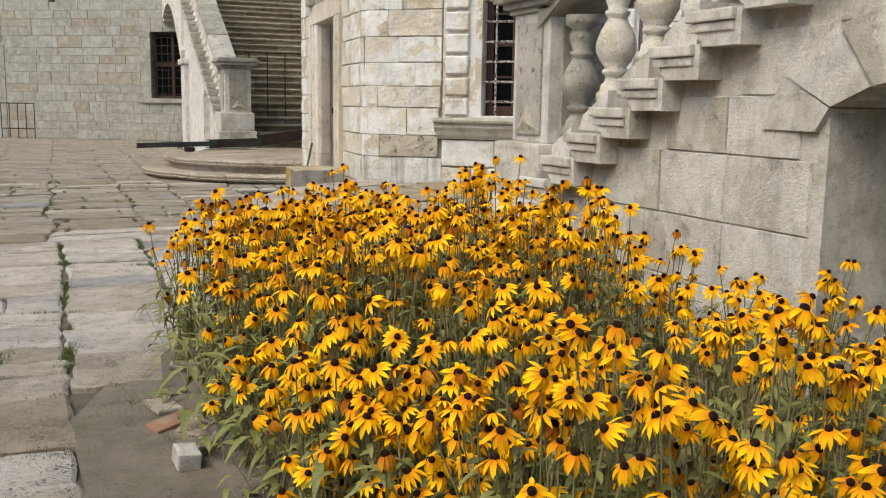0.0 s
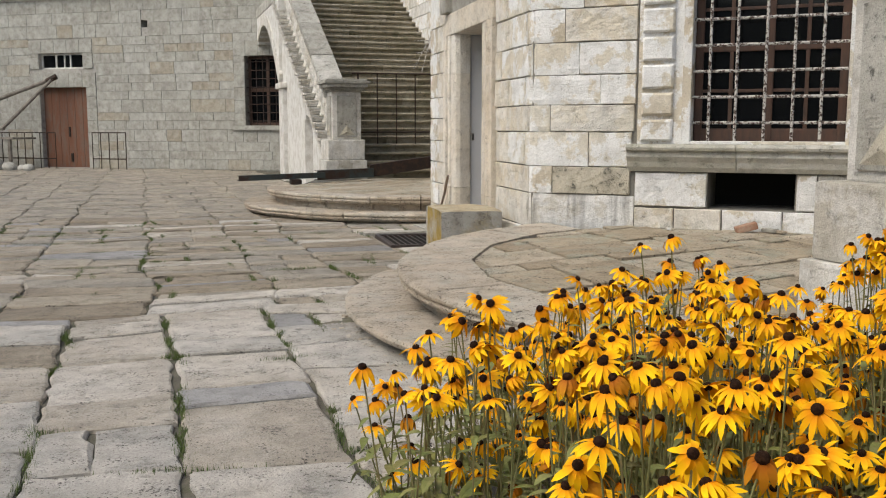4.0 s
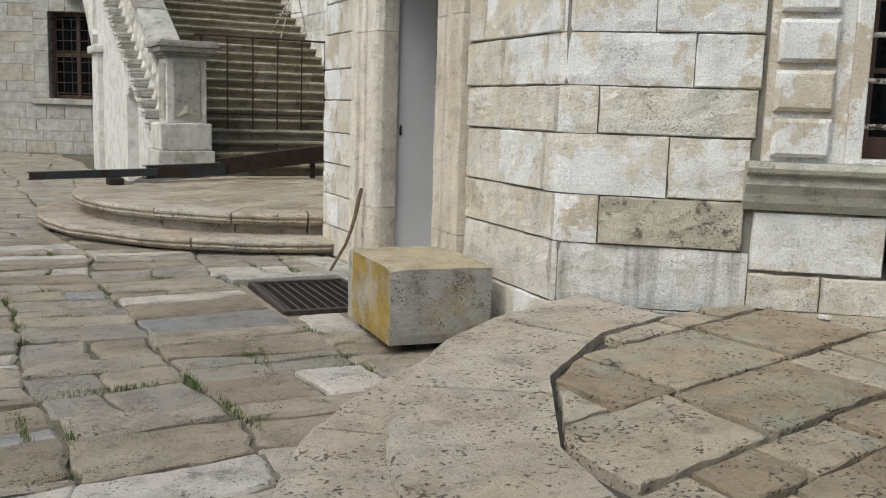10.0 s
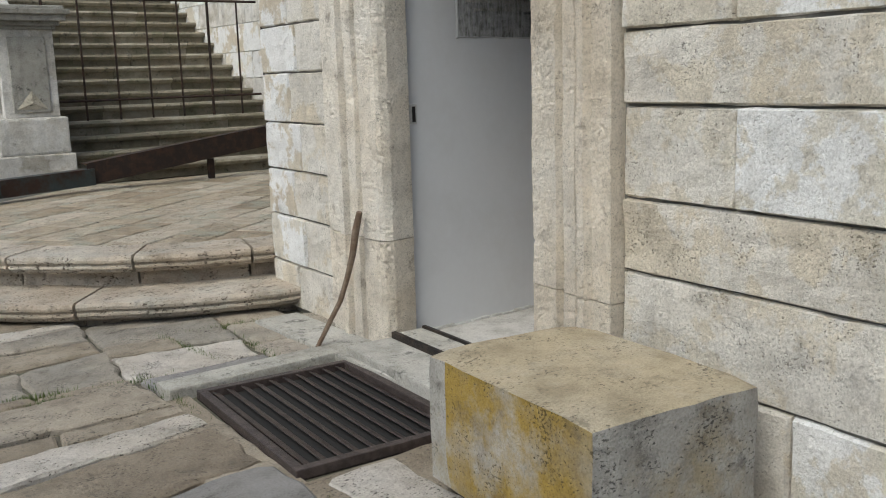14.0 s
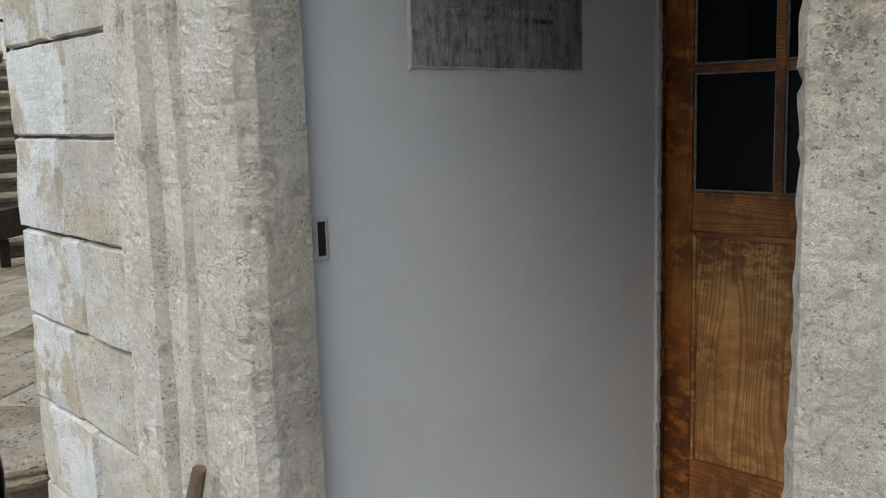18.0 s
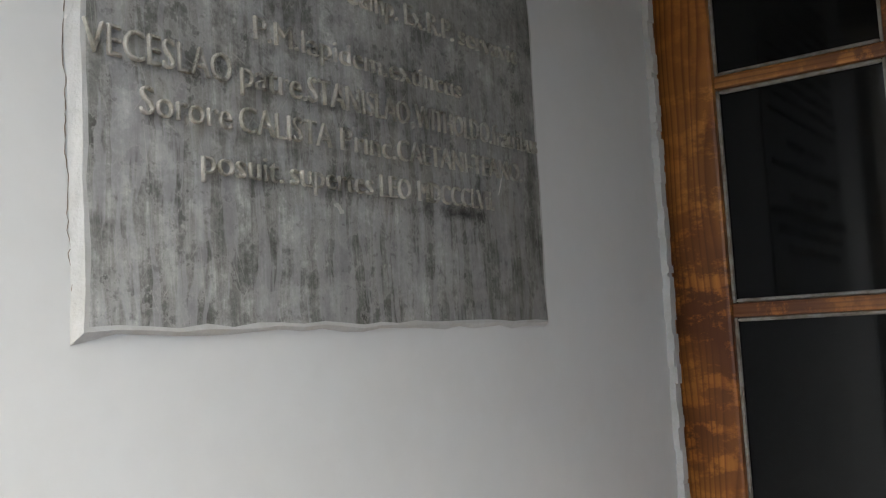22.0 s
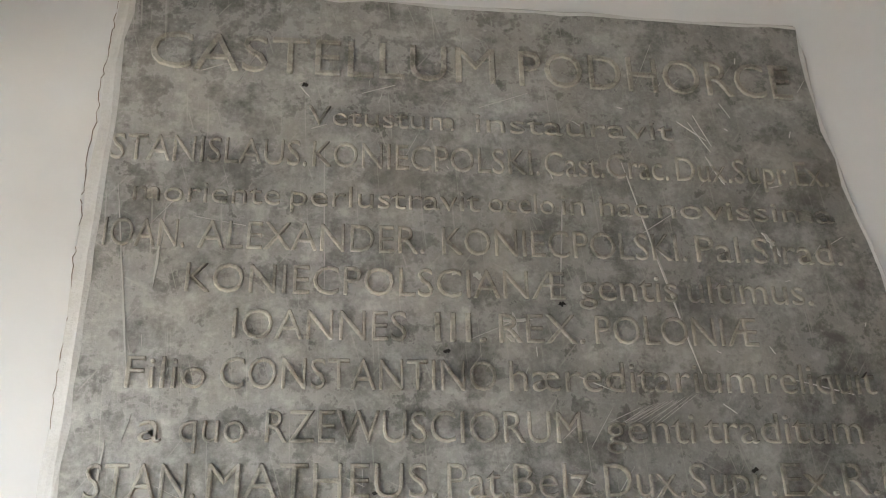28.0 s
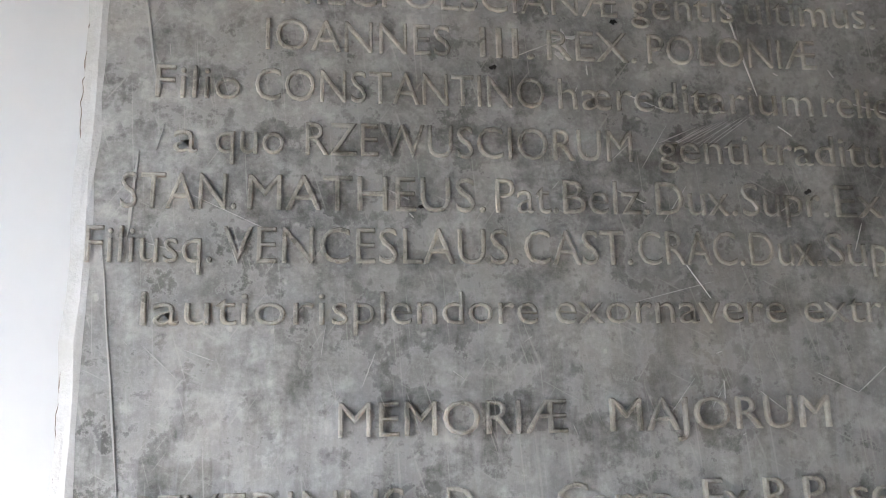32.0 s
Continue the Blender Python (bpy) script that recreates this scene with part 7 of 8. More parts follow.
# walls that close the courtyard behind and beside the walk
for nm, x0, x1, y0, y1 in (("wall_west", -24.0, -23.0, -32.0, 40.0), ("wall_south", -24.0, 14.0, -33.0, -32.0), ("wall_east", 9.0, 10.0, -32.0, 30.0)):
    tagged(part(nm, box_bm(x0, x1, y0, y1, -0.1, 7.0), M_FAR, None), "plain coursed limestone wall closing the courtyard", "wall", kind="structure")

bm = bmesh.new()
ring = [CORNER, CORNER + Vector((0.766, -0.643)) * 6.2, Vector((8.95, -6.4)), Vector((8.95, 3.6)), Vector((7.3, 3.2)), Vector((0.328, 2.256))]
lo = [bm.verts.new((p.x, p.y, 9.004)) for p in ring]
hi = [bm.verts.new((p.x, p.y, 9.3)) for p in ring]
bm.faces.new(lo)
bm.faces.new(hi)
for i in range(6):
    bm.faces.new((lo[i], lo[(i + 1) % 6], hi[(i + 1) % 6], hi[i]))
bmesh.ops.recalc_face_normals(bm, faces=bm.faces)
tagged(part("roof", bm, M_ROOF, None), "flat weathered roof slab closing the tower", "roof", kind="structure")

# ---- things by the portal ----
sb = thing("stone_block", "rough concrete block with yellow lichen beside the door grate", "block")
bm = box_bm(0, 0.685, 0, 0.92, 0, 0.48, 0.0)
bmesh.ops.subdivide_edges(bm, edges=bm.edges[:], cuts=6, use_grid_fill=True)
for v_ in bm.verts:
    c = v_.co
    k = sum((abs(c.x - 0.33) > 0.32, abs(c.y - 0.46) > 0.45, abs(c.z - 0.25) > 0.24))
    sh = 0.012 if k >= 2 else 0.0
    c.x += (0.33 - c.x) * sh * 2 + 0.006 * noise.noise(c * 9)
    c.y += (0.46 - c.y) * sh * 2 + 0.006 * noise.noise(c * 9 + Vector((5, 0, 0)))
    c.z += (-sh if c.z > 0.25 else sh) + 0.006 * noise.noise(c * 9 + Vector((0, 7, 0)))
blk = part("body", bm, M_BOXSTONE, sb)
blk.data.materials.append(M_LICHEN)
blk.data.materials.append(M_BOXTOP)
for p_ in blk.data.polygons:
    if p_.normal.x < -0.7 and p_.center.y < 0.8:
        p_.material_index = 1
    elif p_.normal.z > 0.7:
        p_.material_index = 2
sb.matrix_world = pose(-0.845, -1.885, 0.055, 0, 0, -6.3)
for x, y in ((-0.55, -1.76), (-0.3, -1.7), (-0.65, -1.25)):
    pb = part("pebble_shim", box_bm(-0.06, 0.06, -0.045, 0.045, 0, 0.065, 0.02), M_JOINT, None)
    pb.matrix_world = pose(x, y, -0.01, 0, 0, rng.uniform(0, 90))
    tagged(pb, "small flat stone wedged under the concrete block", "stone", "stones under the block")

grate = thing("drain_grate", "dark iron slatted drain grate in the paving before the door", "grate", pose(-0.58, 0.06, 0.0, 0, 0, -4.5))
GX, GY = 0.42, 0.60
for x0, x1, y0, y1 in ((-GX, GX, -GY, -GY + 0.045), (-GX, GX, GY - 0.045, GY), (-GX, -GX + 0.045, -GY + 0.045, GY - 0.045), (GX - 0.045, GX, -GY + 0.045, GY - 0.045)):
    part("frame_bar", box_bm(x0, x1, y0, y1, -0.035, 0.016, 0.004), M_GRATE, grate)
n = 10
for i in range(n):
    x = -GX + 0.045 + (2 * GX - 0.09) * (i + 0.5) / n
    bm = box_bm(-0.021, 0.021, -GY + 0.045, GY - 0.045, -0.003, 0.003, 0.001, pose(x, 0, -0.004, 0, 24))
    part("slat", bm, M_GRATE, grate)
# shallow black sheet under the slats, coloured as the shade of a deep pit
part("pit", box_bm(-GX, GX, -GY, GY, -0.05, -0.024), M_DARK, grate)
tagged(part("grate_kerb", box_bm(-1.08, -0.1, 0.72, 0.9, -0.05, 0.035, 0.015), M_GREY, None), "narrow stone kerb behind the drain grate", "kerb", kind="structure")
tagged(part("door_apron", box_bm(-0.14, 0.16, -0.62, 1.7, -0.05, 0.03, 0.012), M_GREY, None), "grey cement apron along the portal foot", "apron", kind="structure")

stick = thing("stick", "bent dry stick leaning on the portal jamb", "stick")
pts = [Vector((-0.14, 0.91, 0.02)), Vector((-0.07, 0.88, 0.16)), Vector((-0.01, 0.85, 0.28)), Vector((0.03, 0.83, 0.41)), Vector((0.06, 0.81, 0.54)), Vector((0.08, 0.80, 0.67)), Vector((0.105, 0.79, 0.78))]
bm = bmesh.new()
rings = []
for i, p in enumerate(pts):
    rr = (0.013, 0.0145, 0.015, 0.0155, 0.018, 0.021, 0.017)[i]
    rings.append([bm.verts.new(p + Vector((rr * math.cos(q), rr * math.sin(q), 0.3 * rr * math.sin(q)))) for q in (math.pi * k / 4 for k in range(8))])
for i in range(len(pts) - 1):
    for k in range(8):
        bm.faces.new((rings[i][k], rings[i][(k + 1) % 8], rings[i + 1][(k + 1) % 8], rings[i + 1][k]))
bm.faces.new(rings[0][::-1])
bm.faces.new(rings[-1])
part("shaft", bm, M_STICK, stick)

bp_ = F_WIN @ Vector((2.15, -0.16, 0.0))
brick = part("brick_fragment", box_bm(-0.10, 0.10, -0.06, 0.06, 0, 0.068, 0.014), M_BRICK, None)
brick.matrix_world = pose(bp_.x, bp_.y, terrace_z(bp_.x, bp_.y) + 0.012, 0, -16, -25)
tagged(brick, "broken red brick lying on the terrace under the vent", "brick")
for s, o, sx, mt in ((2.35, -0.1, 0.07, M_GREY), (2.45, -0.14, 0.05, M_STEP), (1.45, -0.2, 0.035, M_PALE)):
    p = F_WIN @ Vector((s, o, 0))
    pb = part("stone_chip", box_bm(-sx, sx, -sx * 0.6, sx * 0.6, 0, sx * 0.5, sx * 0.15), mt, None)
    pb.matrix_world = pose(p.x, p.y, terrace_z(p.x, p.y) + 0.002, 0, 0, rng.uniform(0, 180))
    tagged(pb, "loose chip of stone on the terrace", "stone", "loose chips on the terrace")
p = T1_C + Vector((math.cos(radians(209)), math.sin(radians(209)))) * 2.83
pb = part("stone_chip", box_bm(-0.055, 0.055, -0.035, 0.035, 0, 0.05, 0.02), M_STEP, None)
pb.matrix_world = pose(p.x, p.y, 0.148, 0, 0, 30)
tagged(pb, "loose chip of stone on the lower step", "stone", "loose chips on the terrace")

# wood scraps and shards at the edge of the bed
for i, (x, y, w, l, h, rz, mt) in enumerate(((-3.32, -9.74, 0.13, 0.17, 0.025, 20, M_STEP), (-3.32, -9.99, 0.10, 0.19, 0.025, -60, M_BRICK), (-3.21, -10.10, 0.15, 0.22, 0.03, -25, M_STEP), (-3.12, -10.28, 0.06, 0.26, 0.05, 10, M_OLDWOOD), (-3.22, -10.36, 0.05, 0.24, 0.04, -40, M_STEP), (-3.31, -10.48, 0.09, 0.13, 0.07, 5, M_STAIR))):
    sh = part("tile_shard", box_bm(-w / 2, w / 2, -l / 2, l / 2, 0, h, 0.008), mt, None)
    sh.matrix_world = pose(x, y, 0.004, 4, 6, rz)
    tagged(sh, "broken tile or board scrap beside the flower bed", "shard", "scraps by the flower bed")

# ---- flower bed ----
BED = [Vector(p) for p in ((-2.6, -12.45), (-3.02, -11.75), (-3.16, -11.1), (-3.22, -10.4), (-3.3, -9.6), (-3.24, -8.8), (-2.9, -8.05), (-2.3, -7.75), (-1.5, -7.75), (-0.75, -7.95), (-0.5, -8.6), (-0.5, -12.2), (-1.6, -12.7))]


def in_bed(x, y, grow=0.0):
    c = Vector((-1.8, -10.0))
    p = Vector((x, y))
    p = c + (p - c) * (1 / (1 + grow))
    inside = False
    for i in range(len(BED)):
        a, b = BED[i], BED[(i + 1) % len(BED)]
        if (a.y > p.y) != (b.y > p.y) and p.x < (b.x - a.x) * (p.y - a.y) / (b.y - a.y) + a.x:
            inside = not inside
    return inside


bm = bmesh.new()
f = bm.faces.new([bm.verts.new((p.x, p.y, 0.01)) for p in BED])
bmesh.ops.recalc_face_normals(bm, faces=bm.faces)
if f.normal.z < 0:
    f.normal_flip()
ex = bmesh.ops.extrude_face_region(bm, geom=[f])
for v_ in ex["geom"]:
    if isinstance(v_, bmesh.types.BMVert):
        v_.co.z = -0.05
bmesh.ops.recalc_face_normals(bm, faces=bm.faces)
tagged(part("flower_bed_soil", bm, M_DIRT, None), "bare sandy soil of the flower bed", "soil", kind="structure")


bm = bmesh.new()
f = bm.faces.new([bm.verts.new((x + 0.05 * noise.noise(Vector((x * 3, y * 3, 0))), y, 0.004)) for x, y in ((-3.0, -13.4), (-3.0, -9.4), (-3.25, -9.15), (-3.55, -9.3), (-3.72, -9.8), (-3.68, -10.6), (-3.78, -11.5), (-3.75, -13.4))])
ex = bmesh.ops.extrude_face_region(bm, geom=[f])
for v_ in ex["geom"]:
    if isinstance(v_, bmesh.types.BMVert):
        v_.co.z = -0.05
bmesh.ops.recalc_face_normals(bm, faces=bm.faces)
tagged(part("soil_patch", bm, M_DIRT, None), "bare sandy ground between the paving and the flower bed", "soil", kind="structure")


vs, fs = [], []
for i in range(41):
    a = radians(140 + 125 * i / 40)
    for r in (T1_RL - 0.35, T1_RL + 0.22 + 0.16 * noise.noise(Vector((i * 0.37, 1, 0)))):
        for z in (-0.05, -0.014):
            vs.append((T1_C.x + r * math.cos(a), T1_C.y + r * math.sin(a), z))
for i in range(40):
    k = 4 * i
    fs += [(k + 1, k + 3, k + 7, k + 5), (k + 2, k + 6, k + 7, k + 3), (k, k + 1, k + 5, k + 4), (k, k + 4, k + 6, k + 2)]
fs += [(0, 2, 3, 1), (160, 161, 163, 162)]
tagged(part("soil_strip", mesh_of("soil_strip", vs, fs, M_DIRT), M_DIRT, None), "bare sandy earth along the foot of the round step", "soil", kind="structure")


vs, fs = [], []
gr = random.Random(31)
for i in range(420):
    a = radians(gr.gauss(212, 20))
    if not 160 < math.degrees(a) < 262:
        continue
    r = T1_RL - 0.10 + abs(gr.gauss(0, 0.10))
    c = Vector((T1_C.x + r * math.cos(a), T1_C.y + r * math.sin(a), -0.012))
    l = gr.uniform(0.008, 0.035)
    turn = Euler((gr.uniform(-0.4, 0.4), gr.uniform(-0.4, 0.4), gr.uniform(0, 6.3))).to_matrix()
    o = len(vs)
    for x, y, z in ((-1, -0.7, -0.4), (1, -0.6, -0.4), (0.9, 0.7, -0.4), (-0.8, 0.8, -0.4), (-0.6, -0.4, 0.5), (0.7, -0.3, 0.6), (0.5, 0.5, 0.5), (-0.6, 0.5, 0.4)):
        vs.append(c + turn @ Vector((x * l * gr.uniform(0.8, 1.2), y * l, z * l)))
    fs += [tuple(o + j for j in f) for f in ((3, 2, 1, 0), (4, 5, 6, 7), (0, 1, 5, 4), (1, 2, 6, 5), (2, 3, 7, 6), (3, 0, 4, 7))]
tagged(part("step_rubble", mesh_of("step_rubble", vs, fs, M_STEP), M_STEP, None), "crumbled stone chips along the foot of the round step", "rubble", kind="stuff")


def flower_mesh(seed, droop, old):
    g = random.Random(seed)
    vs, fs = [], []
    n = g.randint(11, 14)
    for i in range(n):
        a = 2 * math.pi * i / n + g.uniform(-0.12, 0.12)
        L = g.uniform(0.036, 0.050)
        w = g.uniform(0.0058, 0.0078)
        d = droop + g.uniform(-0.35, 0.4)
        rows = []
        tw = g.uniform(-0.3, 0.3)
        for k in range(5):
            t = k / 4
            r = 0.009 + L * t * math.cos(d * (0.5 + 0.5 * t))
            z = -L * t * math.sin(d * (0.35 + 0.65 * t)) + 0.002
            ww = w * (0.45, 0.95, 1.0, 0.8, 0.15)[k]
            o = len(vs)
            for s in (-1, 0, 1):
                x, y = r, s * ww
                vs.append((x * math.cos(a) - y * math.sin(a), x * math.sin(a) + y * math.cos(a), z + (0.0 if s else -0.0016) + s * tw * ww * 0.4))
            rows.append(o)
        for k in range(4):
            for s in range(2):
                fs.append((rows[k] + s, rows[k + 1] + s, rows[k + 1] + s + 1, rows[k] + s + 1))
    return mesh_of("petals", vs, fs, M_PETAL_OLD if old else M_PETAL, True)


FLOWERS = [flower_mesh(i, (0.4, 0.7, 0.9, 1.1, 0.75, 1.35, 0.55, 1.2)[i], i in (5,)) for i in range(8)]
CONE = lathe_mesh("cone", [(0.0, -0.004), (0.008, -0.003), (0.011, 0.003), (0.011, 0.007), (0.009, 0.011), (0.0045, 0.0135), (0.001, 0.0145)], M_CONE, 10)


def leaf_bm(bm, base, direction, L, w, droop):
    d = Vector((direction[0], direction[1], 0)).normalized()
    s = Vector((-d.y, d.x, 0))
    prev = None
    for k in range(5):
        t = k / 4
        p = Vector(base) + d * (L * t) + Vector((0, 0, 0.35 * L * t - droop * L * t * t))
        ww = w * (0.25, 0.9, 1.0, 0.65, 0.05)[k]
        cur = [bm.verts.new(p - s * ww), bm.verts.new(p + Vector((0, 0, -0.12 * w))), bm.verts.new(p + s * ww)]
        if prev:
            bm.faces.new((prev[0], cur[0], cur[1], prev[1]))
            bm.faces.new((prev[1], cur[1], cur[2], prev[2]))
        prev = cur


def coneflower(x, y, height, heads, seed, sparse=False):
    g = random.Random(seed)
    pl = thing("coneflower", "black-eyed coneflower plant with golden drooping petals and dark cones", "flower", pose(x, y, 0.0), "coneflowers in the bed")
    st, lv = bmesh.new(), bmesh.new()
    for i in range(heads):
        a, rad = g.uniform(0, 6.28), g.uniform(0.02, 0.17 if not sparse else 0.12)
        h = height * (g.uniform(0.86, 1.08) if i % 4 else g.uniform(0.5, 0.84)) - 0.35 * rad
        foot = Vector((g.uniform(-0.05, 0.05), g.uniform(-0.05, 0.05), 0.0))
        top = Vector((rad * math.cos(a), rad * math.sin(a), h))
        mid = foot.lerp(top, 0.5) + Vector((g.uniform(-0.03, 0.03), g.uniform(-0.03, 0.03), 0.03))
        add_rod(st, foot, mid, 0.0032, 5, 0.0028)
        add_rod(st, mid, top - Vector((0, 0, 0.004)), 0.0028, 5, 0.0024)
        for q in range(5):
            t = g.uniform(0.12, 0.85)
            b = foot.lerp(mid, t * 2) if t < 0.5 else mid.lerp(top, t * 2 - 1)
            w = g.uniform(0, 6.28)
            leaf_bm(lv, b, (math.cos(w), math.sin(w)), g.uniform(0.05, 0.11) * (1.2 - 0.6 * t), g.uniform(0.008, 0.016), g.uniform(0.4, 1.0))
        me = FLOWERS[g.choice((0, 1, 1, 2, 2, 3, 4, 4, 5, 6, 6, 7))]
        fl = new("flower", me)
        fl.parent = pl
        tilt = g.uniform(5, 55)
        fl.matrix_local = Matrix.Translation(top) @ pose(0, 0, 0, 0, 0, g.gauss(-55, 75)) @ pose(0, 0, 0, tilt) @ Matrix.Scale(g.uniform(0.85, 1.2), 4)
        cn = new("cone", CONE)
        cn.parent = fl
    part("stalk_tuft", st, M_STEM, pl)["kind"] = "stuff"
    part("leaf_tuft", lv, M_LEAF, pl)["kind"] = "stuff"


g0 = random.Random(5)
spots = []
tries = 0
while len(spots) < 185 and tries < 6000:
    tries += 1
    x, y = g0.uniform(-3.2, -0.6), g0.uniform(-12.4, -7.8)
    if not in_bed(x, y):
        continue
    if x < -3.1 and -10.7 < y < -9.6:
        continue
    if x > -1.15 and y < -9.2 and g0.random() < 0.72:
        continue
    if -2.15 < x < -1.55 and y < -10.9 and g0.random() < 0.75:
        continue
    if all((x - a) ** 2 + (y - b) ** 2 > 0.125 ** 2 for a, b in spots):
        spots.append((x, y))
for i, (x, y) in enumerate(spots):
    h = 0.85 + 0.44 * noise.noise(Vector((x * 2.1, y * 2.1, 4))) - (0.2 if x < -2.95 else 0) - (0.14 if y < -11.4 else 0)
    if y > -8.4:
        h -= 0.17
    if x > -1.7 and -10.2 < y < -8.4:
        h += 0.05
    if x > -1.2 and y < -9.0:
        h = g0.uniform(0.42, 0.86)
    coneflower(x, y, h, g0.randint(8, 12), 100 + i)
# full clumps at the near end of the bed
for i, (x, y, h) in enumerate(((-2.98, -11.51, 0.64), (-2.84, -11.62, 0.66), (-2.70, -11.72, 0.65), (-2.90, -11.84, 0.55), (-2.62, -11.90, 0.52), (-2.30, -12.46, 0.68), (-2.03, -12.25, 0.9), (-1.96, -12.46, 0.62), (-1.71, -12.2, 0.82))):
    coneflower(x, y, h, 12 if i < 5 else 9, 500 + i)
# green and dry understorey
bm = bmesh.new()
for i in range(4200):
    x, y = g0.uniform(-3.3, -0.5), g0.uniform(-12.5, -7.8)
    if not in_bed(x, y, 0.04):
        continue
    w = g0.uniform(0, 6.28)
    leaf_bm(bm, (x, y, g0.uniform(0.0, 0.48)), (math.cos(w), math.sin(w)), g0.uniform(0.07, 0.17), g0.uniform(0.008, 0.02), g0.uniform(0.2, 1.1))
tagged(part("bed_foliage", bm, M_LEAF, None), "dense low green leaves between the coneflowers", "foliage", kind="stuff")
bm = bmesh.new()
for i in range(1500):
    x, y = (g0.uniform(-3.2, -0.5), g0.uniform(-12.5, -7.8)) if i < 900 else (g0.gauss(-1.85, 0.3), g0.gauss(-11.5, 0.5))
    if not in_bed(x, y):
        continue
    a = (x, y, 0)
    b = (x + g0.uniform(-0.16, 0.16), y + g0.uniform(-0.16, 0.16), g0.uniform(0.2, 0.52))
    add_rod(bm, a, b, 0.0022, 4, 0.0014)
tagged(part("dry_stalks", bm, M_DRYSTEM, None), "thin dry stalks standing in the flower bed", "stalks", kind="stuff")
# few pink blossoms
for i, (x, y, z) in enumerate(((-2.62, -8.75, 0.26), (-2.35, -8.3, 0.22), (-0.75, -11.4, 0.16))):
    pk = thing("pink_blossom", "small pink blossom low in the bed", "flower", pose(x, y, z), "pink blossoms")
    ob = part("petals", FLOWERS[1].copy(), M_PINK, pk)
    ob.data.materials[0] = M_PINK
    ob.scale = (0.7, 0.7, 0.7)
    part("stem", rod_bm((0, 0, -z), (0, 0, 0), 0.003, 5), M_STEM, pk)

# ---- courtyard flagstones ----
paving = thing("pavement", "uneven worn limestone flagstones with grassy joints", "paving", kind="structure")
ROT = radians(-1)
gp = random.Random(21)
corners = []
near_n = 0
far_stones, tan_stones = [], []


def blocked(c):
    if (c - T1_C).length < T1_RL - 0.38 or (c - T2_C).length < T2_RL - 0.3:
        return True
    if in_bed(c.x, c.y, 0.02):
        return True
    if c.x > 0.15 or (c.x > -0.45 and c.y < -7.5):
        return True
    if -1.06 < c.x < -0.1 and -0.6 < c.y < 0.75:
        return True
    if c.y > 7.0 and c.x > -0.25:
        return True
    if c.y < -9.2 and c.x > -3.75 and c.y > -13.5:
        return True
    q = F_FAR.inverted() @ Vector((c.x, c.y, 0))
    return q.y > -0.1


def clip_grate(q, c):
    """Stones that would run under the drain grate are cut back at its nearest edge."""
    x0, x1, y0, y1 = -1.06, -0.12, -0.6, 0.72
    if max(p.x for p in q) < x0 or min(p.x for p in q) > x1 or max(p.y for p in q) < y0 or min(p.y for p in q) > y1:
        return q
    d, p0, nrm = max((x0 - c.x, Vector((x0, 0)), Vector((-1, 0))), (c.x - x1, Vector((x1, 0)), Vector((1, 0))), (y0 - c.y, Vector((0, y0)), Vector((0, -1))), (c.y - y1, Vector((0, y1)), Vector((0, 1))), key=lambda k: k[0])
    return in_poly_clip(q, [(p0, nrm)])


def warp(p):
    """The courses wander a little, more so past the round terrace."""
    k = min(1.0, max(0.4, 0.7 + 0.3 * (p.y + 3.9)))
    return Vector((p.x + k * (0.16 * noise.noise(Vector((p.x * 0.5, p.y * 0.55, 2))) + 0.05 * noise.noise(Vector((p.x * 2, p.y * 2.3, 8)))), p.y + 0.15 * noise.noise(Vector((p.x * 0.8, p.y * 0.5, 5)))))


def columns(*given):
    """Joint lines that run with the walk, carried on to the far side of the court."""
    xs = list(given)
    while xs[0] > -14.0:
        xs.insert(0, xs[0] - gp.uniform(0.65, 1.15))
    return xs


NEAR_H, FAR_H = (0.26, 0.36, 0.45, 0.52, 0.6, 0.72, 0.85), (0.2, 0.25, 0.3, 0.36, 0.42, 0.5)
lanes = [(u, w, -20.0, -3.9, NEAR_H) for u, w in itertools.pairwise(columns(-4.38, -3.72, -2.98, -2.22, -1.62, -1.0, -0.35, 0.4, 1.2))]
lanes += [(u, w, -3.9, 30.0, FAR_H) for u, w in itertools.pairwise(columns(-5.0, -3.86, -2.82, -2.05, -1.08, -0.3, 0.6))]
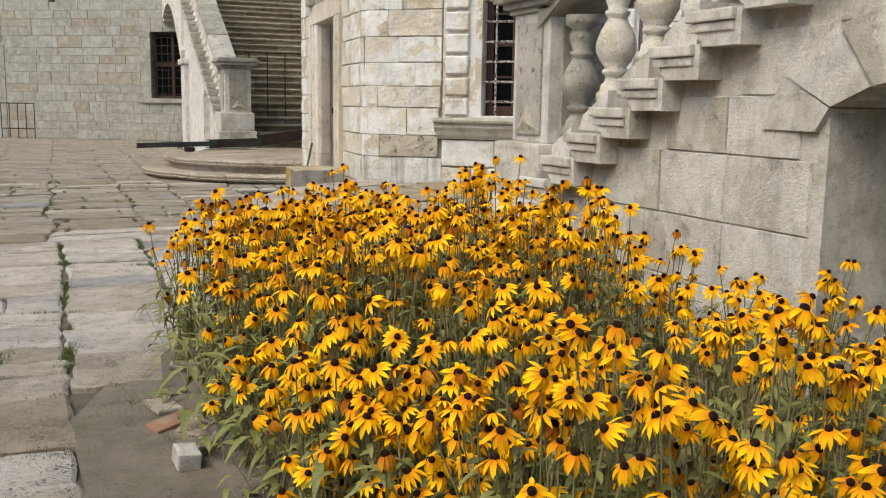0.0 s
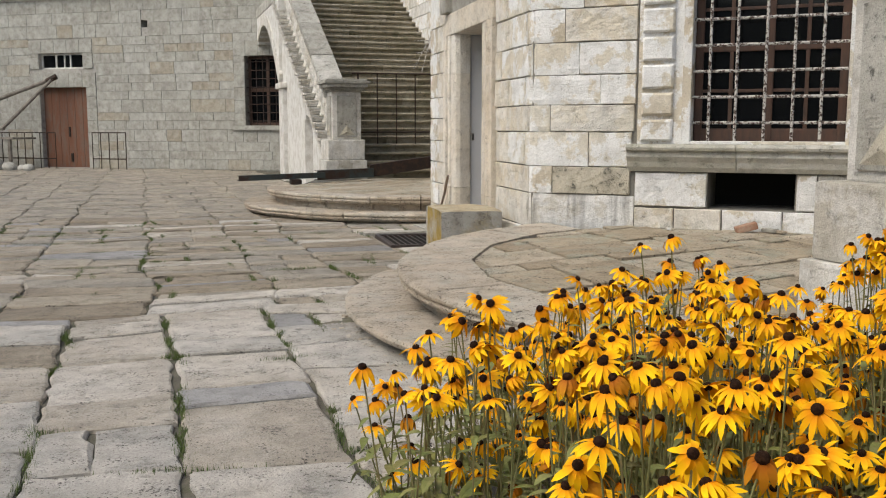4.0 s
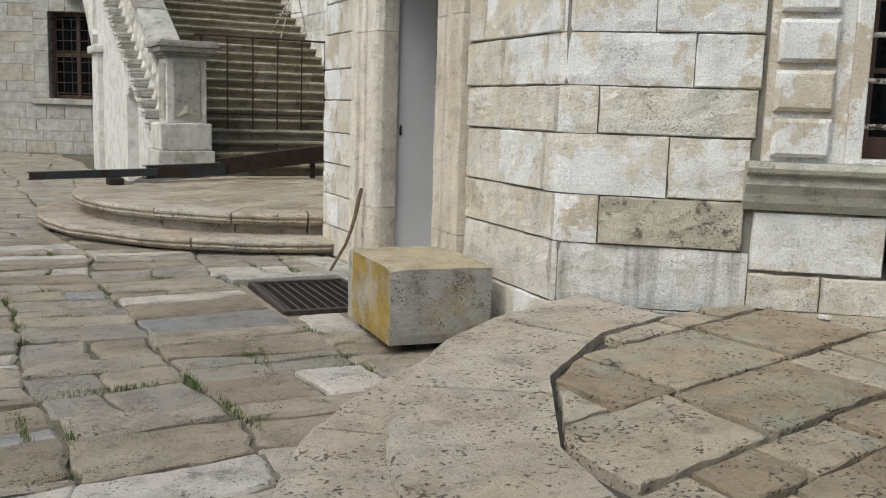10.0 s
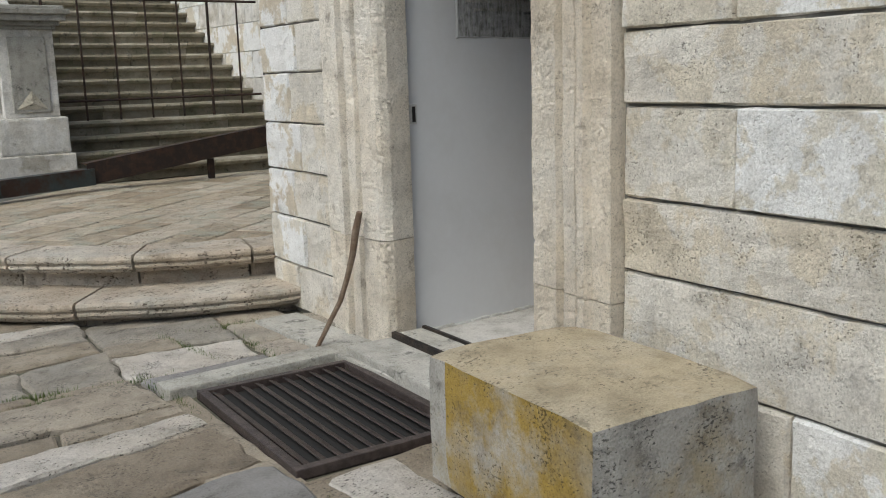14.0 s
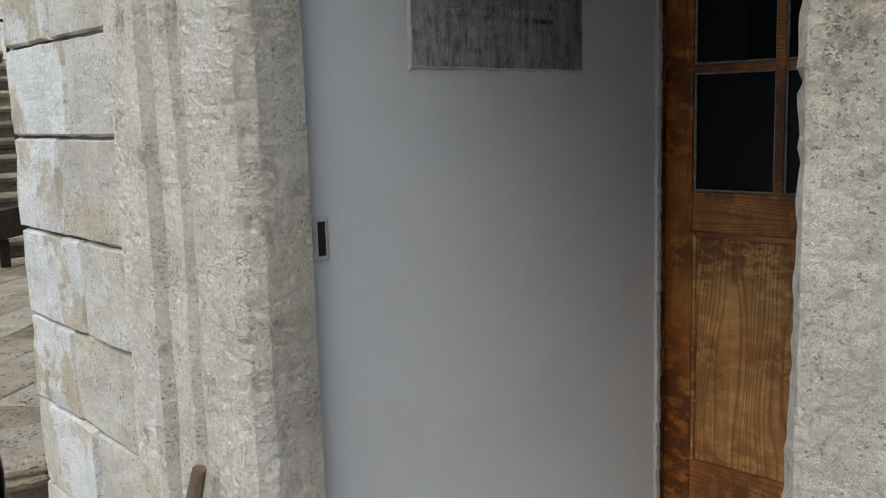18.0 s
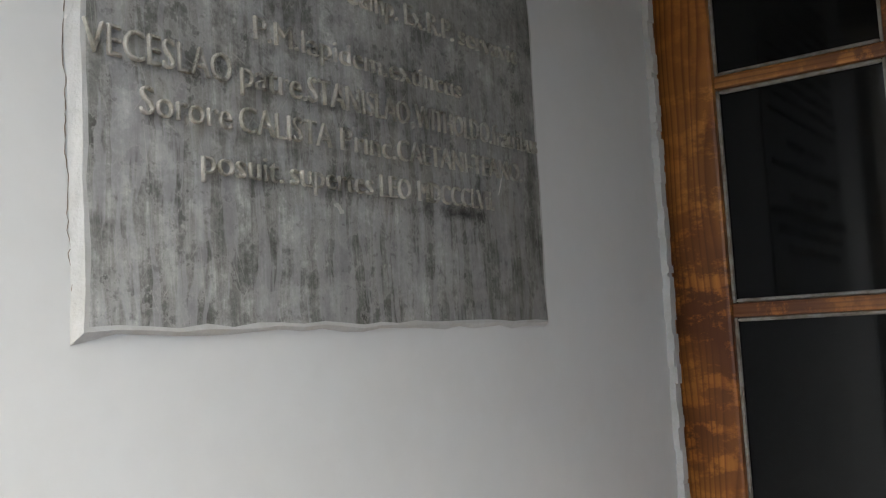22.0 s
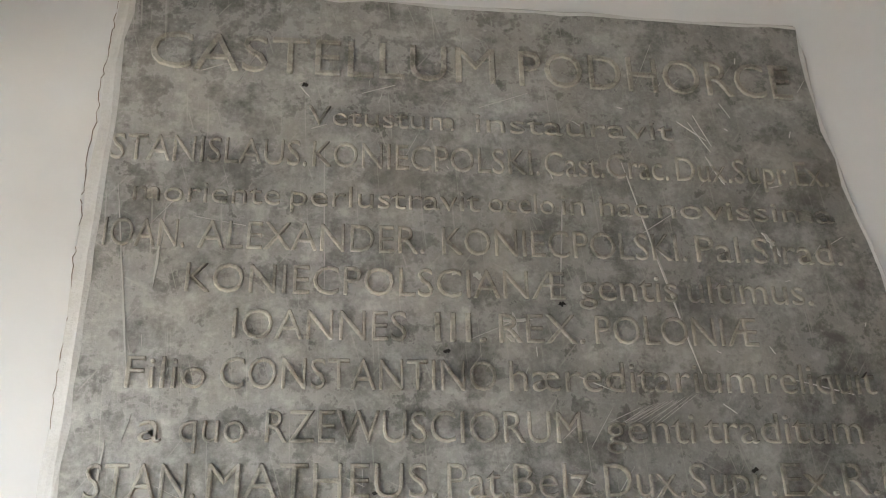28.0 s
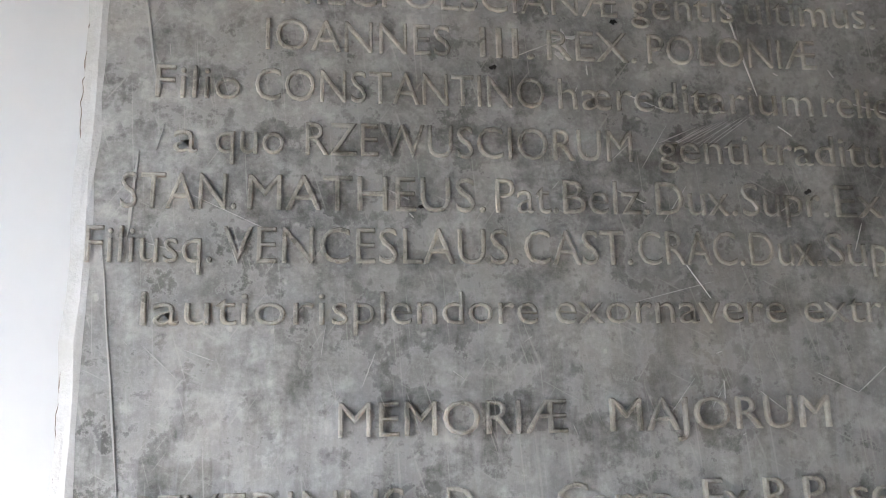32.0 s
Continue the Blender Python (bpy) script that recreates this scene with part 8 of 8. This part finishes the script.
for u, nxt, start, stop, heights in lanes:
    wcol = nxt - u
    v = start + gp.uniform(0, 0.05)
    slant = 0.0 if start > -10 else math.tan(radians(gp.uniform(-10, 5)))
    while v < stop - 0.02:
        h = gp.choice(heights) * gp.uniform(0.9, 1.1)
        if stop - v - h < 0.2:
            h = stop - v
        gap = gp.uniform(0.007, 0.016)
        wob = [gp.uniform(-0.02, 0.02) for _ in range(8)]
        turn = 0.0 if stop < 0 and v + h > stop - 0.01 else math.tan(radians(gp.uniform(-11, 6)))
        x0, x1 = u + gap, u + wcol - gap
        pieces = [(x0, x1)]
        if wcol > 0.58 and gp.random() < (0.12 if v < -3 else 0.3):
            m_ = gp.uniform(0.4, 0.6) * wcol + u
            pieces = [(x0, m_ - gap), (m_ + gap, x1)]
        for a0, a1 in pieces:
            q = [Vector((a0 + wob[0], v + gap + (a0 - u) * slant + wob[1])), Vector((a1 + wob[2], v + gap + (a1 - u) * slant + wob[3])), Vector((a1 + wob[4], v + h - gap + (a1 - u) * turn + wob[5])), Vector((a0 + wob[6], v + h - gap + (a0 - u) * turn + wob[7]))]
            q = [warp(p) for p in q]
            c = (q[0] + q[2]) / 2
            if blocked(c):
                continue
            q = clip_grate(q, c)
            if len(q) < 3:
                continue
            brown = gp.random() < (0.88 if c.y > -3.2 else 0.1)
            mt = M_FLAG_BLUE if gp.random() < 0.07 else (M_FLAG_BROWN if brown else M_FLAG)
            if (c - Vector((-2.84, -3.13))).length < 0.2:
                mt = M_FLAG_PURPLE
            lift = gp.uniform(-0.009, 0.010)
            if gp.random() < 0.4 and len(q) == 4:
                k = gp.randrange(4)
                a, b, d = q[k], q[(k + 1) % 4], q[k - 1]
                t = gp.uniform(0.06, 0.16)
                q = q[:k] + [a.lerp(d, t), a.lerp(b, t * 0.7)] + q[k + 1:]
            me = slab_poly(q, lambda x, y: 0.012 * noise.noise(Vector((x * 0.7, y * 0.7, 0))), 0.08, mt, bev=gp.uniform(0.010, 0.02), jit=0.02, lift=lift, bite=0.1)
            if -6.0 < c.x < 0.2 and -11.0 < c.y < 4.2:
                ob = new("flagstone", me)
                ob.parent = paving
                near_n += 1
                corners.append(q[0])
            else:
                (tan_stones if c.y > 2.5 else far_stones).append(me)
        v += h
        slant = turn
for q in (((-1.34, -0.64), (-1.03, -0.60), (-0.985, 0.72), (-1.30, 0.72)), ((-1.12, -1.0), (-0.2, -0.98), (-0.2, -0.56), (-1.06, -0.56))):
    me = slab_poly([Vector(p) for p in q], lambda x, y: 0.0, 0.06, M_FLAG_BROWN, bev=0.012, jit=0.012, lift=-0.009)
    ob = new("flagstone", me)
    ob.parent = paving
rest_ob = part("flagstones", joined("flagstones", [(m, Matrix.Identity(4)) for m in far_stones], M_FLAG), M_FLAG, paving)
rest_ob["kind"] = "stuff"
rest_ob = part("flagstones", joined("flagstones", [(m, Matrix.Identity(4)) for m in tan_stones], M_FLAG_BROWN), M_FLAG_BROWN, paving)
rest_ob["kind"] = "stuff"

# grass in the joints
bm_v, bm_f = [], []
gg = random.Random(8)
tufts = [(c.x, c.y, gg.uniform(0.6, 1.6)) for c in corners if gg.random() < 0.42]
for x in (-3.72, -4.38, -2.98):
    y = -10.5
    while y < 2.5:
        y += gg.uniform(0.15, 1.5)
        p = warp(Vector((x, y)))
        if not blocked(p):
            tufts.append((p.x, p.y, gg.uniform(0.6, 1.5)))
tufts += [(gg.uniform(-3.9, -3.0), gg.uniform(-11.5, -9.3), gg.uniform(0.6, 1.3)) for _ in range(14)]
tufts += [(-3.35, -9.2, 1.6), (-3.5, -8.9, 1.2), (-3.5, -9.6, 1.0), (-2.9, -8.0, 1.2), (-2.6, -7.6, 1.0), (-1.0, -1.95, 1.2), (-1.15, -2.2, 1.0), (-0.9, -1.4, 0.8), (-1.75, -1.2, 1.3), (-1.6, -1.55, 1.2)]
for x, y, s in tufts:
    n = int(130 * s)
    ln = gg.uniform(0.04, 0.15) * s
    an = ROT + (math.pi / 2 if gg.random() < 0.65 else 0) + gg.uniform(-0.2, 0.2)
    for i in range(n):
        t = gg.gauss(0, ln)
        px, py = x + math.cos(an) * t + gg.gauss(0, 0.014), y + math.sin(an) * t + gg.gauss(0, 0.014)
        w = gg.uniform(0, 6.28)
        hgt = gg.uniform(0.006, 0.022) * min(1.2, 0.8 + 0.3 * s)
        lean = gg.uniform(0.3, 1.1) * hgt
        o = len(bm_v)
        dx, dy = math.cos(w) * 0.0026, math.sin(w) * 0.0026
        bm_v += [(px - dx, py - dy, -0.02), (px + dx, py + dy, -0.02), (px + dy * lean / 0.0022, py - dx * lean / 0.0022, hgt)]
        bm_f.append((o, o + 1, o + 2))
tagged(part("joint_grass", mesh_of("joint_grass", bm_v, bm_f, M_GRASS), M_GRASS, None), "short grass and moss growing in the paving joints", "grass", kind="stuff")
